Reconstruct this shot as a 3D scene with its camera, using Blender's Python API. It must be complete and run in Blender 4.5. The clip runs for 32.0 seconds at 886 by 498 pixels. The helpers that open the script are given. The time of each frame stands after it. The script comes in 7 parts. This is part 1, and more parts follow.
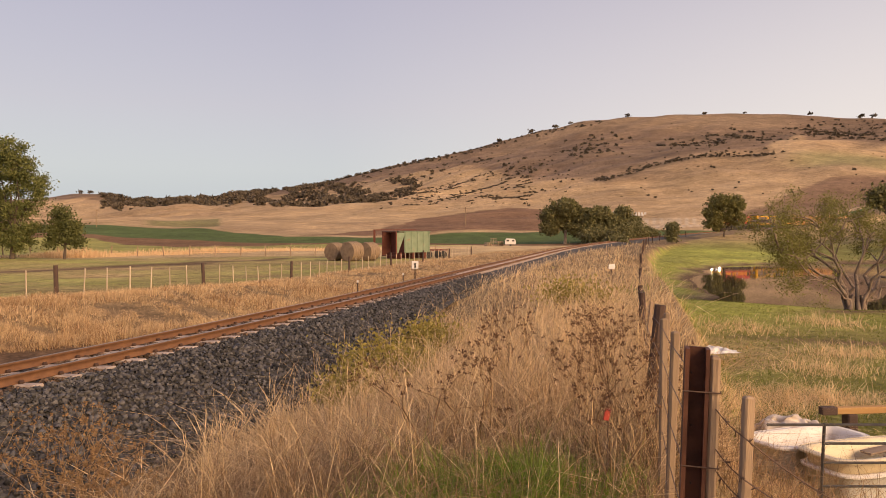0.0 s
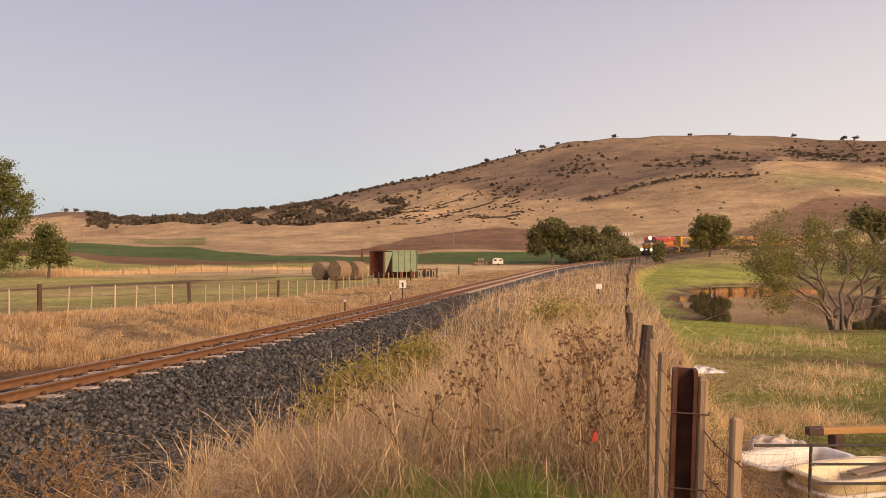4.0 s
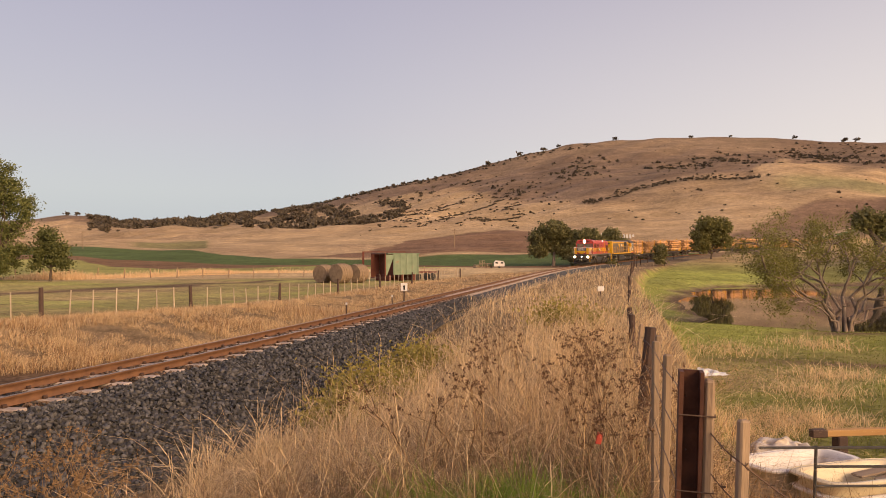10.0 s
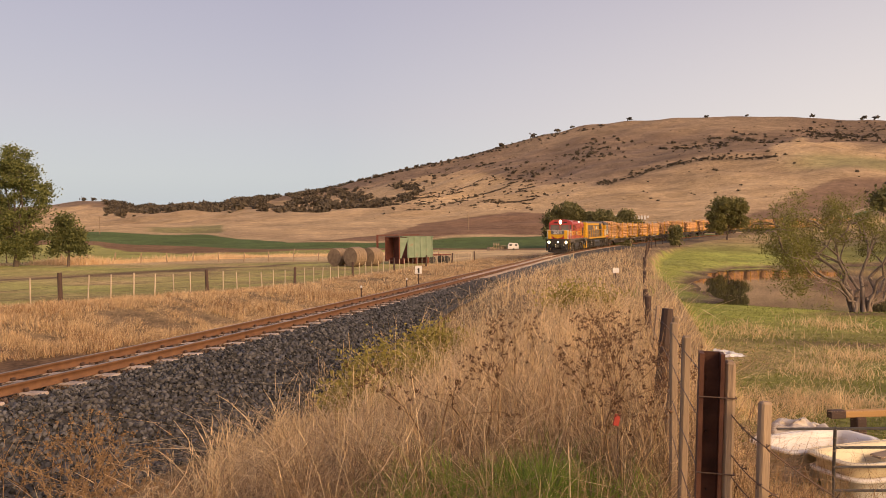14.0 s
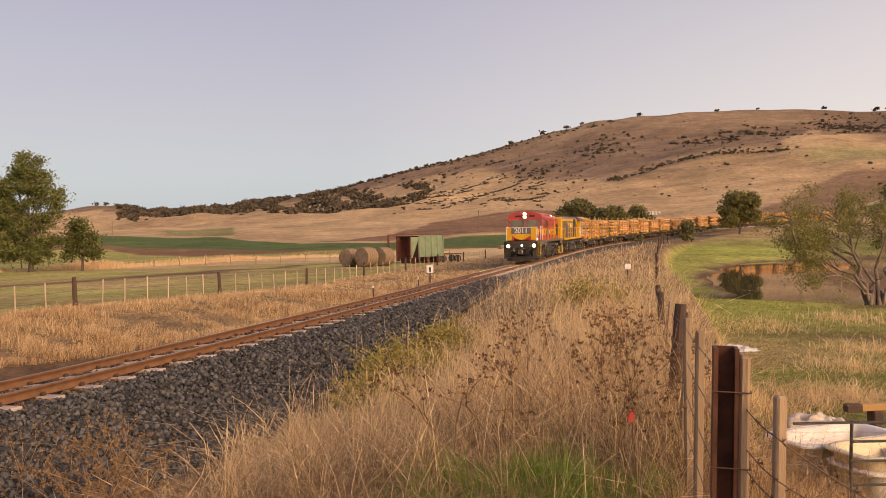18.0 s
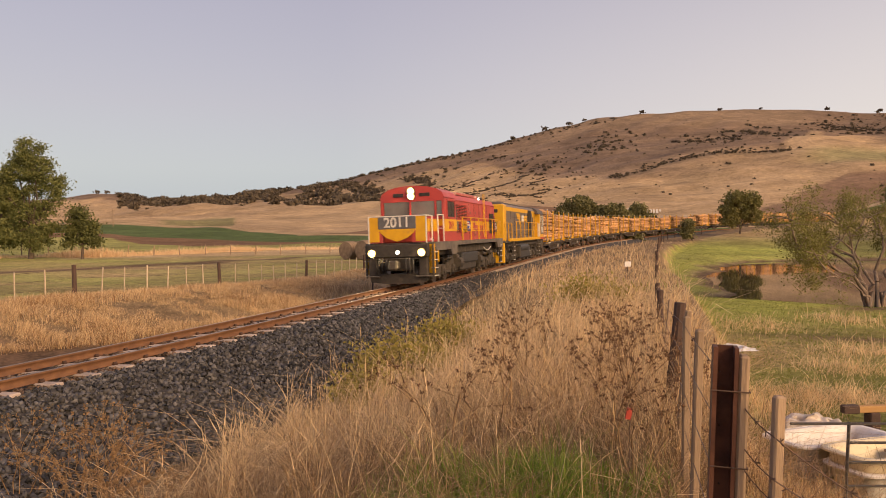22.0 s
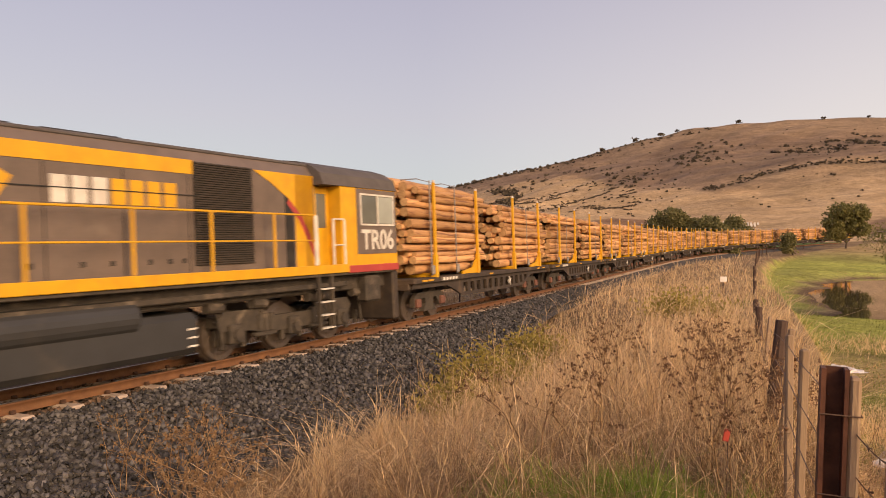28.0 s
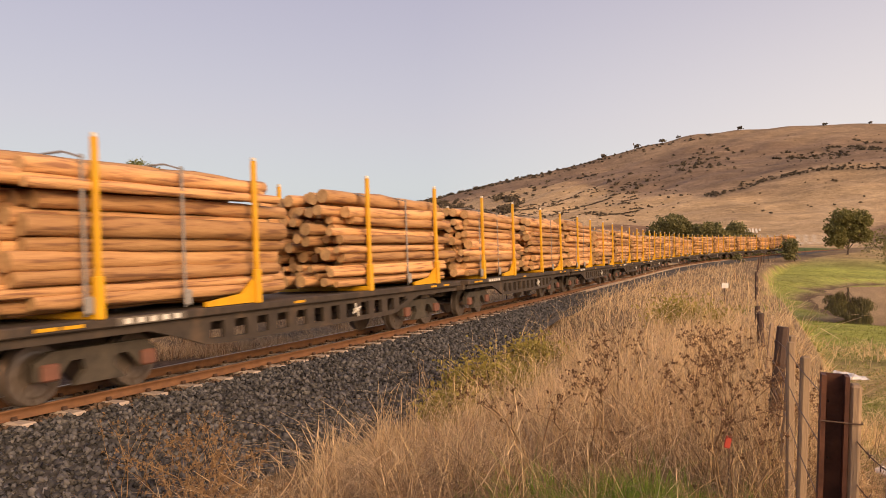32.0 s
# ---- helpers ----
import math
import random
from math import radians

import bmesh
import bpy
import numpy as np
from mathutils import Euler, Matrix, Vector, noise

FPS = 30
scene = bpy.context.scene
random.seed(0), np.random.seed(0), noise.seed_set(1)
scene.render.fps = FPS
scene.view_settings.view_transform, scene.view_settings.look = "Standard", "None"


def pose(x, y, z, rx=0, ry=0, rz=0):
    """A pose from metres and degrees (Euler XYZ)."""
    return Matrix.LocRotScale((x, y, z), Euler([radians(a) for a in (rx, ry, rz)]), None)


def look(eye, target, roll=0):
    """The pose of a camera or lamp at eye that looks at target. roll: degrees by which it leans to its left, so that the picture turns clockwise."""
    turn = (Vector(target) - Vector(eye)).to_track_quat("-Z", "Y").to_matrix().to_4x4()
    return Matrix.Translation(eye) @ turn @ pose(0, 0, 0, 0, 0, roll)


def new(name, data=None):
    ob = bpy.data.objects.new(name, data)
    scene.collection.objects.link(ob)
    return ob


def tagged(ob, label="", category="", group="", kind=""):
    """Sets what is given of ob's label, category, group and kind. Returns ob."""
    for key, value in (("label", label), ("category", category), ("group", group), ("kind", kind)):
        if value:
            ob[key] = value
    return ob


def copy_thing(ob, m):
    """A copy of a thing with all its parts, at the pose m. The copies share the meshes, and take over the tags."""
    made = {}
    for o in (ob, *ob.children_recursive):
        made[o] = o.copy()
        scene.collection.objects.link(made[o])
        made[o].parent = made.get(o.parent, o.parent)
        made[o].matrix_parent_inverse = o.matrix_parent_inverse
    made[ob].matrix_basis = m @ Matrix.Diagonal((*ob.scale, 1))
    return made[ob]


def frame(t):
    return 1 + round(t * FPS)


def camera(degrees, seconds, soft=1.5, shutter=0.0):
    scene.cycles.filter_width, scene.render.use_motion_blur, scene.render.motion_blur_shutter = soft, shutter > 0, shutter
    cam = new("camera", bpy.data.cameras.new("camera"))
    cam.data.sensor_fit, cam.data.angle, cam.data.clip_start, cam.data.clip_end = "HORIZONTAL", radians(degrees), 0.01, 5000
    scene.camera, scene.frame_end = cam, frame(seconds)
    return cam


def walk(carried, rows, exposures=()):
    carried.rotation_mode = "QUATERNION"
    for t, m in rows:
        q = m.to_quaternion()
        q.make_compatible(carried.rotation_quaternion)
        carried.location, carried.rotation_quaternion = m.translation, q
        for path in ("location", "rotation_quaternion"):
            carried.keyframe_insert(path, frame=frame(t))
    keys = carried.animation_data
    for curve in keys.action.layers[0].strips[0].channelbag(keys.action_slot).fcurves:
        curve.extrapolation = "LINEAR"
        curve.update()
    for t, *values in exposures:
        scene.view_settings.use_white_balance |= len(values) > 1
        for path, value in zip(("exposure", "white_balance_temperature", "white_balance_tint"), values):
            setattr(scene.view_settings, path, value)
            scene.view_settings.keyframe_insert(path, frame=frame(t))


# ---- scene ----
# ---- camera ----
cam = camera(61.56, 32.0, soft=0.8, shutter=0.5)
EYE_Z = 2.2


def aimed(x, y, z, yaw, pitch, roll):
    return pose(x, y, EYE_Z + z, 0, 0, yaw) @ pose(0, 0, 0, 90 + pitch, 0, 0) @ pose(0, 0, 0, 0, 0, roll)


walk(cam, [(t, aimed(*p)) for t, *p in (
    (0, 0.030, -0.018, -0.002, -0.00, -1.35, 0.00),
    (0.5, 0.027, -0.020, -0.004, 0.17, -1.20, 0.04),
    (1, 0.024, -0.021, -0.002, 0.13, -1.01, 0.18),
    (1.5, 0.024, -0.019, 0.001, -0.09, -0.78, 0.27),
    (2, 0.024, -0.020, 0.004, -0.41, -0.53, 0.31),
    (2.5, 0.022, -0.020, 0.005, -0.72, -0.30, 0.30),
    (3, 0.026, -0.017, 0.007, -0.88, -0.12, 0.23),
    (3.5, 0.025, -0.020, 0.005, -0.94, 0.02, 0.18),
    (5.5, 0.025, -0.023, 0.006, -0.94, 0.32, 0.11),
    (6, 0.025, -0.023, 0.005, -0.97, 0.29, 0.00),
    (6.5, 0.020, -0.020, 0.004, -1.06, 0.27, -0.10),
    (7, 0.021, -0.013, 0.001, -1.20, 0.30, -0.17),
    (7.5, 0.024, -0.011, -0.002, -1.30, 0.36, -0.17),
    (8, 0.022, -0.005, -0.001, -1.29, 0.44, -0.14),
    (8.5, 0.014, -0.001, -0.004, -1.13, 0.47, -0.07),
    (9, 0.014, 0.004, -0.004, -0.96, 0.45, 0.00),
    (9.5, 0.015, 0.003, -0.000, -0.84, 0.39, 0.01),
    (10, 0.014, 0.003, -0.001, -0.86, 0.35, 0.03),
    (10.5, 0.011, 0.003, -0.000, -0.97, 0.30, 0.02),
    (11, 0.010, 0.004, -0.000, -0.97, 0.27, -0.07),
    (11.5, 0.007, 0.003, -0.000, -0.83, 0.21, -0.23),
    (12, 0.008, 0.003, 0.001, -0.47, 0.07, -0.41),
    (12.5, 0.003, 0.008, -0.001, -0.00, -0.18, -0.45),
    (13, -0.000, 0.015, -0.002, 0.35, -0.52, -0.52),
    (13.5, -0.001, 0.017, -0.003, 0.45, -0.83, -0.44),
    (14, -0.003, 0.015, -0.001, 0.21, -0.98, -0.38),
    (14.5, -0.003, 0.016, -0.001, -0.17, -0.94, -0.39),
    (16.5, 0.000, 0.013, 0.001, -0.03, -0.47, -0.65),
    (17, 0.000, 0.013, 0.000, 0.39, -0.52, -0.84),
    (17.5, -0.001, 0.009, 0.001, 0.76, -0.73, -1.05),
    (18, -0.005, 0.009, -0.002, 1.06, -1.05, -1.28),
    (18.5, -0.006, 0.016, -0.004, 1.19, -1.37, -1.35),
    (19, -0.003, 0.016, -0.001, 1.14, -1.58, -1.23),
    (19.5, -0.005, 0.017, -0.001, 1.03, -1.60, -1.08),
    (20, -0.006, 0.015, 0.001, 1.02, -1.53, -0.86),
    (20.5, -0.008, 0.012, 0.001, 1.19, -1.48, -0.53),
    (21, -0.012, 0.012, -0.001, 1.37, -1.51, -0.26),
    (21.5, -0.012, 0.013, -0.002, 1.36, -1.53, -0.13),
    (22, -0.011, 0.013, -0.003, 1.07, -1.49, -0.26),
    (22.5, 0.001, 0.001, 0.000, 0.70, -1.33, -0.58),
    (23, 0.003, 0.004, 0.001, 0.49, -1.16, -0.75),
    (23.5, 0.001, 0.008, 0.001, 0.66, -1.02, -0.74),
    (24, -0.008, 0.013, -0.002, 1.19, -0.98, -0.49),
    (24.5, -0.011, 0.006, -0.004, 1.98, -1.02, -0.19),
    (25, -0.017, -0.002, -0.005, 2.97, -1.09, 0.07),
    (25.5, -0.019, -0.003, -0.004, 4.05, -1.13, 0.12),
    (27.5, -0.032, 0.001, -0.002, 7.53, -0.79, 0.08),
    (28, -0.033, 0.004, -0.001, 7.74, -0.52, 0.08),
    (28.5, -0.033, 0.000, -0.000, 7.72, -0.25, 0.06),
    (29, -0.032, 0.001, 0.000, 7.66, -0.10, 0.19),
    (29.5, -0.036, 0.001, 0.001, 7.65, -0.08, 0.30),
    (30, -0.036, 0.001, 0.001, 7.72, -0.07, 0.30),
    (30.5, -0.034, -0.001, -0.001, 7.82, -0.10, 0.29),
    (31, -0.031, -0.005, 0.002, 7.83, -0.13, 0.26),
    (31.5, -0.029, -0.006, 0.003, 7.84, -0.07, 0.12),
    (32, -0.028, -0.006, 0.003, 7.86, -0.04, 0.06),
)], exposures=((0, 0.05), (6, 0.02), (13, 0.0), (20, 0.01), (22.5, -0.06), (25.3, -0.05), (28, 0.06), (30, 0.1), (32, 0.11)))

# ---- sky and light: dusk, the sun just down behind the camera ----
world = bpy.data.worlds.new("dusk_sky")
scene.world = world
world.use_nodes = True
wn, wl = world.node_tree.nodes, world.node_tree.links
wn.clear()
w_out, w_bg = wn.new("ShaderNodeOutputWorld"), wn.new("ShaderNodeBackground")
w_sky = wn.new("ShaderNodeTexSky")
w_sky.sky_type, w_sky.sun_disc = "NISHITA", False
w_sky.sun_elevation, w_sky.sun_rotation = radians(4), radians(134)
w_sky.air_density, w_sky.dust_density, w_sky.ozone_density = 1.0, 2.0, 2.0
w_co, w_sep = wn.new("ShaderNodeTexCoord"), wn.new("ShaderNodeSeparateXYZ")
wl.new(w_co.outputs["Generated"], w_sep.inputs[0])
# the afterglow: pale blue low down, pink above, lavender overhead, paler towards the east
w_ramp = wn.new("ShaderNodeValToRGB")
wl.new(w_sep.outputs["Z"], w_ramp.inputs[0])
ramp = w_ramp.color_ramp
ramp.elements[0].position, ramp.elements[0].color = 0.0, (0.55, 0.625, 0.70, 1)
ramp.elements[1].position, ramp.elements[1].color = 1.0, (0.40, 0.38, 0.55, 1)
for at, col in ((0.08, (0.635, 0.64, 0.68)), (0.16, (0.62, 0.565, 0.62)), (0.34, (0.50, 0.445, 0.54))):
    el = ramp.elements.new(at)
    el.color = (*col, 1)
w_east = wn.new("ShaderNodeMapRange")
wl.new(w_sep.outputs["X"], w_east.inputs[0])
w_east.inputs[1].default_value, w_east.inputs[2].default_value = -0.15, 0.52
w_low = wn.new("ShaderNodeMapRange")
wl.new(w_sep.outputs["Z"], w_low.inputs[0])
w_low.inputs[1].default_value, w_low.inputs[2].default_value = 0.45, 0.05
w_and = wn.new("ShaderNodeMath")
w_and.operation = "MULTIPLY"
wl.new(w_east.outputs[0], w_and.inputs[0])
wl.new(w_low.outputs[0], w_and.inputs[1])
w_mix = wn.new("ShaderNodeMix")
w_mix.data_type = "RGBA"
wl.new(w_and.outputs[0], w_mix.inputs[0])
wl.new(w_ramp.outputs[0], w_mix.inputs[6])
w_mix.inputs[7].default_value = (1.0, 0.87, 0.80, 1)
w_add = wn.new("ShaderNodeMix")
w_add.data_type, w_add.blend_type = "RGBA", "ADD"
w_add.inputs[0].default_value = 0.06
wl.new(w_mix.outputs[2], w_add.inputs[6])
wl.new(w_sky.outputs[0], w_add.inputs[7])
wl.new(w_add.outputs[2], w_bg.inputs[0])
w_bg.inputs[1].default_value = 0.84
wl.new(w_bg.outputs[0], w_out.inputs[0])

sun = new("sun", bpy.data.lights.new("sun", "SUN"))
sun.data.energy, sun.data.angle, sun.data.color = 5.0, radians(35), (1.0, 0.67, 0.38)
sun.matrix_world = look((0, 0, 0), (-0.66, 0.68, -0.42))

# ---- materials ----
MATS = {}


def nodes_of(name):
    m = bpy.data.materials.new(name)
    m.use_nodes = True
    n, l = m.node_tree.nodes, m.node_tree.links
    return m, n, l, n["Principled BSDF"]


def surf(name, c1, c2=None, scale=8.0, rough=0.8, metal=0.0, bump=0.0, fine=60.0, vary=0.0, stain=None, stain_scale=1.5, stain_amount=0.55, coords="Object", stretch=(1, 1, 1), emit=None, emit_power=0.0, spec=0.4):
    """A surface of two tones mixed by noise, with fine grain, an optional stain, relief, and some change from piece to piece."""
    if name in MATS:
        return MATS[name]
    m, n, l, bsdf = nodes_of(name)
    c2 = c2 or tuple(v * 0.75 for v in c1)
    co, mp = n.new("ShaderNodeTexCoord"), n.new("ShaderNodeMapping")
    l.new(co.outputs[coords], mp.inputs[0])
    mp.inputs["Scale"].default_value = stretch
    n1, n2 = n.new("ShaderNodeTexNoise"), n.new("ShaderNodeTexNoise")
    for node, s, d in ((n1, scale, 6.0), (n2, fine, 3.0)):
        l.new(mp.outputs[0], node.inputs["Vector"])
        node.inputs["Scale"].default_value, node.inputs["Detail"].default_value = s, d
    half = n.new("ShaderNodeMath")
    half.operation = "MULTIPLY_ADD"
    l.new(n2.outputs[0], half.inputs[0])
    half.inputs[1].default_value = 0.35
    l.new(n1.outputs[0], half.inputs[2])
    ramp = n.new("ShaderNodeMapRange")
    l.new(half.outputs[0], ramp.inputs[0])
    ramp.inputs[1].default_value, ramp.inputs[2].default_value = 0.42, 0.92
    mix = n.new("ShaderNodeMix")
    mix.data_type = "RGBA"
    l.new(ramp.outputs[0], mix.inputs[0])
    mix.inputs[6].default_value, mix.inputs[7].default_value = (*c1, 1), (*c2, 1)
    out = mix.outputs[2]
    if stain:
        n3, r3, m3 = n.new("ShaderNodeTexNoise"), n.new("ShaderNodeMapRange"), n.new("ShaderNodeMix")
        l.new(mp.outputs[0], n3.inputs["Vector"])
        n3.inputs["Scale"].default_value, n3.inputs["Detail"].default_value = stain_scale, 8.0
        l.new(n3.outputs[0], r3.inputs[0])
        r3.inputs[1].default_value, r3.inputs[2].default_value = 1 - stain_amount, 1.12 - stain_amount
        m3.data_type = "RGBA"
        l.new(r3.outputs[0], m3.inputs[0])
        l.new(out, m3.inputs[6])
        m3.inputs[7].default_value = (*stain, 1)
        out = m3.outputs[2]
    if vary:
        info, hsv, rr, rv = n.new("ShaderNodeObjectInfo"), n.new("ShaderNodeHueSaturation"), n.new("ShaderNodeMapRange"), n.new("ShaderNodeNewGeometry")
        sm, fr = n.new("ShaderNodeMath"), n.new("ShaderNodeMath")
        sm.operation, fr.operation = "ADD", "FRACT"
        l.new(info.outputs["Random"], sm.inputs[0])
        l.new(rv.outputs["Random Per Island"], sm.inputs[1])
        l.new(sm.outputs[0], fr.inputs[0])
        l.new(fr.outputs[0], rr.inputs[0])
        rr.inputs[3].default_value, rr.inputs[4].default_value = 1 - vary, 1 + vary
        l.new(rr.outputs[0], hsv.inputs["Value"])
        l.new(out, hsv.inputs["Color"])
        out = hsv.outputs[0]
    l.new(out, bsdf.inputs["Base Color"])
    bsdf.inputs["Roughness"].default_value, bsdf.inputs["Metallic"].default_value = rough, metal
    bsdf.inputs["Specular IOR Level"].default_value = spec
    if bump:
        b = n.new("ShaderNodeBump")
        b.inputs["Strength"].default_value, b.inputs["Distance"].default_value = min(1.0, bump), 0.02
        l.new(half.outputs[0], b.inputs["Height"])
        l.new(b.outputs[0], bsdf.inputs["Normal"])
    if emit:
        bsdf.inputs["Emission Color"].default_value = (*emit, 1)
        bsdf.inputs["Emission Strength"].default_value = emit_power
    MATS[name] = m
    return m


def leafy(name, c1, c2, rough=0.75, through_light=0.25):
    """Leaves and blades: a colour of its own for each, some light passing through."""
    if name in MATS:
        return MATS[name]
    m, n, l, bsdf = nodes_of(name)
    geo, mix = n.new("ShaderNodeNewGeometry"), n.new("ShaderNodeMix")
    mix.data_type = "RGBA"
    l.new(geo.outputs["Random Per Island"], mix.inputs[0])
    mix.inputs[6].default_value, mix.inputs[7].default_value = (*c1, 1), (*c2, 1)
    l.new(mix.outputs[2], bsdf.inputs["Base Color"])
    bsdf.inputs["Roughness"].default_value = rough
    bsdf.inputs["Specular IOR Level"].default_value = 0.2
    tr, add = n.new("ShaderNodeBsdfTranslucent"), n.new("ShaderNodeMixShader")
    l.new(mix.outputs[2], tr.inputs[0])
    add.inputs[0].default_value = through_light
    l.new(bsdf.outputs[0], add.inputs[1])
    l.new(tr.outputs[0], add.inputs[2])
    l.new(add.outputs[0], n["Material Output"].inputs[0])
    MATS[name] = m
    return m


# ---- builders ----
def part(name, bm, material, parent=None, label=""):
    me = bpy.data.meshes.new(name)
    bm.to_mesh(me)
    bm.free()
    for mt in (material if isinstance(material, (list, tuple)) else [material]):
        me.materials.append(mt)
    ob = new(name, me)
    if parent is not None:
        ob.parent = parent
    if label:
        ob["label"] = label
    return ob


def raw(name, verts, faces, material, parent=None, smooth=False):
    """A mesh from arrays: verts n x 3, faces m x k."""
    me = bpy.data.meshes.new(name)
    verts, faces = np.asarray(verts, np.float32), np.asarray(faces, np.int32)
    k = faces.shape[1]
    me.vertices.add(len(verts))
    me.vertices.foreach_set("co", verts.ravel())
    me.loops.add(faces.size)
    me.loops.foreach_set("vertex_index", faces.ravel())
    me.polygons.add(len(faces))
    me.polygons.foreach_set("loop_start", np.arange(0, faces.size, k, dtype=np.int32))
    if smooth:
        me.polygons.foreach_set("use_smooth", np.ones(len(faces), bool))
    me.update(calc_edges=True)
    me.validate()
    me.materials.append(material)
    ob = new(name, me)
    if parent is not None:
        ob.parent = parent
    return ob


def box(bm, cx, cy, cz, sx, sy, sz, bevel=0.0, m=None, mat=0):
    """A box of full sizes about a centre, bevelled, turned by m."""
    mx = Matrix.Translation((cx, cy, cz)) @ (m or Matrix()) @ Matrix.Diagonal((sx, sy, sz, 1))
    made = bmesh.ops.create_cube(bm, size=1.0, matrix=mx)
    if mat:
        for f in {f for v in made["verts"] for f in v.link_faces}:
            f.material_index = mat
    if bevel:
        edges = list({e for v in made["verts"] for e in v.link_edges})
        bmesh.ops.bevel(bm, geom=edges, offset=bevel, segments=1, affect="EDGES", clamp_overlap=True)
    return made


def rod(bm, p, q, r1, r2=None, n=8, caps=True):
    """A round bar from p to q."""
    p, q = Vector(p), Vector(q)
    d = q - p
    mx = Matrix.Translation((p + q) / 2) @ d.to_track_quat("Z", "Y").to_matrix().to_4x4()
    return bmesh.ops.create_cone(bm, cap_ends=caps, segments=n, radius1=r1, radius2=r1 if r2 is None else r2, depth=d.length, matrix=mx)


def prism(bm, outline, x0, x1, axis="x"):
    """An outline in (a, b) drawn out from x0 to x1 along an axis: x -> (y, z), y -> (x, z), z -> (x, y)."""
    def at(a, b, c):
        return (c, a, b) if axis == "x" else (a, c, b) if axis == "y" else (a, b, c)
    lo, hi = [bm.verts.new(at(a, b, x0)) for a, b in outline], [bm.verts.new(at(a, b, x1)) for a, b in outline]
    k = len(outline)
    fs = [bm.faces.new(lo), bm.faces.new(hi[::-1])]
    fs += [bm.faces.new((lo[i], hi[i], hi[(i + 1) % k], lo[(i + 1) % k])) for i in range(k)]
    bmesh.ops.recalc_face_normals(bm, faces=fs)
    return fs


def thing(name, m, label, category, group="", kind=""):
    ob = new(name)
    ob.matrix_world = m
    return tagged(ob, label, category, group, kind)


def smoothstep(a, b, x):
    t = np.clip((np.asarray(x, float) - a) / (b - a), 0, 1)
    return t * t * (3 - 2 * t)


def fields(seed, count, size):
    """Smooth made-up relief: waves of random direction, for whole arrays of places."""
    rng = np.random.default_rng(seed)
    k = [(rng.uniform(0.5, 1.6) / size, rng.uniform(0, 6.28), rng.uniform(0, 6.28)) for _ in range(count)]

    def value(x, y):
        return sum(np.sin((x * np.cos(a) + y * np.sin(a)) * f * 6.28 + p) for f, a, p in k) / count ** 0.5
    return value


# ---- the line of the railway ----
LINE_Y = (-60, -30, 2, 10, 18, 28, 42, 62, 88, 118, 128, 141.2, 153.4, 164.7, 173.1, 185.7, 208.6, 242, 291, 373)
LINE_X = (-34.0, -22.7, -10.6, -7.55, -4.9, -2.2, 1.3, 6.4, 13.8, 25.4, 30.4, 37.5, 45.7, 55.1, 63.8, 79.4, 112.1, 161.9, 237.4, 363)
LINE_Z = (-0.3, -0.25, -0.08, -0.01, 0.04, 0.03, 0.0, -0.01, 0.15, 0.51, 0.68, 0.93, 1.32, 1.82, 2.15, 2.5, 3.0, 3.6, 4.2, 5.0)


def spline(ky, kv, y):
    ky, kv, y = np.asarray(ky, float), np.asarray(kv, float), np.asarray(y, float)
    h, m = np.diff(ky), len(ky)
    a, b = np.eye(m), np.zeros(m)
    for i in range(1, m - 1):
        a[i, i - 1], a[i, i], a[i, i + 1] = h[i - 1], 2 * (h[i - 1] + h[i]), h[i]
        b[i] = 6 * ((kv[i + 1] - kv[i]) / h[i] - (kv[i] - kv[i - 1]) / h[i - 1])
    mm = np.linalg.solve(a, b)
    j = np.clip(np.searchsorted(ky, y) - 1, 0, m - 2)
    d, hh = y - ky[j], h[j]
    return kv[j] + d * ((kv[j + 1] - kv[j]) / hh - hh * (2 * mm[j] + mm[j + 1]) / 6) + d ** 2 * mm[j] / 2 + d ** 3 * (mm[j + 1] - mm[j]) / (6 * hh)


LY = np.linspace(-60, 373, 2166)
LX, LZ = spline(LINE_Y, LINE_X, LY), spline(LINE_Y, LINE_Z, LY)
LS = np.concatenate([[0], np.cumsum(np.hypot(np.diff(LX), np.diff(LY)))])
LS -= np.interp(0, LY, LS)
LH = np.arctan2(np.gradient(LX), np.gradient(LY))
CANT = 0.046 * np.clip(1 - (LY - 25) / 45, 0, 1) * np.clip((LY + 45) / 20, 0, 1)


def line_at(s, off=0.0, up=0.0):
    """The place on the line at s metres, off metres to its right, and the heading."""
    x, y, z, h, c = (np.interp(s, LS, v) for v in (LX, LY, LZ, LH, CANT))
    return x + off * np.cos(h), y - off * np.sin(h), z + up + c * off / 1.137, h


def beside(x, y):
    """How far to the right of the line a place lies, and the line's height there."""
    yy = np.clip(y, -55, 370)
    h = np.interp(yy, LY, LH)
    d = (x - np.interp(yy, LY, LX)) * np.cos(h)
    y2 = np.clip(yy + d * np.sin(h), -55, 370)
    h = np.interp(y2, LY, LH)
    return (x - np.interp(y2, LY, LX)) * np.cos(h) - (y - y2) * np.sin(h), np.interp(y2, LY, LZ)


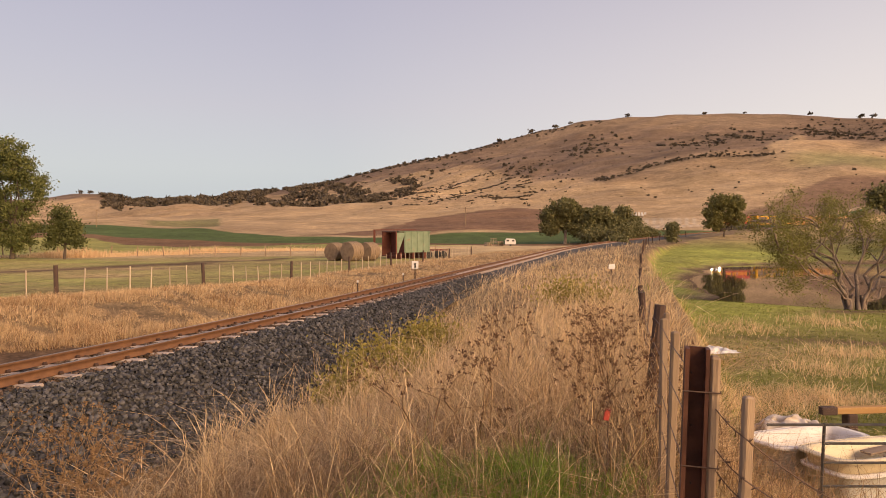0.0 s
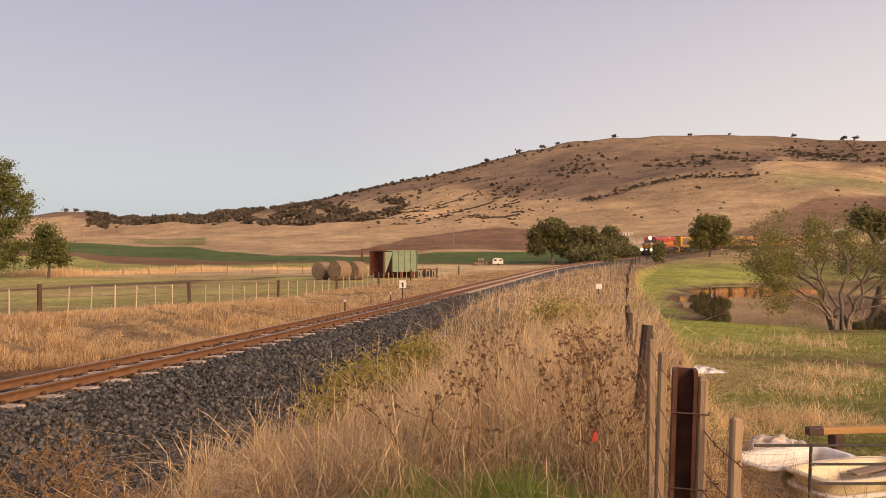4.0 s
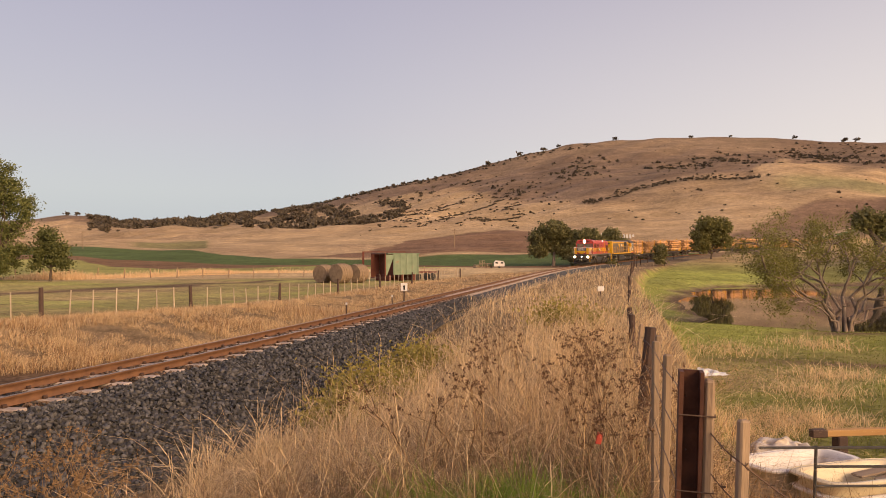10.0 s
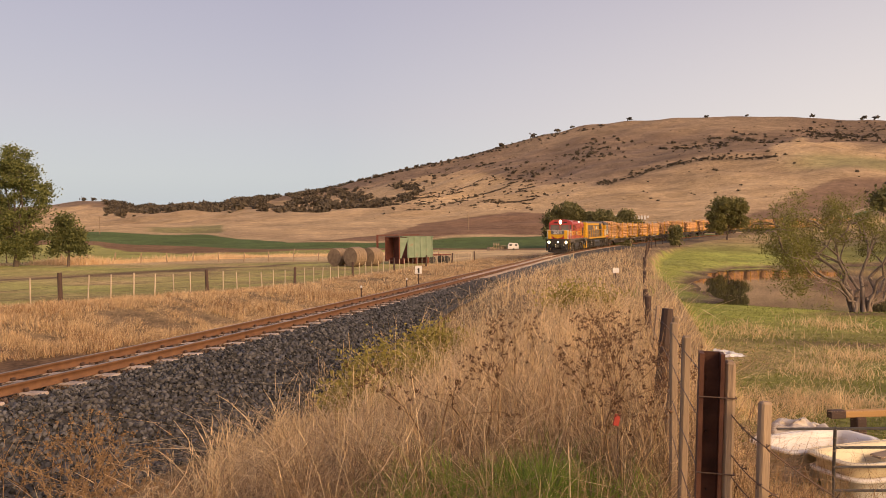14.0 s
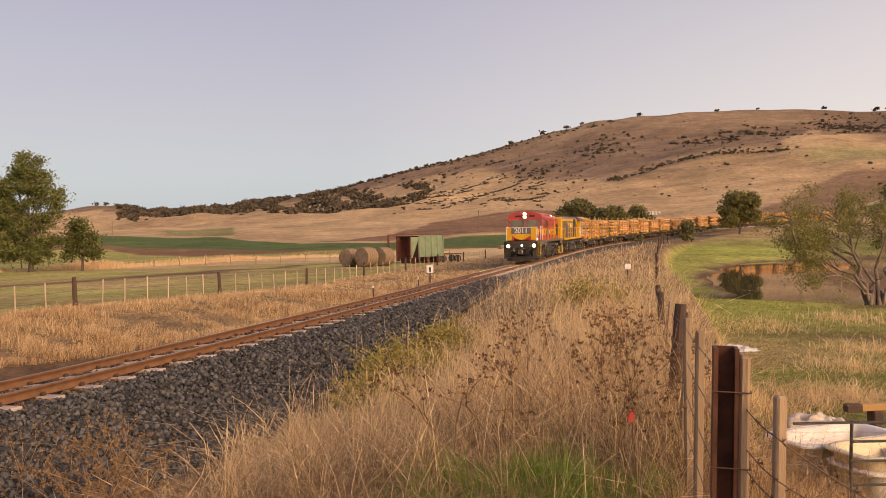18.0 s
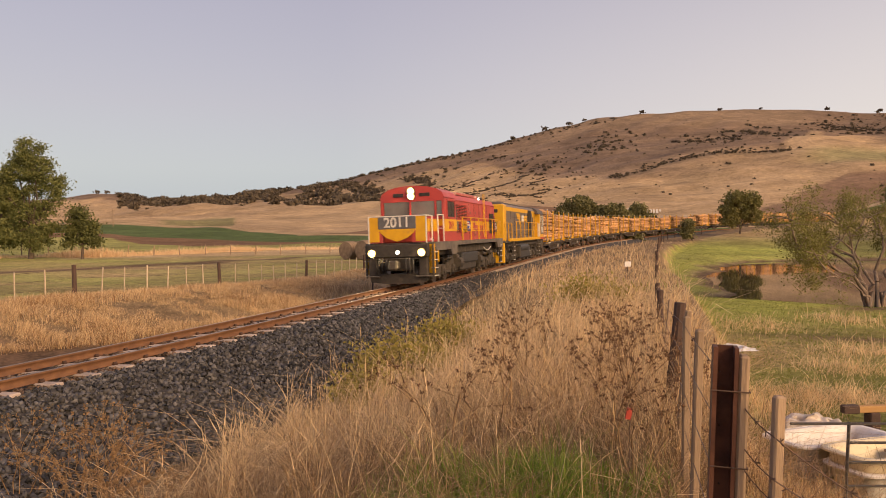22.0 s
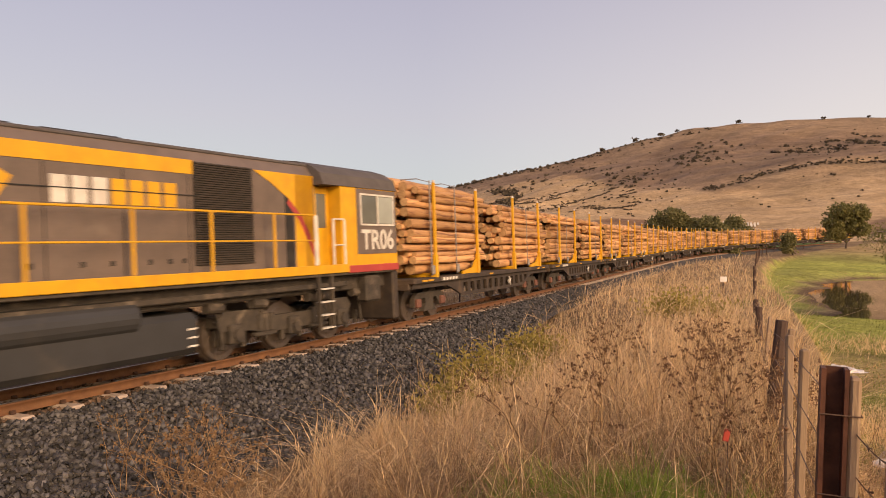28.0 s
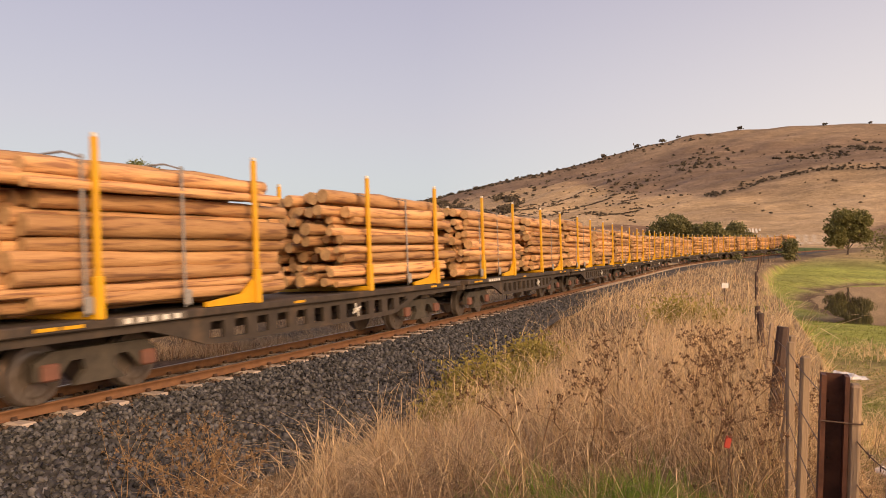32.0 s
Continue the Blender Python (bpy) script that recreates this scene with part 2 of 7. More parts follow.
# ---- the lie of the land ----
WATER_Z = -1.6
POND = ((14.5, 37.2), (15.6, 43), (19.5, 58), (25.5, 72), (33, 84.5), (55, 91), (82, 90), (96, 70), (80, 46), (52, 37.5), (30, 35.8), (18, 35.2))
RIDGE_AZ = (-60, -40, -31, -27.8, -25.7, -24, -22.7, -20, -15, -11, -8, -3.7, 0, 3, 7, 10, 13.1, 17, 21, 25, 29, 31, 36, 45, 60)
RIDGE_PX = (45, 46, 53, 60, 67, 63, 55, 57, 69, 78, 92, 118, 135, 152, 176, 192, 201, 208, 211, 210, 204, 203, 210, 200, 170)
wave_big, wave_mid, wave_small = fields(3, 7, 420.0), fields(5, 9, 95.0), fields(8, 10, 9.0)


def pond_edge(x, y):
    """Metres outside the water's edge (negative in the water)."""
    x, y = np.asarray(x, float), np.asarray(y, float)
    best, inside = np.full(x.shape, 1e9), np.zeros(x.shape, bool)
    for (ax, ay), (bx, by) in zip(POND, POND[1:] + POND[:1]):
        ex, ey = bx - ax, by - ay
        t = np.clip(((x - ax) * ex + (y - ay) * ey) / (ex * ex + ey * ey), 0, 1)
        best = np.minimum(best, np.hypot(x - ax - t * ex, y - ay - t * ey))
        with np.errstate(divide="ignore", invalid="ignore"):
            inside ^= ((ay > y) != (by > y)) & (x < (bx - ax) * (y - ay) / (by - ay) + ax)
    return np.where(inside, -best, best) + 0.5 * wave_small(x * 1.7, y * 1.7) * np.exp(-best / 6)


def land(x, y):
    """The ground's height."""
    x, y = np.asarray(x, float), np.asarray(y, float)
    r, az = np.hypot(x, y), np.degrees(np.arctan2(x, y))
    az = np.where(y < 0, np.clip(az, -60, 60), az)
    d, zt = beside(x, y)
    near = 1 - smoothstep(330, 480, r)
    zt = zt * near
    # the formation, the verge and its bank by the camera, the paddock and the pond
    plain = -0.1 - 0.6 * smoothstep(25, 46, y)
    w = smoothstep(-3.4, -8.5, d)
    left = (zt - 0.8) * (1 - w) + np.maximum(plain, zt - 2.2) * w
    bank = 1.38 * np.exp(-(np.maximum(y, 0) / 11.0) ** 2) + 0.95 * smoothstep(4, 16, y) - 0.45 * smoothstep(50, 110, y)
    right = zt - 0.78 + bank * smoothstep(4.2 - 2.2 * smoothstep(14, 30, y), 8.8 - 4.5 * smoothstep(14, 30, y), d)
    fall = smoothstep(10.15, 11.3, d)
    paddock = -0.88 - 0.45 * smoothstep(12, 24, d) + smoothstep(95, 150, y) * 2.2 + 0.10 * wave_small(x * 0.5, y * 0.5) - 0.3 * np.exp(-((x - 5.0) / 2.4) ** 2 - ((y - 9.3) / 2.6) ** 2)
    right = right * (1 - fall) + paddock * fall
    z = np.where(d < 0, left, right)
    pe = pond_edge(x, y)
    z = np.where(pe < 6, np.minimum(z, WATER_Z + 0.12 * np.clip(pe, -6, 8)) * (1 - smoothstep(2, 6, pe)) + z * smoothstep(2, 6, pe), z)
    # fields that rise to the hills
    z = z + 7.0 * smoothstep(170, 520, r) * (1 - 0.35 * smoothstep(10, 25, az)) + 0.9 * wave_mid(x, y) * smoothstep(120, 320, r)
    top = np.interp(az, RIDGE_AZ, RIDGE_PX) / 1316.0 * np.cos(np.radians(np.clip(az, -40, 40)))
    far = np.interp(az, (-60, -26, -20, 0, 20, 60), (2100, 2100, 1700, 1500, 1550, 1500))
    t = np.clip((r - 430) / (far - 430), 0, 1.6)
    rise = np.where(t < 1, 0.30 * t + 0.70 * t ** 1.7, 1 - 0.8 * (t - 1))
    z = z + np.where(r > 430, (top * far - 5) * rise, 0)
    z = z + (4.5 * wave_big(x, y) + 1.8 * wave_mid(x * 0.9, y * 0.9)) * smoothstep(500, 900, r) * (1 - smoothstep(0.8, 1.0, t) * 0.8)
    # the paler spur before the hill, and the near rise behind the pond
    spur = np.exp(-((az - 27) / 12.0) ** 2) * np.exp(-((r - 900) / 230.0) ** 2)
    z = z + 34 * spur
    z = z + 17 * np.exp(-((az - 38) / 10.0) ** 2) * np.exp(-((r - 330) / 110.0) ** 2)
    return z + 0.03 * wave_small(x, y) * near


def cover(x, y):
    """What grows or lies there: the base colour, with some slope shade laid in."""
    r, az = np.hypot(x, y), np.degrees(np.arctan2(x, y))
    d, _ = beside(x, y)
    dry, straw = np.array((0.34, 0.235, 0.12)), np.array((0.50, 0.36, 0.19))
    soil, olive = np.array((0.155, 0.095, 0.06)), np.array((0.25, 0.235, 0.07))
    crop = np.array((0.085, 0.115, 0.035))
    col = np.broadcast_to(dry, x.shape + (3,)).copy()

    def lay(c, w):
        col[:] = col * (1 - w[..., None]) + c * w[..., None]
    n1 = wave_small(x, y) * 0.5
    n2 = wave_mid(x * 3, y * 3) * 0.5
    # the verge
    lay(np.array((0.21, 0.145, 0.08)), ((d > -9) & (d < 10.5)) * 1.0)
    lay(soil * 0.85, np.exp(-((d + 4.3 + 0.5 * n1) / 1.5) ** 4) * (1 - smoothstep(16, 26, y)) * 0.9)
    # across the line: pasture, a dirt track, stubble, then bands of soil and crop
    lft = smoothstep(-11, -12.5, d + 0.6 * n1)
    lay(olive * 1.3, lft * (0.55 + 0.45 * np.clip(n2 + n1, -1, 1)))
    lane = d + 34 - 0.31 * (y - 54)
    lay(soil * 0.9, lft * np.exp(-((lane + 0.7 * n1) / 1.9) ** 4) * (y > 20) * (y < 95) * 0.9)
    lay(straw, lft * smoothstep(84, 92, r + 5 * n1))
    lay(olive * 1.2, lft * smoothstep(104, 112, r + 6 * n1 - 2.2 * (az + 20)))
    lay(np.array((0.19, 0.108, 0.056)), lft * smoothstep(0, 8, r + 5 * n2 - np.interp(az, (-30, -25, -20, -14, -8, -4), (240, 217, 140, 146, 160, 155))))
    crop_in = np.interp(az, (-30, -25, -20, -12, -6, 2), (300, 275, 224, 184, 175, 178))
    crop_out = np.interp(az, (-30, -25.7, -20, -16, -12, -6, -1.5, 3), (450, 435, 394, 330, 240, 232, 272, 280))
    lay(crop, lft * smoothstep(0, 6, r + 4 * n2 - crop_in))
    # hills of dry grass: pale below, browner above, with the ploughed slope at their foot
    hill = smoothstep(0, 6, r + 4 * n2 - np.where(d < 0, crop_out, 395))
    lay(np.array((0.44, 0.305, 0.165)) + 0.02 * n1[..., None], hill)
    rough = fields(31, 12, 60.0)(x, y) * 0.5
    fold = fields(33, 9, 150.0)(x * 0.5 + y * 0.2, y) * 0.5
    lay(np.array((0.33, 0.225, 0.13)), smoothstep(-0.1, 0.9, fold + 0.4 * rough) * hill * 0.75)
    lay(np.array((0.14, 0.15, 0.05)), smoothstep(0, 12, r - 430) * (1 - smoothstep(0, 40, r - 640 - 20 * n2)) * smoothstep(-22.5, -21, az) * (1 - smoothstep(-16.9, -16.5, az)) * 0.7)
    edge = np.interp(az, (-30, -24, -12, -8, -3.6, -1, 2.9, 5, 9.6, 12.4, 15.3, 18, 23.4, 25.4, 26, 27.8, 31, 36), (1900, 1600, 1400, 1318, 1200, 1204, 1059, 900, 766, 737, 795, 801, 800, 1250, 1120, 924, 880, 880))
    upper = smoothstep(0, 90, r - edge + 18 * rough)
    # upper slope: scrub brown that also takes in the steep ground's shade
    lay(np.array((0.185, 0.124, 0.082)), upper * (0.92 - 0.3 * np.clip(fold, 0, 1)))
    lay(np.array((0.30, 0.21, 0.125)), smoothstep(1290, 1420, r + 40 * fold) * smoothstep(2, 8, az) * (1 - smoothstep(24, 26, az)) * 0.6)
    # scrub tone; the patches at 19.2, 16.5 and 14 are painted valley shade
    for ca, cr, wa, wr, k in ((21.6, 1215, 2.6, 50, 0.8), (19.2, 1120, 2.2, 55, 0.7), (16.5, 1020, 2.4, 60, 0.55), (14, 930, 2, 55, 0.45), (10.6, 1090, 2.0, 60, 0.6), (12.2, 1260, 1.4, 45, 0.55), (6.5, 1010, 1.6, 50, 0.45), (28.8, 1330, 2.6, 130, 0.75), (31.5, 1130, 1.6, 120, 0.6), (3.2, 1230, 1.6, 50, 0.4), (-6.0, 1010, 2.6, 130, 0.6), (-17, 1250, 7, 280, 0.7)):
        lay(np.array((0.125, 0.092, 0.066)), np.exp(-((az - ca) / wa) ** 2 - ((r - cr - 25 * rough) / wr) ** 2) * k * (0.75 + 0.4 * np.clip(rough, -1, 1)))
    lay(np.array((0.14, 0.1, 0.065)), np.exp(-((r - edge - 22) / 14.0) ** 2) * smoothstep(10.5, 12.5, az) * (1 - smoothstep(23, 24.4, az)) * 0.8)
    for cr in (655, 720, 770, 850):
        lay(np.array((0.24, 0.165, 0.1)), np.exp(-((r - cr - 22 * fold - 3 * (az - 18)) / 9.0) ** 2) * smoothstep(9, 13, az) * np.clip(0.4 + rough, 0, 1) * 0.7)
    lay(np.array((0.25, 0.225, 0.10)), np.exp(-((az - 29.5) / 4.6) ** 6) * np.exp(-((r - 795) / 40.0) ** 4) * 0.8)
    rim = np.interp(az, (-12, -10.5, -7, -4, -1.5, 2.9, 5, 8, 10), (232, 245, 300, 373, 545, 600, 603, 566, 330))
    heel = np.interp(az, (-12, -7, -4, 3, 8), (236, 252, 264, 292, 310))
    plough = smoothstep(0, 6, r + 3 * n2 - heel) * (1 - smoothstep(0, 9, r - rim + 5 * n2)) * (az > -12) * (az < 10)
    lay(np.array((0.142, 0.083, 0.048)) * (1.45 + 0.14 * np.sin(r * 0.55 + az * 2.0))[..., None], np.clip(plough, 0, 1))
    lay(np.array((0.5, 0.41, 0.30)), np.exp(-((az - 16.3) / 3.1) ** 8) * smoothstep(296, 304, r) * (1 - smoothstep(488, 498, r)) * (0.5 + 0.4 * np.sin(az * 11 + r * 0.02)))
    # slope behind the pond: its shade is laid on in soil brown
    shaded_scarp = np.interp(az, (20.2, 21.4, 25, 27.5, 33, 40), (300, 492, 620, 694, 720, 700))
    lay(soil * 1.25, smoothstep(300, 330, r) * (1 - smoothstep(0, 14, r - shaded_scarp + 8 * rough)) * smoothstep(20.2, 21.0, az) * 0.85)
    # the paddock and the muddy shore
    pad = smoothstep(10.3, 11.3, d + 0.6 * n1) * (r < 330)
    lay(olive * 0.85 * (1 + 0.3 * n1[..., None]), pad)
    lay(dry * 1.1, pad * np.clip(smoothstep(-0.1, 0.8, wave_small(x * 0.45, y * 0.8)), 0, 1) * 0.9 * (y < 30))
    lay(soil * 1.2, pad * smoothstep(0.5, 1.0, wave_small(x * 0.7 + 3, y * 1.1)) * 0.8 * (y < 30))
    lay(np.array((0.31, 0.32, 0.07)), pad * (1 - smoothstep(22, 34, d + 2 * n1)) * smoothstep(14, 26, y + 2 * n1) * (1 - smoothstep(105, 130, y)) * (0.75 + 0.25 * np.clip(wave_small(x * 0.35, y * 0.5), -1, 1)))
    lay(dry * 1.15, pad * smoothstep(112, 140, y) * 0.8)
    pe = pond_edge(x, y)
    lay(np.array((0.27, 0.19, 0.11)), (1 - smoothstep(0.7, 2.2, pe + 0.8 * n1)) * pad * 0.8)
    lay(np.array((0.13, 0.085, 0.05)), (1 - smoothstep(0.3, 1.2, pe + n1)) * pad)
    for sy, sx in ((27.5, 0.4), (22.0, -0.3), (16.5, 0.2)):
        lay(soil * 1.1, pad * np.exp(-((y - sy - sx * (x - 9) + 1.1 * n1) / 0.9) ** 2) * np.clip(0.5 + 0.9 * wave_small(x * 0.8, y * 0.8), 0, 1))
    return col


def build_ground():
    # rings about the camera, close together near it
    rr = np.concatenate([[0.01], np.linspace(0.0, 14, 61)[1:], np.geomspace(14.3, 130, 110), np.geomspace(132, 700, 130), np.geomspace(706, 2300, 105), np.geomspace(2400, 4600, 10)])
    aa = np.radians(np.concatenate([np.linspace(-180, -46, 30)[:-1], np.linspace(-46, 46, 361), np.linspace(46, 180, 30)[1:]]))
    gx, gy = rr[:, None] * np.sin(aa)[None], rr[:, None] * np.cos(aa)[None]
    gz = land(gx, gy)
    na, nr = len(aa), len(rr)
    v = np.stack([gx, gy, gz], -1).reshape(-1, 3)
    i = np.arange(nr - 1)[:, None] * na + np.arange(na - 1)[None]
    f = np.stack([i, i + 1, i + na + 1, i + na], -1).reshape(-1, 4)[:, ::-1]
    ob = raw("ground", v, f, ground_material(), smooth=True)
    at = ob.data.color_attributes.new("cover", "FLOAT_COLOR", "POINT")
    at.data.foreach_set("color", np.concatenate([cover(gx, gy).reshape(-1, 3), np.ones((nr * na, 1))], 1).astype(np.float32).ravel())
    return tagged(ob, "dry grassland, ploughed fields and brown grassy hills", "ground", kind="structure")


def ground_material():
    m, n, l, bsdf = nodes_of("grassland")
    at, co = n.new("ShaderNodeVertexColor"), n.new("ShaderNodeTexCoord")
    at.layer_name = "cover"
    mixes, out = [], at.outputs["Color"]
    height = None
    for scale, lo, hi in ((0.012, 0.82, 1.16), (0.05, 0.8, 1.18), (0.25, 0.8, 1.18), (1.6, 0.75, 1.25), (9.0, 0.6, 1.35)):
        t, mr, mul = n.new("ShaderNodeTexNoise"), n.new("ShaderNodeMapRange"), n.new("ShaderNodeMix")
        l.new(co.outputs["Object"], t.inputs["Vector"])
        t.inputs["Scale"].default_value, t.inputs["Detail"].default_value = scale, 8.0
        l.new(t.outputs[0], mr.inputs[0])
        mr.inputs[1].default_value, mr.inputs[2].default_value = 0.32, 0.68
        mr.inputs[3].default_value, mr.inputs[4].default_value = lo, hi
        mul.data_type, mul.blend_type = "RGBA", "MULTIPLY"
        mul.inputs[0].default_value = 1.0
        l.new(out, mul.inputs[6])
        l.new(mr.outputs[0], mul.inputs[7])
        out, height = mul.outputs[2], t.outputs[0]
    l.new(out, bsdf.inputs["Base Color"])
    b = n.new("ShaderNodeBump")
    b.inputs["Strength"].default_value, b.inputs["Distance"].default_value = 0.6, 0.06
    l.new(height, b.inputs["Height"])
    l.new(b.outputs[0], bsdf.inputs["Normal"])
    bsdf.inputs["Roughness"].default_value, bsdf.inputs["Specular IOR Level"].default_value = 0.95, 0.1
    return m


ground = build_ground()


def build_pond():
    bm = bmesh.new()
    vs = [bm.verts.new((x, y, WATER_Z)) for x, y in ((8, 30), (104, 30), (104, 98), (8, 98))]
    bm.faces.new(vs)
    m, n, l, bsdf = nodes_of("pond_water")
    bsdf.inputs["Base Color"].default_value = (0.05, 0.042, 0.028, 1)
    bsdf.inputs["Roughness"].default_value = 0.03
    bsdf.inputs["IOR"].default_value = 1.33
    co, t, b, mp = n.new("ShaderNodeTexCoord"), n.new("ShaderNodeTexNoise"), n.new("ShaderNodeBump"), n.new("ShaderNodeMapping")
    l.new(co.outputs["Object"], mp.inputs[0])
    mp.inputs["Scale"].default_value = (1.2, 0.5, 1)
    l.new(mp.outputs[0], t.inputs["Vector"])
    t.inputs["Scale"].default_value, t.inputs["Detail"].default_value = 1.5, 2.0
    b.inputs["Strength"].default_value, b.inputs["Distance"].default_value = 0.02, 0.02
    l.new(t.outputs[0], b.inputs["Height"])
    l.new(b.outputs[0], bsdf.inputs["Normal"])
    tagged(part("water", bm, m), "still brown farm pond reflecting hill and sky", "pond", kind="structure")


build_pond()

# ---- the railway track ----
def rail_line(name, off, parent, material):
    s = np.arange(-30, 330, 0.75)
    x, y, z, h = line_at(s, off)
    prof = ((-0.035, 0.0), (0.035, 0.0), (0.035, -0.03), (0.009, -0.045), (0.009, -0.12), (0.06, -0.14), (0.06, -0.15), (-0.06, -0.15), (-0.06, -0.14), (-0.009, -0.12), (-0.009, -0.045), (-0.035, -0.03))
    k = len(prof)
    v = np.concatenate([np.stack([x + a * np.cos(h), y - a * np.sin(h), z + b], -1)[:, None] for a, b in prof], 1).reshape(-1, 3)
    i = np.arange(len(s) - 1)[:, None] * k
    j = np.arange(k)[None]
    f = np.stack([i + j, i + (j + 1) % k, i + k + (j + 1) % k, i + k + j], -1).reshape(-1, 4)
    ob = raw(name, v, f, material, parent)
    ob.data.materials.append(surf("worn_rail_head", (0.42, 0.33, 0.25), (0.3, 0.2, 0.13), 9, 0.3, 0.9, 0.05, 60))
    ob.data.polygons.foreach_set("material_index", np.tile(np.arange(k) == 0, len(s) - 1).astype(np.int32))
    return ob


def build_track():
    rust = surf("rusty_rail", (0.20, 0.096, 0.043), (0.12, 0.056, 0.028), 6, 0.7, 0.1, 0.3, 90)
    track = thing("railway_track", pose(0, 0, 0), "narrow-gauge railway track with rusty rails on ballast", "railway track", kind="structure")
    for off in (-0.5685, 0.5685):
        rail_line("rail", off, track, rust)
    return track


track = build_track()


def build_ballast(parent):
    """The bed: a shouldered bank of crushed stone under the sleepers, with loose stones over its near side."""
    s = np.arange(-30, 330, 0.6)
    prof = ((-2.9, -0.95), (-1.65, -0.26), (-1.2, -0.19), (0, -0.2), (1.3, -0.2), (1.75, -0.25), (4.1, -0.98))
    k = len(prof)
    v = []
    narrow = 1 - smoothstep(14, 32, s)
    for a, b in prof:
        if a > 2:
            a, b = 2.5 + (a - 2.5) * narrow, -0.6 + (b + 0.6) * narrow
        x, y, z, h = line_at(s, a, b)
        v.append(np.stack([x, y, z], -1))
    v = np.stack(v, 1).reshape(-1, 3)
    i, j = np.arange(len(s) - 1)[:, None] * k, np.arange(k - 1)[None]
    f = np.stack([i + j, i + j + 1, i + k + j + 1, i + k + j], -1).reshape(-1, 4)
    grit = surf("crushed_stone", (0.034, 0.03, 0.028), (0.075, 0.066, 0.06), 14, 0.9, 0, 1.0, 40, coords="Object")
    bed = raw("ballast", v, f[:, ::-1], grit, parent)
    return bed


build_ballast(track)


def rock_shapes(rng):
    """Crushed stones: blocks with uneven corners, each turned its own way."""
    v = np.array([(x, y, z) for z in (-0.7, 0.7) for x, y in ((-1, -1), (1, -1), (1, 1), (-1, 1))], float) * 0.75
    f = np.array(((0, 1, 5), (0, 5, 4), (1, 2, 6), (1, 6, 5), (2, 3, 7), (2, 7, 6), (3, 0, 4), (3, 4, 7), (4, 5, 6), (4, 6, 7)))
    out = []
    for _ in range(12):
        w = v * rng.uniform(0.45, 1.3, v.shape)
        a, b = rng.uniform(0, 6.28), rng.uniform(-0.9, 0.9)
        turn = np.array(((1, 0, 0), (0, math.cos(b), -math.sin(b)), (0, math.sin(b), math.cos(b)))) @ np.array(((math.cos(a), 0, math.sin(a)), (0, 1, 0), (-math.sin(a), 0, math.cos(a))))
        out.append(w @ turn.T)
    return out, f


def loose_stones(parent):
    rng = np.random.default_rng(4)
    shapes, f = rock_shapes(rng)
    n = 66000
    s = 3.0 + 40 * rng.uniform(0, 1, n) ** 1.55
    a = rng.uniform(-1.6, 4.0, n)
    up = np.interp(a, (-1.65, -1.2, 1.3, 1.75, 4.1), (-0.26, -0.19, -0.2, -0.25, -0.98)) + 0.0 * s
    tie = np.abs((s + 4 + 0.37) % 0.74 - 0.37)
    keep = ((tie > 0.15) | (np.abs(a) > 1.12)) & (np.abs(np.abs(a) - 0.5685) > 0.1) & (a < 4.1 - 1.8 * smoothstep(14, 32, s))
    s, a, up = s[keep], a[keep], up[keep]
    x, y, z, h = line_at(s, a)
    z = z + up + rng.uniform(-0.012, 0.03, len(s))
    sc = rng.uniform(0.02, 0.05, len(s)) * np.interp(s, (10, 40), (1.0, 1.25))
    t = rng.uniform(0, 6.28, len(s))
    vs = np.empty((len(s), 8, 3))
    pick = rng.integers(0, 12, len(s))
    for k in range(12):
        m = pick == k
        b = shapes[k][None] * sc[m][:, None, None]
        c, w = np.cos(t[m])[:, None], np.sin(t[m])[:, None]
        vs[m] = np.stack([b[..., 0] * c - b[..., 1] * w + x[m][:, None], b[..., 0] * w + b[..., 1] * c + y[m][:, None], b[..., 2] + z[m][:, None]], -1)
    stone = surf("ballast_stone", (0.045, 0.043, 0.044), (0.108, 0.1, 0.098), 9, 0.85, 0, 0.2, 50, vary=0.75)
    rusty = surf("rust_dusted_stone", (0.085, 0.056, 0.04), (0.15, 0.096, 0.064), 9, 0.9, 0, 0.2, 50, vary=0.6)
    for m, mat in ((np.abs(a) < 0.95, rusty), (np.abs(a) >= 0.95, stone)):
        tagged(raw("ballast_stones", vs[m].reshape(-1, 3), (np.arange(m.sum())[:, None, None] * 8 + f[None]).reshape(-1, 3), mat, parent), kind="stuff")


loose_stones(track)


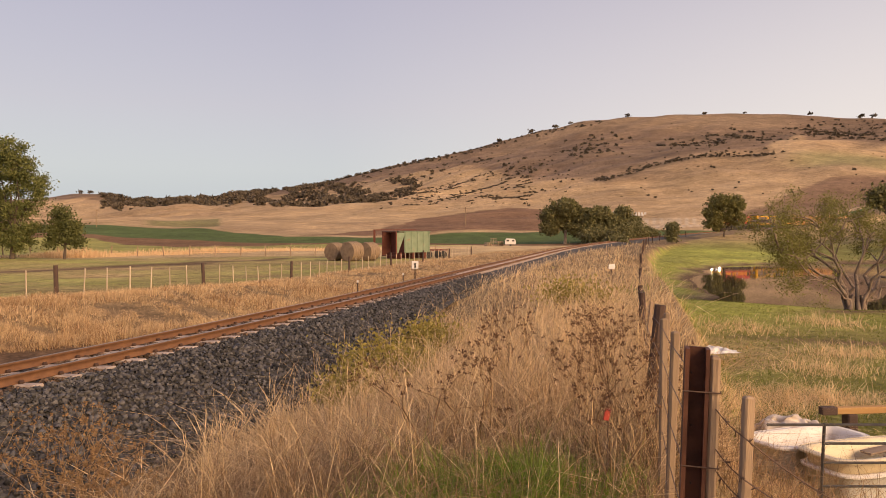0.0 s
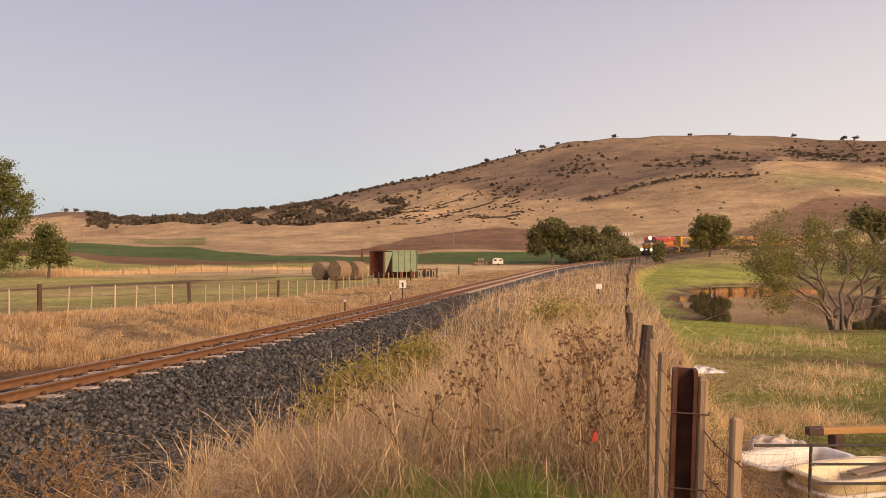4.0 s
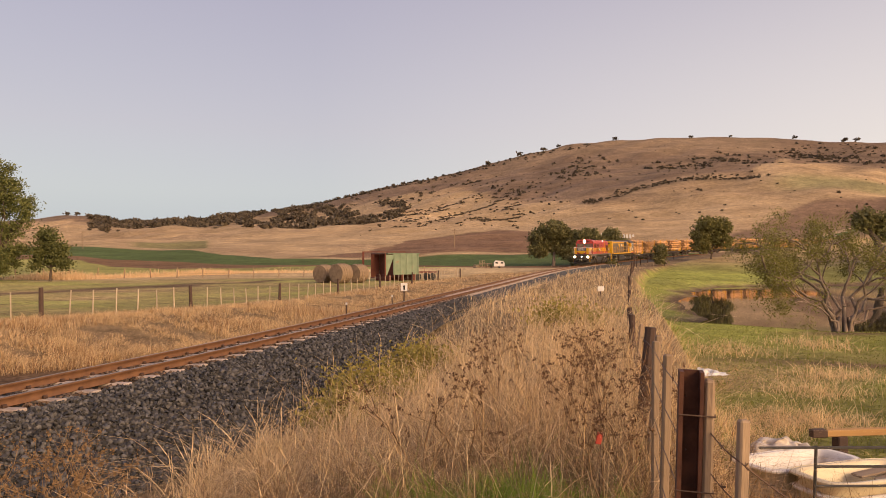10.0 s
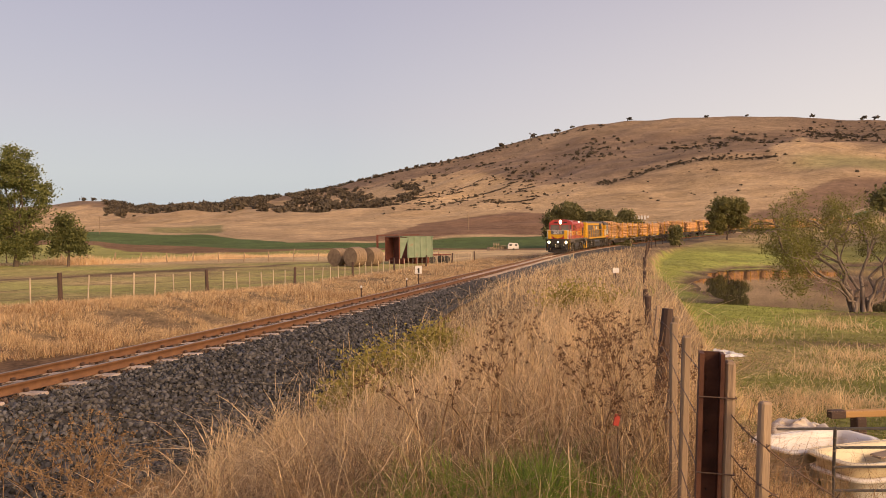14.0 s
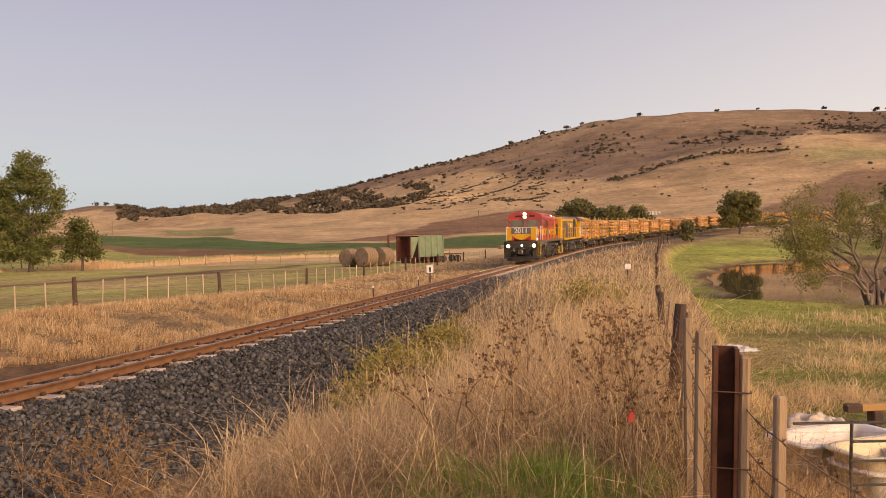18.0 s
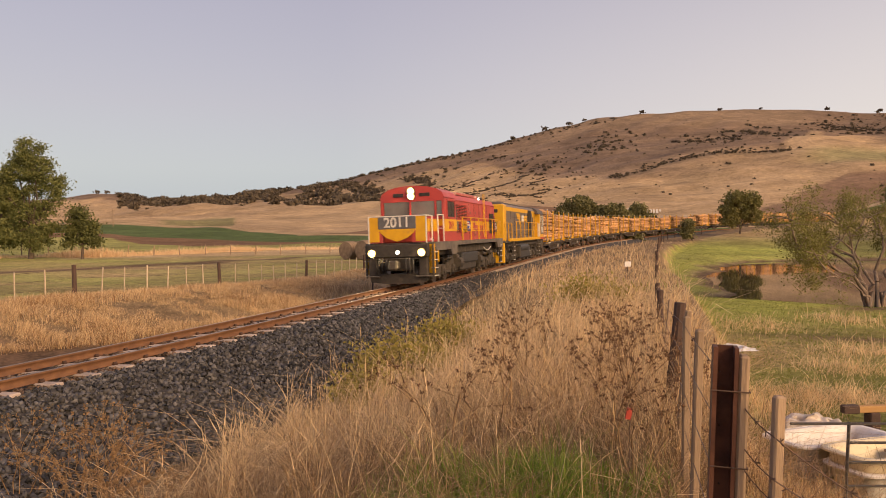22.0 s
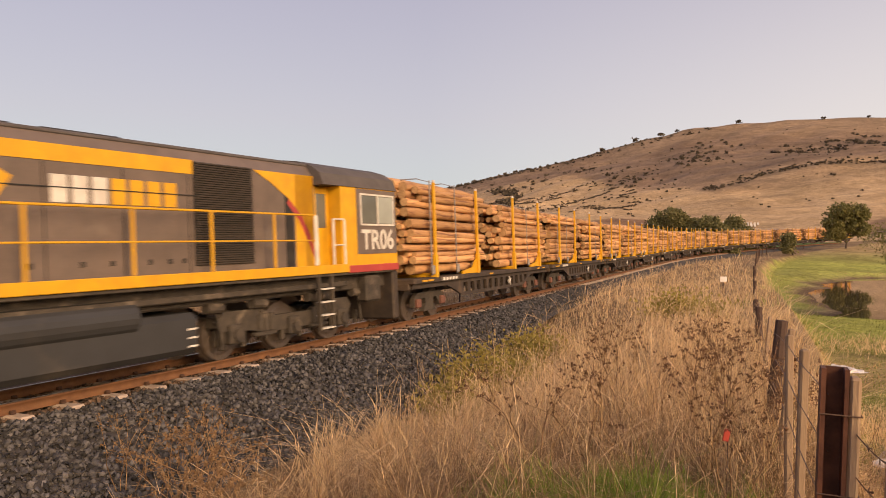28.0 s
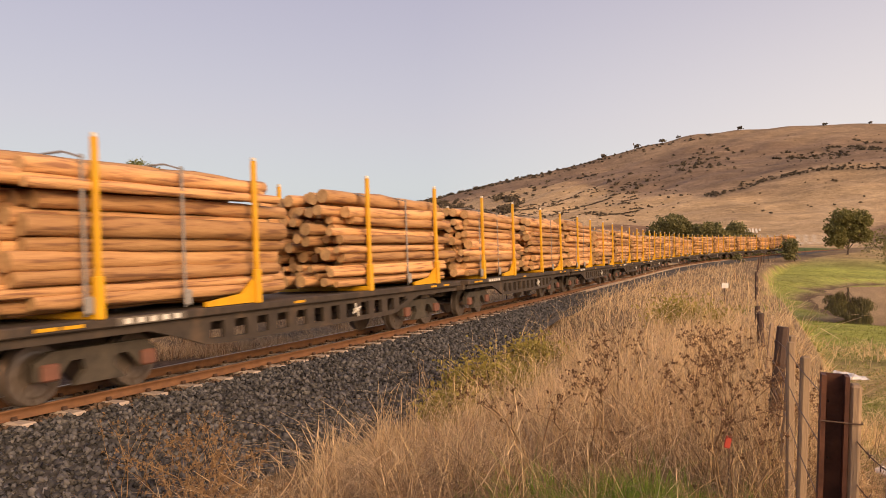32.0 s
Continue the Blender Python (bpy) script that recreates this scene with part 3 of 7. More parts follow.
def sleepers(parent):
    con = surf("weathered_sleeper", (0.50, 0.41, 0.35), (0.33, 0.25, 0.2), 7, 0.85, 0, 0.3, 50, vary=0.18)
    clip = surf("rail_clip", (0.06, 0.035, 0.025), (0.1, 0.05, 0.03), 9, 0.7, 0.3)
    bm = bmesh.new()
    box(bm, 0, 0, -0.21, 2.02, 0.21, 0.12, 0.02)
    first = part("sleeper", bm, con, parent)
    bm = bmesh.new()
    box(bm, 0, 0, -0.13, 0.07, 0.08, 0.045, 0.012)
    rod(bm, (0, -0.04, -0.105), (0, 0.04, -0.105), 0.014, n=6)
    clip_ob = part("rail_clip", bm, clip, first)
    clip_ob.location = (0.66, 0, 0)
    for k in range(190):
        s = -4 + 0.74 * k
        x, y, z, h = line_at(s)
        c = np.degrees(np.arctan(np.interp(s, LS, CANT) / 1.137))
        ob = first if k == 0 else new("sleeper", first.data)
        ob.parent = parent
        ob.matrix_world = pose(x, y, z, 0, 0, -np.degrees(h)) @ pose(0, 0, 0, 0, -c, 0)
        if 4 < k < 75:
            for o in (-0.66, -0.475, 0.475, 0.66):
                q = new("rail_clip", clip_ob.data)
                q.parent, q.location = ob, (o, 0, 0)


sleepers(track)

# ---- trees, bushes, grass ----
def tubes(name, segments, material, parent, bend=None):
    """All limbs of a plant as one mesh of round tubes; bend moves the vertices."""
    g = np.array(segments, float)
    vs, fs, base = [], [], 0
    for n, m in ((7, g[:, 6] > 0.03), (4, g[:, 6] <= 0.03)):
        h = g[m]
        if not len(h):
            continue
        p, q = h[:, :3], h[:, 3:6]
        d = (q - p) / np.linalg.norm(q - p, axis=1, keepdims=True)
        a = np.cross(d, np.where(np.abs(d[:, 2:]) < 0.9, (0.0, 0.0, 1.0), (1.0, 0.0, 0.0)))
        a /= np.linalg.norm(a, axis=1, keepdims=True)
        b = np.cross(d, a)
        w = np.arange(n) / n * 2 * np.pi
        ring = a[:, None] * np.cos(w)[None, :, None] + b[:, None] * np.sin(w)[None, :, None]
        v = np.concatenate([p[:, None] + ring * h[:, 6, None, None], q[:, None] + ring * h[:, 7, None, None]], 1)
        k = np.arange(n)
        quad = np.stack([k, (k + 1) % n, (k + 1) % n + n, k + n], -1)
        fs.append((base + np.arange(len(h))[:, None, None] * 2 * n + quad[None]).reshape(-1, 4))
        vs.append(v.reshape(-1, 3))
        base += len(h) * 2 * n
    v = np.concatenate(vs)
    return raw(name, bend(v) if bend else v, np.concatenate(fs), material, parent, True)


def limb(segments, p, q, r1, r2):
    segments.append((*p, *q, r1, r2))


def grow(rng, bm, p, d, length, r, depth, tips, spread=0.6, droop=0.0, pieces=3, kids=(2, 4), shrink=0.68):
    """A limb of a few bent pieces that forks into thinner ones; the ends are kept in tips."""
    p, d = Vector(p), Vector(d).normalized()
    for k in range(pieces):
        bend = Vector(rng.normal(0, 0.16, 3))
        bend.z -= droop * (1 if depth < 2 else 0.3)
        d = (d + bend).normalized()
        q = p + d * (length / pieces)
        r2 = r * (1 - 0.3 / pieces)
        limb(bm, p, q, r, r2)
        p, r = q, r2
        if depth <= 1:
            tips.append((tuple(p), r))
    if depth == 0:
        return
    for _ in range(int(rng.integers(kids[0], kids[1] + 1))):
        side = Vector(rng.normal(0, 1, 3))
        side = (side - d * side.dot(d)).normalized()
        nd = (d * (1 - spread * 0.45) + side * spread * rng.uniform(0.7, 1.3)).normalized()
        grow(rng, bm, p, nd, length * shrink * rng.uniform(0.75, 1.2), r * 0.62, depth - 1, tips, spread, droop, pieces, kids, shrink)


def leaf_cloud(rng, centres, radius, per, size, flat=0.8, long=1.8):
    """Small leaf-shaped quads in uneven clumps round the given places: vertices and faces."""
    c = np.repeat(np.asarray(centres, float), per, 0)
    n = len(c)
    off = rng.normal(0, 1, (n, 3)) * np.array((1, 1, flat)) * radius * rng.uniform(0.35, 1.0, (n, 1))
    c = c + off
    a = rng.normal(0, 1, (n, 3))
    a /= np.linalg.norm(a, axis=1, keepdims=True)
    b = np.cross(a, rng.normal(0, 1, (n, 3)))
    b /= np.linalg.norm(b, axis=1, keepdims=True)
    s = size * rng.uniform(0.6, 1.4, (n, 1))
    a, b = a * s * long * 0.5, b * s * 0.5
    v = np.stack([c - a, c + b, c + a, c - b], 1).reshape(-1, 3)
    f = np.arange(4 * n).reshape(-1, 4)
    return v, f


WOOD_DARK = surf("dark_bark", (0.12, 0.09, 0.065), (0.07, 0.05, 0.04), 5, 0.95, 0, 0.4, 40)
WOOD_PALE = surf("pale_bark", (0.44, 0.33, 0.24), (0.12, 0.085, 0.062), 4, 0.9, 0, 0.6, 30, stretch=(2, 2, 0.35))
LEAF_DARK_GREEN = leafy("deep_green_leaves", (0.19, 0.19, 0.065), (0.08, 0.088, 0.032), 0.7, 0.3)
LEAF_OLIVE_DARK = leafy("willow_leaves", (0.27, 0.24, 0.085), (0.14, 0.135, 0.05), 0.7, 0.3)
LEAF_GUM = leafy("gum_leaves", (0.25, 0.25, 0.085), (0.105, 0.12, 0.042), 0.7, 0.35)
LEAF_DARK = leafy("dark_leaves", (0.27, 0.24, 0.10), (0.12, 0.115, 0.052), 0.7, 0.3)
LEAF_OLIVE = leafy("olive_leaves", (0.30, 0.27, 0.08), (0.17, 0.165, 0.05), 0.7, 0.35)
LEAF_SCRUB = leafy("scrub_leaves", (0.15, 0.118, 0.08), (0.075, 0.06, 0.043))
LEAF_YELLOW = leafy("yellow_green_fennel", (0.42, 0.33, 0.085), (0.26, 0.22, 0.055), 0.7, 0.35)


def stand(x, y, sink=0.05):
    return float(land(np.array([x]), np.array([y]))[0]) - sink


def tree(name, x, y, h, spread, seed, leaves, bark, label, category="tree", per=40, size=0.22, stems=1, clump=0.55, depth=3, first=0.3, group="", flat=0.8, lean=0.12, droop=0.02, bare=0.0, skirt=0, girth=0.035):
    rng = np.random.default_rng(seed)
    T = thing(name, pose(x, y, stand(x, y)), label, category, group)
    bm, tips = [], []
    for k in range(stems):
        a = rng.uniform(0, 6.28)
        d = (math.cos(a) * (lean + 0.32 * (stems > 1)), math.sin(a) * (lean + 0.32 * (stems > 1)), 1)
        p0 = (0.22 * math.cos(a) * (stems > 1), 0.22 * math.sin(a) * (stems > 1), -0.1)
        grow(rng, bm, p0, d, h * first, girth * h / stems ** 0.5, depth, tips, 0.75, droop)
    for k in range(skirt):
        a, z = rng.uniform(0, 6.28), h * rng.uniform(0.04, 0.3)
        grow(rng, bm, (0, 0, z), (math.cos(a), math.sin(a), 0.25), spread * 0.11, 0.01 * h, 2, tips, 0.75, droop)
    top = max(t[0][2] for t in tips)
    wide = max(math.hypot(t[0][0], t[0][1]) for t in tips)
    kz, kx = h * 0.95 / top, spread * 0.5 / wide
    def fit(v):
        f = 1 + (kx - 1) * smoothstep(0, 0.35, v[:, 2] / top)
        return np.stack([v[:, 0] * f, v[:, 1] * f, v[:, 2] * kz], -1)
    tubes("trunk", bm, bark, T, fit)
    places = fit(np.array([p for p, r in tips]))
    v, f = leaf_cloud(rng, places, clump, per, size, flat)
    v[:, 2] = np.maximum(v[:, 2], 0.15)
    if bare:
        c = v.reshape(-1, 4, 3).mean(1)
        f = f[(c[:, 2] > bare) & ~((c[:, 0] > 0.8) & (rng.uniform(0, 1, len(c)) < 0.6))]
    raw("crown", v, f, leaves, T)
    return T


def lobed_tree(name, x, y, seed, lobes, leaves, bark, label, size=0.19, clumps=48, per=52, girth=0.3, fork=0.25, group=""):
    """A tree whose crown is a few uneven masses, each (sideways, deep, height of its middle, half width, half height) in metres."""
    rng = np.random.default_rng(seed)
    T = thing(name, pose(x, y, stand(x, y)), label, "tree", group)
    segs, places, radii = [], [], []
    high = max(l[2] + l[4] for l in lobes)
    split = Vector((0.02 * high, 0, high * fork))
    limb(segs, (0, 0, -0.15), tuple(split * 0.5), girth, girth * 0.85)
    limb(segs, tuple(split * 0.5), tuple(split), girth * 0.85, girth * 0.7)
    for lx, ly, lz, rx, rz in lobes:
        mid = Vector((lx, ly, lz))
        p, r = split.copy(), girth * 0.5
        for k in range(1, 5):
            q = split.lerp(mid, k / 4) + Vector(rng.normal(0, 0.06 * rx, 3))
            limb(segs, tuple(p), tuple(q), r, r * 0.75)
            p, r = q, r * 0.75
        n = max(6, int(clumps * rx * rz / 4.0))
        for _ in range(n):
            v = Vector(rng.normal(0, 1, 3)).normalized() * rng.uniform(0.45, 1.0) ** 0.7
            q = mid + Vector((v.x * rx, v.y * rx * 0.9, v.z * rz))
            q.z = max(q.z, 0.3)
            limb(segs, tuple(mid.lerp(q, 0.25)), tuple(q), r * 0.5, 0.012)
            places.append(tuple(q))
    tubes("trunk", segs, bark, T)
    v, f = leaf_cloud(rng, places, 0.5 if size < 0.3 else 0.62, per, size, 0.75)
    v[:, 2] = np.maximum(v[:, 2], 0.15)
    raw("crown", v, f, leaves, T)
    return T


def bush(name, x, y, h, w, seed, leaves, label, n=60, per=45, size=0.1, group="", category="bush"):
    rng = np.random.default_rng(seed)
    T = thing(name, pose(x, y, stand(x, y)), label, category, group)
    bm, places = [], []
    for k in range(n):
        a, rr = rng.uniform(0, 6.28), w * 0.5 * rng.uniform(0, 1) ** 0.5
        q = (rr * math.cos(a), rr * math.sin(a), h * rng.uniform(0.35, 1.0) * (1 - 0.45 * (2 * rr / w) ** 2))
        limb(bm, (q[0] * 0.15, q[1] * 0.15, -0.05), q, 0.012 + 0.01 * h / 3, 0.005)
        places.append(q)
    tagged(tubes("stem", bm, WOOD_DARK, T), kind="stuff")
    v, f = leaf_cloud(rng, places, 0.16 * w, per, size)
    v[:, 2] = np.maximum(v[:, 2], 0.02)
    raw("foliage", v, f, leaves, T)
    return T


comb = fields(24, 8, 1.7)


def blades(name, x, y, h, width, lean, material, seed, label, head=0.0, category="grass", segs=2, wild=1.0):
    """Grass as bent blades standing on the land, neighbours leaning alike; head gives some of them a seed head of that length."""
    rng = np.random.default_rng(seed)
    n = len(x)
    z = land(x, y) - 0.02
    a = rng.uniform(0, 6.28, n)
    t = 2.4 * comb(x, y) + rng.normal(0, wild, n)
    dx, dy = np.cos(a), np.sin(a)
    bend = lean * h * rng.gamma(1.7, 0.55, n)
    drop = np.minimum(0.72, 0.3 * bend / h * rng.uniform(0.3, 1.5, n))
    lx, ly = np.cos(t) * bend, np.sin(t) * bend
    w = width * rng.uniform(0.6, 1.5, n)
    root = np.stack([x, y, z], -1)
    def row(k, side):
        out, up = k ** 1.7, k - drop * k ** 2.3
        return np.stack([root[:, 0] + lx * out + dx * w * side, root[:, 1] + ly * out + dy * w * side, root[:, 2] + h * up], -1)
    v, tri = [], []
    for i in range(segs):
        k = i / segs
        v += [row(k, -1 + 0.4 * k), row(k, 1 - 0.4 * k)]
        if i:
            tri += [(2 * i - 2, 2 * i - 1, 2 * i + 1), (2 * i - 2, 2 * i + 1, 2 * i)]
    v.append(row(1.0, 0))
    tri.append((2 * segs - 2, 2 * segs - 1, 2 * segs))
    if head:
        m = len(v)
        v += [row(0.8, -2.0), row(0.8, 2.0), row(1.06, 0)]
        tri += [(m, m + 1, m + 2)]
    k = len(v)
    v = np.stack(v, 1).reshape(-1, 3)
    f = (np.arange(n)[:, None, None] * k + np.array(tri)[None]).reshape(-1, 3)
    ob = raw(name, v, f, material)
    return tagged(ob, label, category, kind="stuff")


def scatter(rng, n, x0, x1, y0, y1, keep, power=1.6, near=2.6):
    """Places in a wedge before the camera, thinning with distance, that keep() accepts; grown in tufts."""
    out_x, out_y = [], []
    got = 0
    while got < n:
        m = 60000
        u = rng.uniform(0, 1, m)
        e = 1 - power
        r = (near ** e + u * (y1 ** e - near ** e)) ** (1 / e)
        az = rng.uniform(math.radians(x0), math.radians(x1), m)
        x, y = r * np.sin(az), r * np.cos(az)
        k = 6
        s = 0.05 + 0.012 * r
        x = (x[:, None] + rng.normal(0, 1, (m, k)) * s[:, None]).ravel()
        y = (y[:, None] + rng.normal(0, 1, (m, k)) * s[:, None]).ravel()
        ok = keep(x, y) & (y > y0)
        out_x.append(x[ok])
        out_y.append(y[ok])
        got += int(ok.sum())
    x, y = np.concatenate(out_x), np.concatenate(out_y)
    pick = np.random.default_rng(1).permutation(len(x))[:n]
    return x[pick], y[pick]


DRY = leafy("dry_grass", (0.86, 0.60, 0.31), (0.26, 0.15, 0.068), 0.7, 0.22)
DRY_RED = leafy("russet_grass", (0.42, 0.24, 0.11), (0.16, 0.085, 0.04), 0.75, 0.2)
PALE = leafy("bleached_grass", (0.92, 0.70, 0.42), (0.64, 0.44, 0.23), 0.65, 0.4)
FRESH = leafy("green_grass", (0.25, 0.32, 0.05), (0.09, 0.14, 0.022), 0.6, 0.25)
# dull brown blades, colour darkened for the shade near the camera
DULL_SHADED = leafy("withered_grass", (0.33, 0.225, 0.125), (0.10, 0.066, 0.038), 0.8, 0.18)
PADDOCK = leafy("paddock_grass", (0.27, 0.275, 0.06), (0.13, 0.145, 0.032), 0.7, 0.35)

patch = fields(21, 8, 2.6)
patch2 = fields(22, 8, 7.0)
tuft = fields(23, 9, 0.75)
tuft2 = fields(25, 9, 0.42)


def on_verge(x, y):
    d, _ = beside(x, y)
    edge = np.interp(y, (4, 6.5, 9, 12), (6.3, 5.5, 4.6, 3.9)) - 1.9 * smoothstep(14, 30, y) + 0.45 * patch(x, y) + 0.35 * wave_small(x * 5, y * 5)
    return (d > edge) & (d < np.where(y < 10, 10.55, 10.15)) & (np.hypot(x, y) > 2.1) & ~((np.hypot(x - 1.1, y - 3.2) < 0.25))


def on_left(x, y):
    d, _ = beside(x, y)
    return (d < -2.6 - 2.6 * (1 - smoothstep(14, 24, y)) - 0.4 * patch(x, y)) & (d > -11.5 + 0.8 * patch(x, y))


def build_grass():
    rng = np.random.default_rng(77)
    x, y = scatter(rng, 205000, -44, 40, 0.5, 120, on_verge)
    tall = 0.40 + 0.14 * patch(x, y) + 0.12 * patch2(x, y) + 0.13 * tuft(x, y)
    green = np.exp(-(((x - 0.55) / 1.05) ** 2 + ((y - 5.1) / 0.85) ** 2)) > rng.uniform(0.35, 1.25, len(x))
    green |= patch2(x * 0.9 + 5, y * 0.9) + rng.normal(0, 0.3, len(x)) > 1.75
    kind = rng.uniform(0, 1, len(x)) + 0.26 * patch2(x * 1.3, y * 1.3) + 0.24 * tuft(x + 9, y)
    clumpy = np.clip(0.62 + 0.42 * tuft(x, y) + 0.36 * tuft2(x, y), 0.16, 1.55)
    h = np.clip(tall, 0.14, 0.8) * clumpy * (0.3 + 1.15 * rng.uniform(0, 1, len(x)) ** 1.5) * np.where(np.hypot(x, y) < 5.0, 0.6, 1.0)
    h *= 1 - 0.72 * np.exp(-((x - 0.55) / 0.85) ** 4 - ((y - 4.7) / 1.4) ** 4) * ~green
    thin = 0.0007 + 0.00017 * np.hypot(x, y)
    r = np.hypot(x, y)
    low = rng.uniform(0, 1, len(x)) < 0.75 * np.exp(-((x + 2.4) / 2.2) ** 2 - ((y - 6.0) / 3.0) ** 2)
    kind = np.where(low, 0.5 + 0.36 * rng.uniform(0, 1, len(x)), kind)
    h = np.where(x < -0.3, h * np.interp(r, (6, 11), (0.72, 1.0)), h)
    t_pale = 1 - np.interp(r, (5, 7, 9, 12), (0.12, 0.3, 0.55, 0.7))
    t_red = t_pale - np.interp(r, (4, 7, 11), (0.48, 0.26, 0.08))
    bald = (np.exp(-((x - 0.5) / 0.95) ** 4 - ((y - 5.0) / 0.75) ** 4) > rng.uniform(0.3, 1.6, len(x))) & ~green
    kind = np.where(bald, 9.0, kind)
    # close to the camera most blades take the shade-darkened colour
    old = (rng.uniform(0, 1, len(x)) < np.interp(r, (4, 6.4, 8.0, 10), (0.78, 0.62, 0.25, 0.0))) & ~green & ~bald
    blades("withered_grass", x[old], y[old], h[old], thin[old], 1.2, DULL_SHADED, 11, "dull grey-brown grass of the near verge, darkened for shade", segs=3, wild=1.8)
    kind = np.where(old, 99.0, kind)
    m = ~green & (kind < t_red)
    blades("dry_grass", x[m], y[m], h[m], thin[m], 0.85, DRY, 5, "tall dry straw-coloured grass on the verge", segs=3, wild=1.5)
    m = ~green & (kind >= t_red) & (kind < t_pale)
    blades("russet_grass", x[m], y[m], h[m] * 0.9, thin[m], 1.0, DRY_RED, 6, "russet dry grass on the verge")
    m = ~green & (kind >= t_pale) & ~bald & ~old
    blades("bleached_grass", x[m], y[m], h[m] * 1.2, thin[m], 0.9, PALE, 7, "pale bleached grass stalks on the verge", segs=3, wild=1.5)
    blades("green_grass", x[green], y[green], h[green] * 0.75, thin[green] * 1.5, 0.8, FRESH, 8, "fresh green grass at the foot of dry stalks")
    gx, gy = 0.55 + 0.45 * rng.normal(0, 1, 10000), 5.0 + 0.34 * rng.normal(0, 1, 10000)
    ok = beside(gx, gy)[0] < 10.0
    gx, gy = gx[ok], gy[ok]
    blades("green_grass", gx, gy, rng.uniform(0.14, 0.42, len(gx)) * (0.75 + 0.25 * tuft(gx * 1.5, gy * 1.5)), 0.0024, 0.8, FRESH, 10, "fresh green grass patch among dry stalks")
    x, y = scatter(rng, 9000, -44, 40, 0.5, 60, on_verge, 1.7)
    far = np.hypot(x, y) > 6.5 - 2.5 * (rng.uniform(0, 1, len(x)) < 0.12)
    x, y = x[far], y[far]
    h = rng.uniform(0.45, 1.0, len(x)) * np.where(np.hypot(x, y) < 4.5, 0.6, 1.0)
    blades("grass_stalks", x, y, h, 0.0007 + 0.00016 * np.hypot(x, y), 0.9, PALE, 9, "long bent pale grass stalks over the verge", head=0.1, segs=4)
    for nm, mat, cnt, sd, lb in (("fallen_stalks", PALE, 9000, 31, "pale fallen grass stalks tangled over the verge"), ("fallen_stalks", STALK, 12000, 32, "brown fallen weed stalks tangled over the verge")):
        x, y = scatter(rng, cnt, -40, 36, 0.5, 22, on_verge, 1.9, 4.2)
        if mat is PALE:
            far = np.hypot(x, y) > 6.2 + rng.normal(0, 0.8, len(x))
            x, y = x[far], y[far]
        h = rng.uniform(0.22, 0.66, len(x)) * np.clip(0.7 + 0.35 * tuft(x, y), 0.35, 1.3)
        blades(nm, x, y, h, 0.0010 + 0.0002 * np.hypot(x, y), 1.7, mat, sd, lb, segs=5, wild=2.2)
    x, y = scatter(rng, 120000, -44, 12, 6, 110, on_left, 1.3, 9.0)
    dl = beside(x, y)[0]
    h = np.clip(0.30 + 0.14 * patch(x, y) + 0.14 * patch2(x, y) + 0.08 * tuft(x * 0.6, y * 0.6), 0.06, 0.7) * (0.45 + 0.9 * rng.uniform(0, 1, len(x)) ** 1.5) * np.interp(dl, (-11, -6, -3.5), (0.5, 0.75, 1.0))
    thin = 0.0008 + 0.00014 * np.hypot(x, y)
    kind = rng.uniform(0, 1, len(x)) + 0.2 * patch2(x, y) + 0.15 * tuft(x * 0.5, y * 0.5)
    m = kind < 0.35
    blades("dry_grass", x[m], y[m], h[m], thin[m] * 0.8, 0.9, DRY, 15, "tall dry grass beyond the track")
    m = (kind >= 0.35) & (kind < 0.8)
    blades("bleached_grass", x[m], y[m], h[m], thin[m] * 0.8, 0.9, PALE, 17, "pale bleached grass beyond the track")
    m = kind >= 0.8
    blades("russet_grass", x[m], y[m], h[m] * 0.9, thin[m], 0.9, DRY_RED, 16, "russet dry grass beyond the track")

    def on_paddock(x, y):
        d, _ = beside(x, y)
        return (d > 10.8) & (pond_edge(x, y) > 0.4)
    x, y = scatter(rng, 70000, 5, 46, 2, 120, on_paddock, 1.35, 5.0)
    r = np.hypot(x, y)
    dry = wave_small(x * 0.45, y * 0.8) + rng.normal(0, 0.25, len(x)) > np.where(r < 27, 1.0, 1.3)
    hh = np.where(dry, 0.085, 0.06) * rng.uniform(0.5, 1.7, len(x))
    blades("paddock_grass", x[~dry], y[~dry], hh[~dry], 0.002 + 0.0004 * r[~dry], 0.8, PADDOCK, 25, "short green paddock grass by the pond")
    blades("dry_tussocks", x[dry], y[dry], hh[dry], 0.0012 + 0.00025 * r[dry], 1.1, DRY, 26, "dry grass tussocks in the paddock", segs=3)
    tx, ty = [], []
    for cx, cy, cs, cn in ((5.4, 12.6, 0.7, 900), (6.3, 13.6, 0.8, 1000), (7.3, 13.4, 0.7, 700), (5.0, 10.9, 0.5, 500), (4.3, 9.2, 0.35, 500), (3.5, 8.0, 0.35, 600), (8.6, 16.5, 0.9, 600), (10.5, 19.0, 1.0, 600), (9.6, 24.0, 1.4, 600), (13.5, 26.0, 1.4, 600), (3.1, 6.4, 0.3, 500), (2.0, 4.3, 0.35, 800), (2.5, 5.0, 0.4, 900), (2.9, 5.7, 0.4, 700), (3.6, 6.9, 0.4, 600), (3.6, 7.6, 0.45, 1200), (4.0, 8.2, 0.35, 900), (3.2, 7.0, 0.4, 900), (4.5, 8.1, 0.35, 700), (3.1, 8.2, 0.4, 700)):
        tx.append(cx + cs * rng.normal(0, 0.6, cn))
        ty.append(cy + cs * rng.normal(0, 0.6, cn))
    tx, ty = np.concatenate(tx), np.concatenate(ty)
    th = rng.uniform(0.12, 0.5, len(tx)) * np.clip(0.8 + 0.4 * tuft(tx, ty), 0.3, 1.3)
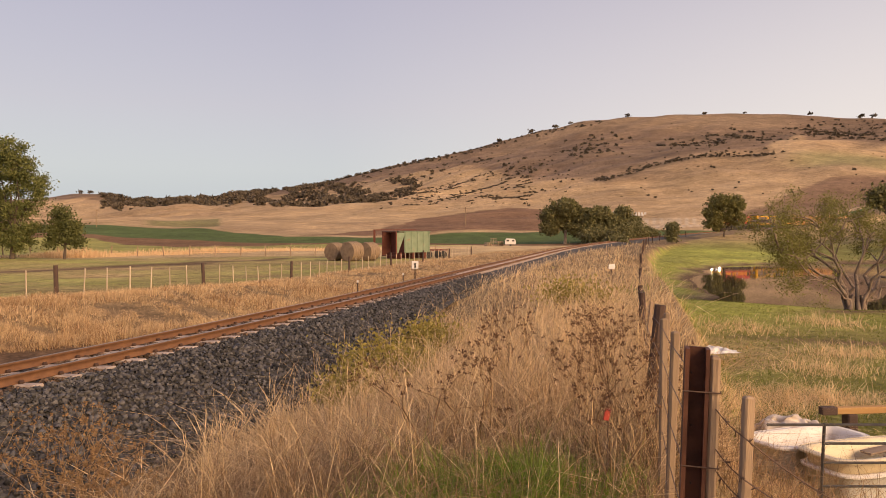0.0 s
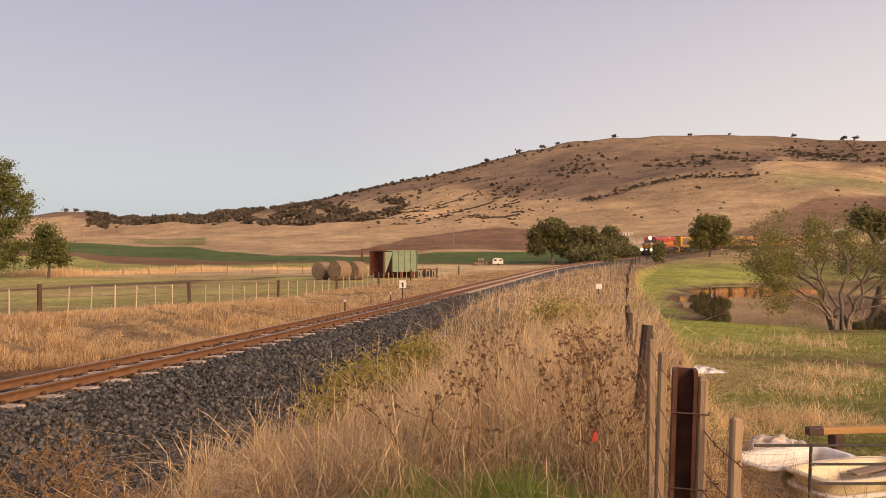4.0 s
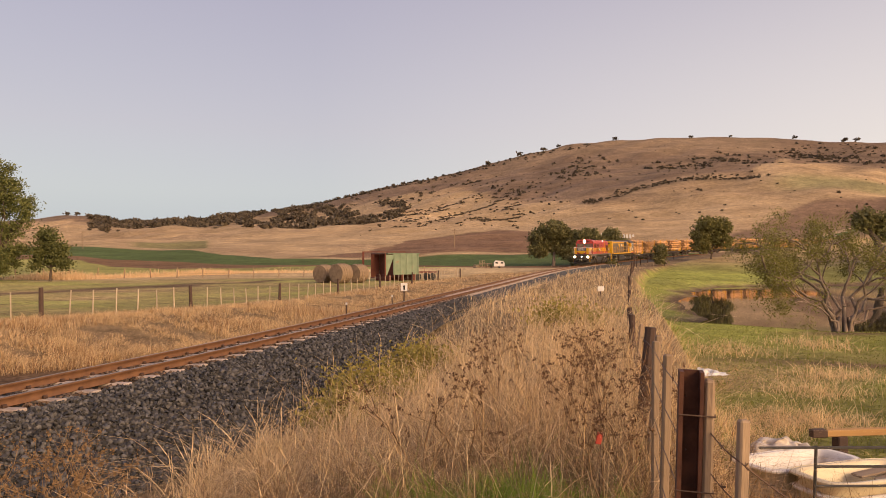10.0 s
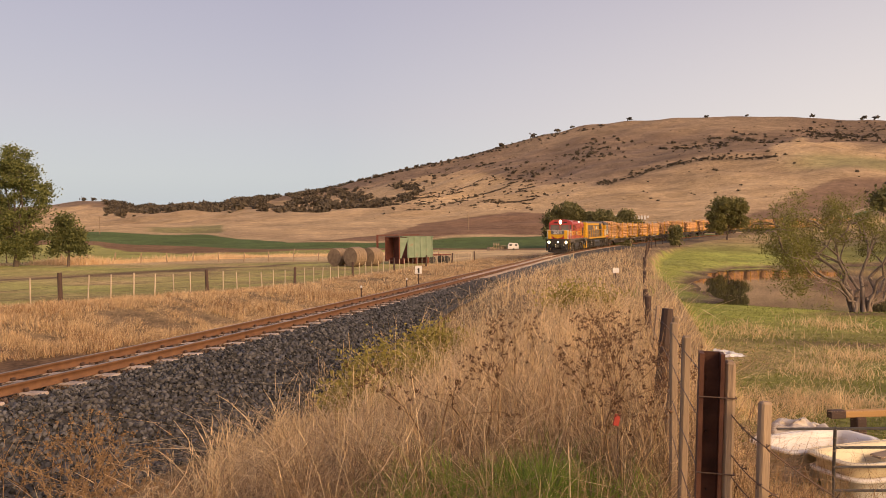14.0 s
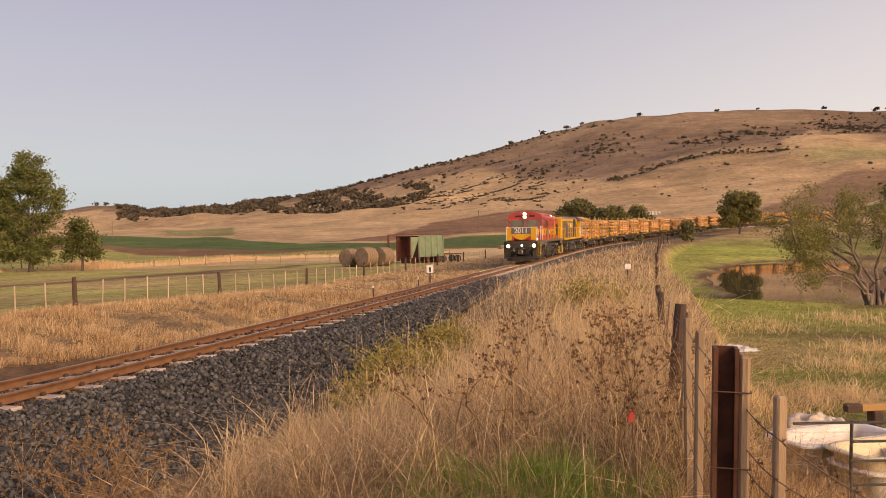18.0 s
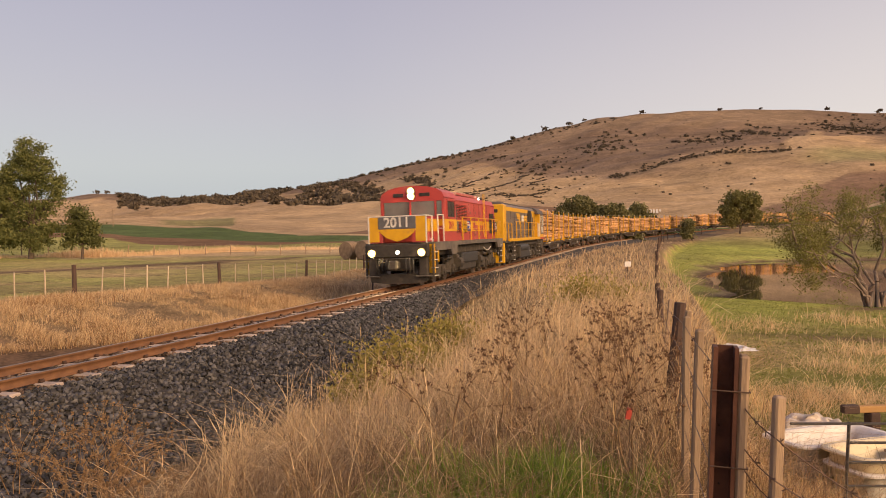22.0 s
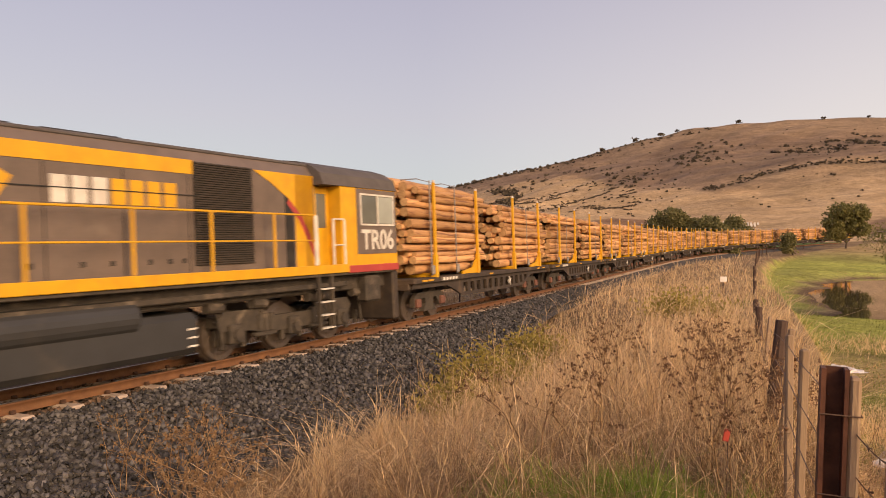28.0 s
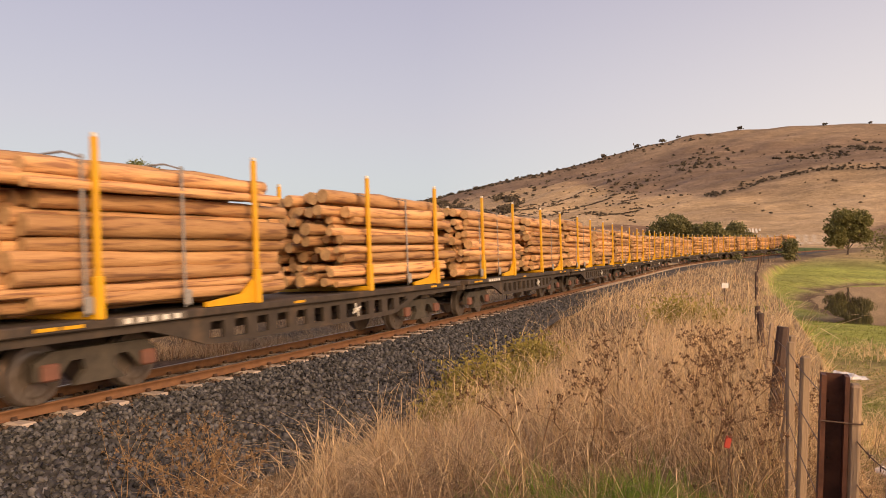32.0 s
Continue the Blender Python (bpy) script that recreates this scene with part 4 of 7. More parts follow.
    blades("pale_tussocks", tx, ty, th, 0.001 + 0.00022 * np.hypot(tx, ty), 1.2, PALE, 27, "pale bleached tussocks round the scrap heap", segs=3, wild=1.6)
    sx, sy = 3.3 + 0.55 * rng.normal(0, 1, 1500), 6.6 + 0.8 * rng.normal(0, 1, 1500)
    ok = (beside(sx, sy)[0] > 10.4) & (sy < 8.2)
    sx, sy = sx[ok], sy[ok]
    blades("tall_stalks", sx, sy, rng.uniform(0.5, 1.25, len(sx)), 0.0022, 0.8, STALK, 29, "tall dry stalks between fence and scrap", segs=4, wild=2.5)
    # rank straw along the far farm fence
    q = rng.uniform(0, 1, 16000)
    fx = np.interp(q, (0, 0.35, 0.7, 1), (-56, -38, -27, -8)) + rng.normal(0, 1.1, len(q))
    fy = np.interp(q, (0, 0.35, 0.7, 1), (80, 86, 110, 120)) + rng.normal(0, 1.6, len(q))
    fh = np.clip(0.55 + 0.3 * patch2(fx * 0.6, fy * 0.6), 0.15, 1.2) * rng.uniform(0.5, 1.4, len(q))
    blades("straw_strip", fx, fy, fh, 0.022, 0.6, PALE, 28, "rank pale straw along the farm fence", wild=2.0)


STALK = leafy("dead_stalks", (0.44, 0.29, 0.15), (0.16, 0.095, 0.05), 0.75, 0.15)
build_grass()


def dock(name, x, y, h, seed, tint, label, stems=4, knots=12, size=0.0155):
    """A dead dock or fennel: branched stalks with knots of brown seed."""
    rng = np.random.default_rng(seed)
    T = thing(name, pose(x, y, stand(x, y)), label, "weed", "dead weeds on the verge")
    bm, tips = [], []
    for k in range(stems):
        a = rng.uniform(0, 6.28)
        grow(rng, bm, (0.03 * math.cos(a), 0.03 * math.sin(a), 0), (0.22 * math.cos(a), 0.22 * math.sin(a), 1), h * 0.55, 0.008, 2, tips, 0.55, 0, 3, (2, 3), 0.6)
    tubes("stalk", bm, STALK, T)
    v, f = leaf_cloud(rng, [t[0] for t in tips][::2], size, knots, size, 1.0, 1.1)
    tagged(raw("seed_head", v, f, tint, T), kind="stuff")
    return T


SEED = leafy("brown_seed", (0.2, 0.11, 0.06), (0.10, 0.055, 0.032), 0.8, 0.15)
SEED_ORANGE = leafy("orange_brown_seed", (0.34, 0.21, 0.105), (0.2, 0.12, 0.06), 0.8, 0.25)
for k, (x, y, h) in enumerate(((-0.1, 6.3, 1.05), (0.35, 6.6, 1.1), (1.35, 6.4, 1.1), (1.7, 7.2, 1.1), (1.95, 8.2, 1.1), (1.25, 5.2, 0.9), (2.0, 9.5, 1.1), (0.9, 9.4, 1.0), (2.1, 7.0, 1.0), (1.55, 8.0, 0.9), (2.3, 10.4, 1.0), (1.0, 11.5, 0.9))):
    dock("dead_dock", x, y, h, 300 + k, SEED, "dead brown dock with dark seed heads in grass")
for k, (x, y, h) in enumerate(((-3.55, 7.2, 1.35), (-3.35, 7.0, 1.25), (-3.75, 7.35, 1.2), (-3.2, 6.6, 1.15), (-4.75, 7.9, 1.1), (-4.1, 7.6, 1.0), (-2.9, 6.5, 1.0), (-2.2, 5.2, 0.8), (-2.6, 5.6, 0.9), (-3.0, 5.9, 0.95))):
    dock("dead_fennel", x, y, h, 340 + k, SEED_ORANGE, "orange-brown dead fennel beside the ballast", 4, 10, 0.018)
for k, (x, y, h, w) in enumerate(((-1.0, 14.5, 0.75, 1.8), (-0.3, 17.0, 0.8, 1.6), (3.4, 19.0, 0.6, 1.8), (-1.6, 12.4, 0.55, 1.0))):
    bush("fennel_bush", x, y, h, w, 360 + k, LEAF_YELLOW, "yellow-green fennel clump beside the ballast", 40, 60, 0.05, "fennel on the verge")

def pond_tree(x, y):
    """Several twisted pale stems from one stump, spreading wide, with thin hanging foliage at their ends."""
    rng = np.random.default_rng(411)
    T = thing("pond_tree", pose(x, y, stand(x, y)), "many-stemmed pale-barked tree leaning over the pond", "tree")
    segs, tips = [], []
    for a, out, up, r in ((3.3, 3.6, 2.9, 0.15), (2.7, 2.3, 3.5, 0.16), (3.0, 1.2, 3.9, 0.15), (0.9, 0.9, 3.8, 0.16), (0.25, 1.9, 3.3, 0.16), (6.0, 3.2, 2.7, 0.14), (4.9, 1.4, 3.2, 0.13), (1.8, 1.6, 3.4, 0.13), (3.6, 2.9, 1.9, 0.10), (6.1, 3.9, 2.0, 0.10)):
        d = Vector((math.cos(a), math.sin(a), 0))
        p = d * 0.32 + Vector((0, 0, -0.15))
        for k in range(1, 8):
            f = k / 7
            q = d * (0.32 + out * f ** 1.5) + Vector((0, 0, up * f ** 0.8)) + Vector(rng.normal(0, 0.13, 3))
            limb(segs, tuple(p), tuple(q), 0.74 * r * (1.0 - 0.72 * (f - 1 / 7)), 0.74 * r * (1.0 - 0.72 * f))
            p = q
            if k > 3:
                side = Vector(rng.normal(0, 1, 3))
                side.z = abs(side.z) * 0.9
                grow(rng, segs, p, d * 0.5 + side.normalized(), 0.9 + 0.5 * rng.uniform(), r * 0.32, 2, tips, 0.7, 0.06, 3, (2, 3), 0.72)
        grow(rng, segs, p, d * 0.7 + Vector((0, 0, 0.8)), 1.2, r * 0.42, 2, tips, 0.75, 0.05, 3, (2, 3), 0.75)
    for a in np.arange(7) * 0.9:      # the buttressed foot
        d = Vector((math.cos(a), math.sin(a), 0))
        limb(segs, tuple(d * 0.5 + Vector((0, 0, -0.2))), tuple(d * 0.24 + Vector((0, 0, 0.8))), 0.12, 0.08)
    tubes("trunk", segs, WOOD_PALE, T)
    places = np.array([p for p, r in tips])
    v, f = leaf_cloud(rng, places, 0.26, 24, 0.042, 1.2, 2.8)
    raw("crown", v, f, LEAF_OLIVE, T)
    return T


# trees: beyond the far fence, round the bend, and at the pond
lobed_tree("gum_tree", -45.2, 78, 401, ((-0.2, 0, 11.1, 1.6, 1.7), (-1.5, 0.4, 9.4, 1.5, 1.3), (1.3, -0.5, 9.6, 1.5, 1.4), (2.6, 0.3, 7.9, 1.2, 1.1), (0.0, 0.8, 7.8, 1.6, 1.2), (2.9, 0, 6.4, 0.8, 0.6), (-2.3, 0, 6.5, 1.3, 1.0), (1.7, 0, 5.4, 1.1, 0.9), (-0.6, 0.2, 4.9, 1.5, 1.0), (1.3, 0.5, 3.2, 1.5, 1.0), (-2.2, 0.4, 2.9, 1.6, 1.3), (0.4, 0.4, 1.9, 1.5, 0.9)), LEAF_GUM, WOOD_DARK, "tall lumpy-crowned gum tree behind the far fence", 0.13, 60, 90)
lobed_tree("gum_tree", -50.2, 79, 402, ((0, 0, 8.4, 2.4, 1.7), (1.8, 0.4, 6.6, 2.0, 1.5), (-1.8, 0, 6.4, 2.2, 1.6), (0.4, 0, 4.6, 2.6, 1.6), (2.4, 0, 2.9, 2.4, 1.7), (-1.5, 0, 2.6, 2.6, 1.6)), LEAF_GUM, WOOD_DARK, "broad gum tree behind the far fence")
lobed_tree("small_tree", -39.2, 77, 403, ((-0.2, 0, 4.5, 0.9, 0.8), (-0.9, 0, 3.5, 0.9, 0.7), (0.9, 0, 3.4, 0.9, 0.7), (0.1, 0.2, 2.6, 1.2, 0.8), (1.3, 0, 2.0, 0.8, 0.5), (-1.2, 0, 2.0, 0.8, 0.6)), LEAF_DARK_GREEN, WOOD_DARK, "small dense dark tree beside a farm fence", 0.15, 120, girth=0.16)
lobed_tree("gum_tree", 29.2, 178, 404, ((0, 0, 8.6, 3.6, 2.2), (-3.0, 0, 7.0, 2.6, 2.2), (3.2, 0.5, 6.8, 2.6, 2.2), (-3.4, 0, 4.2, 2.2, 2.0), (3.6, 0, 4.0, 2.4, 2.2), (0.8, 1.5, 5.2, 2.8, 2.2)), LEAF_DARK, WOOD_PALE, "wide dark gum tree with a pale trunk behind the railway", 0.34, girth=0.42, fork=0.4)
lobed_tree("gum_tree", 36.8, 177, 405, ((0, 0, 6.6, 3.2, 2.0), (2.8, 0, 4.8, 2.8, 2.0), (-2.6, 0, 4.4, 2.6, 2.0), (0.4, 0, 2.6, 3.6, 2.0)), LEAF_DARK, WOOD_DARK, "dark gum tree behind the railway", 0.34)
lobed_tree("gum_tree", 42.8, 178, 406, ((0.4, 0, 6.8, 1.9, 1.5), (-1.8, 0, 5.0, 2.4, 1.8), (2.0, 0, 4.6, 2.2, 1.8), (0, 0, 2.6, 3.2, 2.0)), LEAF_DARK, WOOD_DARK, "dark rounded tree behind the railway", 0.34)
for k, (x, y, h, w) in enumerate(((35.5, 170, 3.6, 7), (40, 168, 4.2, 6), (44.5, 172, 4.4, 5), (47.5, 174, 3.4, 4.5), (29.5, 126, 1.4, 3.2))):
    bush("bush", x, y, h, w, 420 + k, LEAF_DARK, "dark rounded bush beside the railway", 60, 60, 0.28, "bushes by the railway")
lobed_tree("willow", 53.2, 141, 407, ((-0.6, 0, 6.6, 2.4, 1.5), (1.6, 0, 6.2, 2.0, 1.7), (-1.9, 0, 4.6, 1.7, 1.6), (2.2, 0, 3.6, 2.0, 1.4), (-1.9, 0, 2.8, 1.7, 1.3), (0.8, 1.2, 5.0, 1.8, 1.2)), LEAF_OLIVE_DARK, WOOD_DARK, "upright two-lobed dark tree beside the bend of the railway", 0.26, girth=0.2, fork=0.12)
tree("small_tree", 37.6, 119.5, 3.1, 3.2, 408, LEAF_DARK, WOOD_DARK, "small dark tree on the fence line", per=60, size=0.22, clump=0.5, first=0.2)
pond_tree(20.3, 36.4)
for k, (x, y, h) in enumerate(((72, 118, 9), (80, 121, 10), (88, 118, 9), (97, 124, 10))):
    tree("cypress", x, y, h, 6.5, 430 + k, LEAF_DARK, WOOD_DARK, "dark bushy cypress beyond the pond", per=110, size=0.35, clump=0.9, first=0.12, group="cypresses beyond the pond")


def far_scrub():
    """Scrub and lone trees over the hills: one heap of small leafy clumps."""
    rng = np.random.default_rng(9)
    cs, rs = [], []

    def clump(az, r, s):
        x, y = r * math.sin(math.radians(az)), r * math.cos(math.radians(az))
        cs.append((x, y, 0.45 * s))
        rs.append(s)
    foot = lambda az: np.interp(az, (-25, -20, -16, -12, -8, -3, 2), (1010, 990, 930, 760, 800, 800, 1150))
    top = lambda az: np.interp(az, (-25, -20, -10, -6, 0), (2040, 1690, 1590, 1240, 1180))
    for _ in range(2600):    # the wooded foot of the ridge, thinning downhill and towards the bare hill
        az = -24.6 + 23 * rng.uniform(0, 1) ** 1.15
        k = rng.uniform(0, 1) ** np.interp(az, (-20, -8, -4), (0.45, 0.55, 1.2))
        if wave_mid(az * 22, k * 140) < np.interp(az, (-22, -12, -4, -1), (-0.8, -0.6, -0.1, 0.7)):
            continue
        clump(az, foot(az) + (top(az) - foot(az)) * k, (1.6 + 6.4 * rng.uniform(0, 1) ** 1.7) * np.interp(az, (-12, -2), (1.0, 0.62)))
    for _ in range(330):     # along the skyline
        az = -12 + 24 * rng.uniform(0, 1) ** 1.6
        clump(az, np.interp(az, (-20, 0, 20, 60), (1690, 1490, 1540, 1500)) * rng.uniform(0.965, 1.0), rng.uniform(1.6, 5.0) * np.interp(az, (-8, 6), (1.0, 0.55)))
    for ca, cr, wa, wr, n in ((21.6, 1215, 2.6, 70, 150), (18.6, 1100, 2.4, 70, 70), (10.6, 1090, 2.2, 90, 70), (12.2, 1260, 1.8, 70, 45), (6.5, 1010, 2.0, 80, 50), (28.8, 1330, 2.4, 130, 230), (26.2, 1320, 1.6, 80, 80), (31.5, 1150, 1.4, 130, 70), (3.0, 1230, 2.0, 80, 40), (-1.5, 1180, 1.8, 70, 35), (-6.5, 1330, 2.0, 70, 60)):
        for _ in range(n):    # thickets on the upper slopes
            clump(ca + wa * rng.normal(0, 0.62), cr + wr * rng.normal(0, 0.75), 0.7 + 2.9 * rng.uniform(0, 1) ** 1.8)
    for _ in range(230):    # gully behind the pale spur
        az = rng.uniform(11.5, 24)
        clump(az, np.interp(az, (9.6, 12.4, 15.3, 18, 24.4), (790, 757, 812, 818, 816)) + abs(rng.normal(0, 16)), rng.uniform(0.5, 1.9))
    for _ in range(60):     # terraces with broken lines of low scrub
        az, rr = rng.uniform(-3.2, 6.5), rng.uniform(690, 1010)
        for k in range(int(rng.integers(3, 11))):
            clump(az + 0.11 * k, rr + 0.6 * k + rng.normal(0, 2), rng.uniform(0.5, 1.5))
    for _ in range(520):
        clump(rng.uniform(-6, 33), rng.uniform(620, 1450), 0.4 + 1.5 * rng.uniform(0, 1) ** 3)
    for _ in range(150):
        clump(rng.uniform(-4, 10), rng.uniform(700, 1000), rng.uniform(0.5, 1.9))
    for az, s in ((-25.95, 6.5), (-25.35, 6.5), (4.3, 6.0), (6.7, 6.5), (8.6, 5.5), (9.7, 4), (13.9, 5.5), (19.3, 4), (22.0, 3.2), (26.2, 4.6), (29.3, 5), (30.0, 5)):
        clump(az, np.interp(az, (-26, -20, 0, 20), (2090, 1690, 1490, 1540)), s)
        cs[-1] = (*cs[-1][:2], 0.8 * s)
    per = 34
    cs = np.array(cs)
    cs[:, 2] += land(cs[:, 0], cs[:, 1])
    c = np.repeat(cs, per, 0)
    s = np.repeat(np.array(rs), per)[:, None]
    n = len(c)
    c = c + rng.normal(0, 0.42, (n, 3)) * s * np.array((1.1, 1.1, 0.62))
    a = rng.normal(0, 1, (n, 3))
    a /= np.linalg.norm(a, axis=1, keepdims=True)
    b = np.cross(a, rng.normal(0, 1, (n, 3)))
    b /= np.linalg.norm(b, axis=1, keepdims=True)
    a, b = a * s * 0.46, b * s * 0.3
    v = np.stack([c - a, c + b, c + a, c - b], 1).reshape(-1, 3)
    tagged(raw("hill_scrub", v, np.arange(4 * n).reshape(-1, 4), LEAF_SCRUB), "dark scrub and scattered trees on the hills", "scrub", kind="stuff")


far_scrub()

# ---- fences ----
IRON = surf("rusted_iron_post", (0.10, 0.036, 0.02), (0.04, 0.017, 0.012), 7, 0.75, 0.2, 0.3, 60, stain=(0.13, 0.053, 0.03), stain_scale=4)
POST = surf("weathered_post_wood", (0.34, 0.24, 0.155), (0.2, 0.135, 0.085), 4, 0.9, 0, 0.5, 50, stretch=(3, 3, 0.35), vary=0.2)
DARK_POST = surf("dark_post_wood", (0.10, 0.06, 0.045), (0.06, 0.038, 0.03), 5, 0.9, 0, 0.4, 50)
DROPPER = surf("pale_dropper_wood", (0.62, 0.50, 0.36), (0.45, 0.34, 0.23), 6, 0.85, vary=0.2)
WIRE = surf("rusty_fence_wire", (0.10, 0.065, 0.05), (0.16, 0.10, 0.07), 20, 0.7, 0.5)


def stake_mesh(name, w, d, h, bevel, material, parent, m):
    bm = bmesh.new()
    box(bm, 0, 0, h / 2 - 0.15, w, d, h + 0.3, bevel)
    ob = part(name, bm, material, parent)
    ob.matrix_world = m
    return ob


def wire(parent, pts, r=0.003, barbs=0.0, sag=0.0, seed=1):
    """A strand through the given places, hanging a little between them, with barbs at a spacing."""
    rng = np.random.default_rng(seed)
    bm = bmesh.new()
    way = [Vector(pts[0])]
    for p, q in zip(pts, pts[1:]):
        p, q = Vector(p), Vector(q)
        k = 6 if sag else 1
        for i in range(1, k + 1):
            t = i / k
            way.append(p.lerp(q, t) - Vector((0, 0, sag * 4 * t * (1 - t))))
        n = int((q - p).length / barbs) if barbs else 0
        for i in range(n):
            t = (i + rng.uniform(0.2, 0.8)) / n
            c = p.lerp(q, t) - Vector((0, 0, sag * 4 * t * (1 - t)))
            for _ in range(3):
                rod(bm, c, c + Vector(rng.normal(0, 1, 3)).normalized() * 0.022, 0.0022, n=4)
    rings = []
    for i, p in enumerate(way):
        d = (way[min(i + 1, len(way) - 1)] - way[max(i - 1, 0)]).normalized()
        a = d.cross(Vector((0, 0, 1))).normalized()
        b = a.cross(d)
        rings.append([bm.verts.new(p + a * (r * math.cos(w)) + b * (r * math.sin(w))) for w in (0, 1.571, 3.142, 4.712)])
    for p, q in zip(rings, rings[1:]):
        for i in range(4):
            bm.faces.new((p[i], p[(i + 1) % 4], q[(i + 1) % 4], q[i]))
    return part("wire", bm, WIRE, parent)


def left_fence():
    F = thing("fence", pose(0, 0, 0), "wire fence of brown posts and pale droppers", "fence")
    rng = np.random.default_rng(12)
    tops = []
    for k in range(-7, 50):
        s = 24.7 + 1.343 * k + (0 if k % 7 == 0 else rng.normal(0, 0.06))
        x, y, z, h = line_at(s, -10.5)
        g = stand(x, y, 0)
        lean = pose(x, y, g, rng.normal(0, 2), rng.normal(0, 2), -np.degrees(h))
        if k % 7 == 0:
            bm = bmesh.new()
            rod(bm, (0, 0, -0.3), (0, 0, 1.08), 0.085, 0.075, n=9)
            ob = part("post", bm, DARK_POST, F)
            ob.matrix_world = lean
        else:
            stake_mesh("dropper", 0.045, 0.03, 0.98 + rng.normal(0, 0.03), 0.005, DROPPER, F, lean)
        tops.append((x, y, g))
    for up in (0.3, 0.6, 0.9):
        wire(F, [(x, y, g + up) for x, y, g in tops], 0.004)
    return F


left_fence()


def second_fence():
    """The far farm fence before the trees."""
    F = thing("farm_fence", pose(0, 0, 0), "distant farm fence of grey posts in stubble", "fence")
    rng = np.random.default_rng(13)
    tops = []
    for k in range(34):
        x, y = -56 + 2.9 * k, 84 + 0.42 * k
        if beside(np.array([x]), np.array([y]))[0][0] > -14:
            break
        g = stand(x, y, 0)
        stake_mesh("post", 0.11, 0.11, 1.15 + rng.normal(0, 0.08), 0.02, POST, F, pose(x, y, g, rng.normal(0, 3), rng.normal(0, 3), 0))
        tops.append((x, y, g))
    for up in (0.5, 1.0):
        wire(F, [(x, y, g + up) for x, y, g in tops], 0.006)


second_fence()

FENCE_Y = (-2.0, 3.17, 9, 25, 60, 100, 143, 165)
FENCE_X = (-0.1, 1.09, 2.52, 6.68, 16.1, 27.3, 44.5, 60)


def fence_at(y):
    return float(spline(FENCE_Y, FENCE_X, y)), float(y)


def right_fence():
    F = thing("paddock_fence", pose(0, 0, 0), "leaning barbed-wire fence of dark and grey posts beside the verge", "fence")
    rng = np.random.default_rng(14)
    # along the line, height of the top, thick or thin
    rows = [(4.45, 1.60, 0), (5.2, 1.58, 0), (6.2, 1.52, 0), (8.0, 1.37, 1), (10.6, 1.2, 0), (13.6, 1.04, 1), (17.6, 0.88, 1), (22, 0.86, 0), (27, 0.84, 1), (33, 0.8, 0), (40, 0.78, 1), (45.5, 0.8, 1), (51, 0, 1), (57, 0, 0), (64, 0, 1), (71, 0, 0), (79, 0, 1), (87, 0, 1), (95, 0, 1), (104, 0, 1), (113, 0, 1), (122, 0, 1), (131, 0, 1), (140, 0, 1), (150, 0, 1)]
    pts = []
    for k, (y, top, thick) in enumerate(rows):
        x, _ = fence_at(y)
        g = stand(x, y, 0)
        h = top - g if top else 1.15 + rng.normal(0, 0.05)
        lean = pose(x, y, g, rng.normal(0, 2), rng.normal(0, 2) + (3 if k < 3 else 0), rng.uniform(-15, 15))
        if thick:
            bm = bmesh.new()
            rod(bm, (0, 0, -0.3), (0, 0, h + 0.04), 0.066, 0.06, n=9)
            for z in np.arange(h - 0.12, 0.2, -0.2):
                rod(bm, (-0.07, 0, z), (0.07, 0, z), 0.012, n=5)
            ob = part("post", bm, DARK_POST, F)
            ob.matrix_world = lean
        else:
            stake_mesh("dropper", 0.05, 0.04, h, 0.01, POST, F, lean)
        pts.append((x, y, g + h))
    for down in (0.07, 0.3, 0.55, 0.8):
        wire(F, [(1.1, 3.17, 1.66 - down)] + [(x, y, z - down) for x, y, z in pts[:14]], 0.0028, 0.0)
    # the strands that turn away past the corner post
    for k, (z0, z1, z2) in enumerate(((1.50, 1.12, 0.78), (1.33, 1.02, 0.62), (1.24, 0.92, 0.7), (1.05, 0.8, 0.45))):
        wire(F, [(1.16, 3.17, z0), (1.24, 2.95, z0 - 0.13), (1.62, 2.75, z1), (1.95, 2.45, z2)], 0.003, 0.07, 0.02, 60 + k)
    return F


right_fence()


def corner_post():
    P = thing("corner_post", pose(1.08, 3.17, stand(1.1, 3.17, 0)) @ pose(0, 0, 0, 0, 1.6, -14), "rusty iron channel post bolted to a grey timber post", "post")
    h = 1.70 - stand(1.1, 3.17, 0)
    bm = bmesh.new()
    prism(bm, ((-0.05, -0.04), (-0.032, -0.04), (-0.032, 0.03), (0.034, 0.03), (0.034, -0.04), (0.05, -0.04), (0.05, 0.045), (-0.05, 0.045)), -0.3, h, "z")
    part("iron_channel", bm, IRON, P)
    bm = bmesh.new()
    box(bm, 0.074, 0.0, h / 2 - 0.16, 0.042, 0.075, h + 0.26, 0.01)
    part("timber_post", bm, POST, P)
    for z in (h - 0.18, h - 0.5, h - 0.8):
        bm = bmesh.new()
        rod(bm, (-0.055, -0.046, z), (0.1, -0.046, z), 0.003, n=6)
        rod(bm, (0.098, -0.046, z), (0.098, 0.05, z), 0.003, n=6)
        part("tie_wire", bm, WIRE, P)
    return P


corner_post()


def short_post():
    P = thing("timber_dropper", pose(1.235, 2.98, 0.47) @ pose(0, 0, 0, 0, 2.0, 10), "short grey split-timber fence dropper", "post")
    bm = bmesh.new()
    box(bm, 0, 0, 0.42, 0.045, 0.04, 1.28, 0.008)
    part("dropper", bm, POST, P)


short_post()


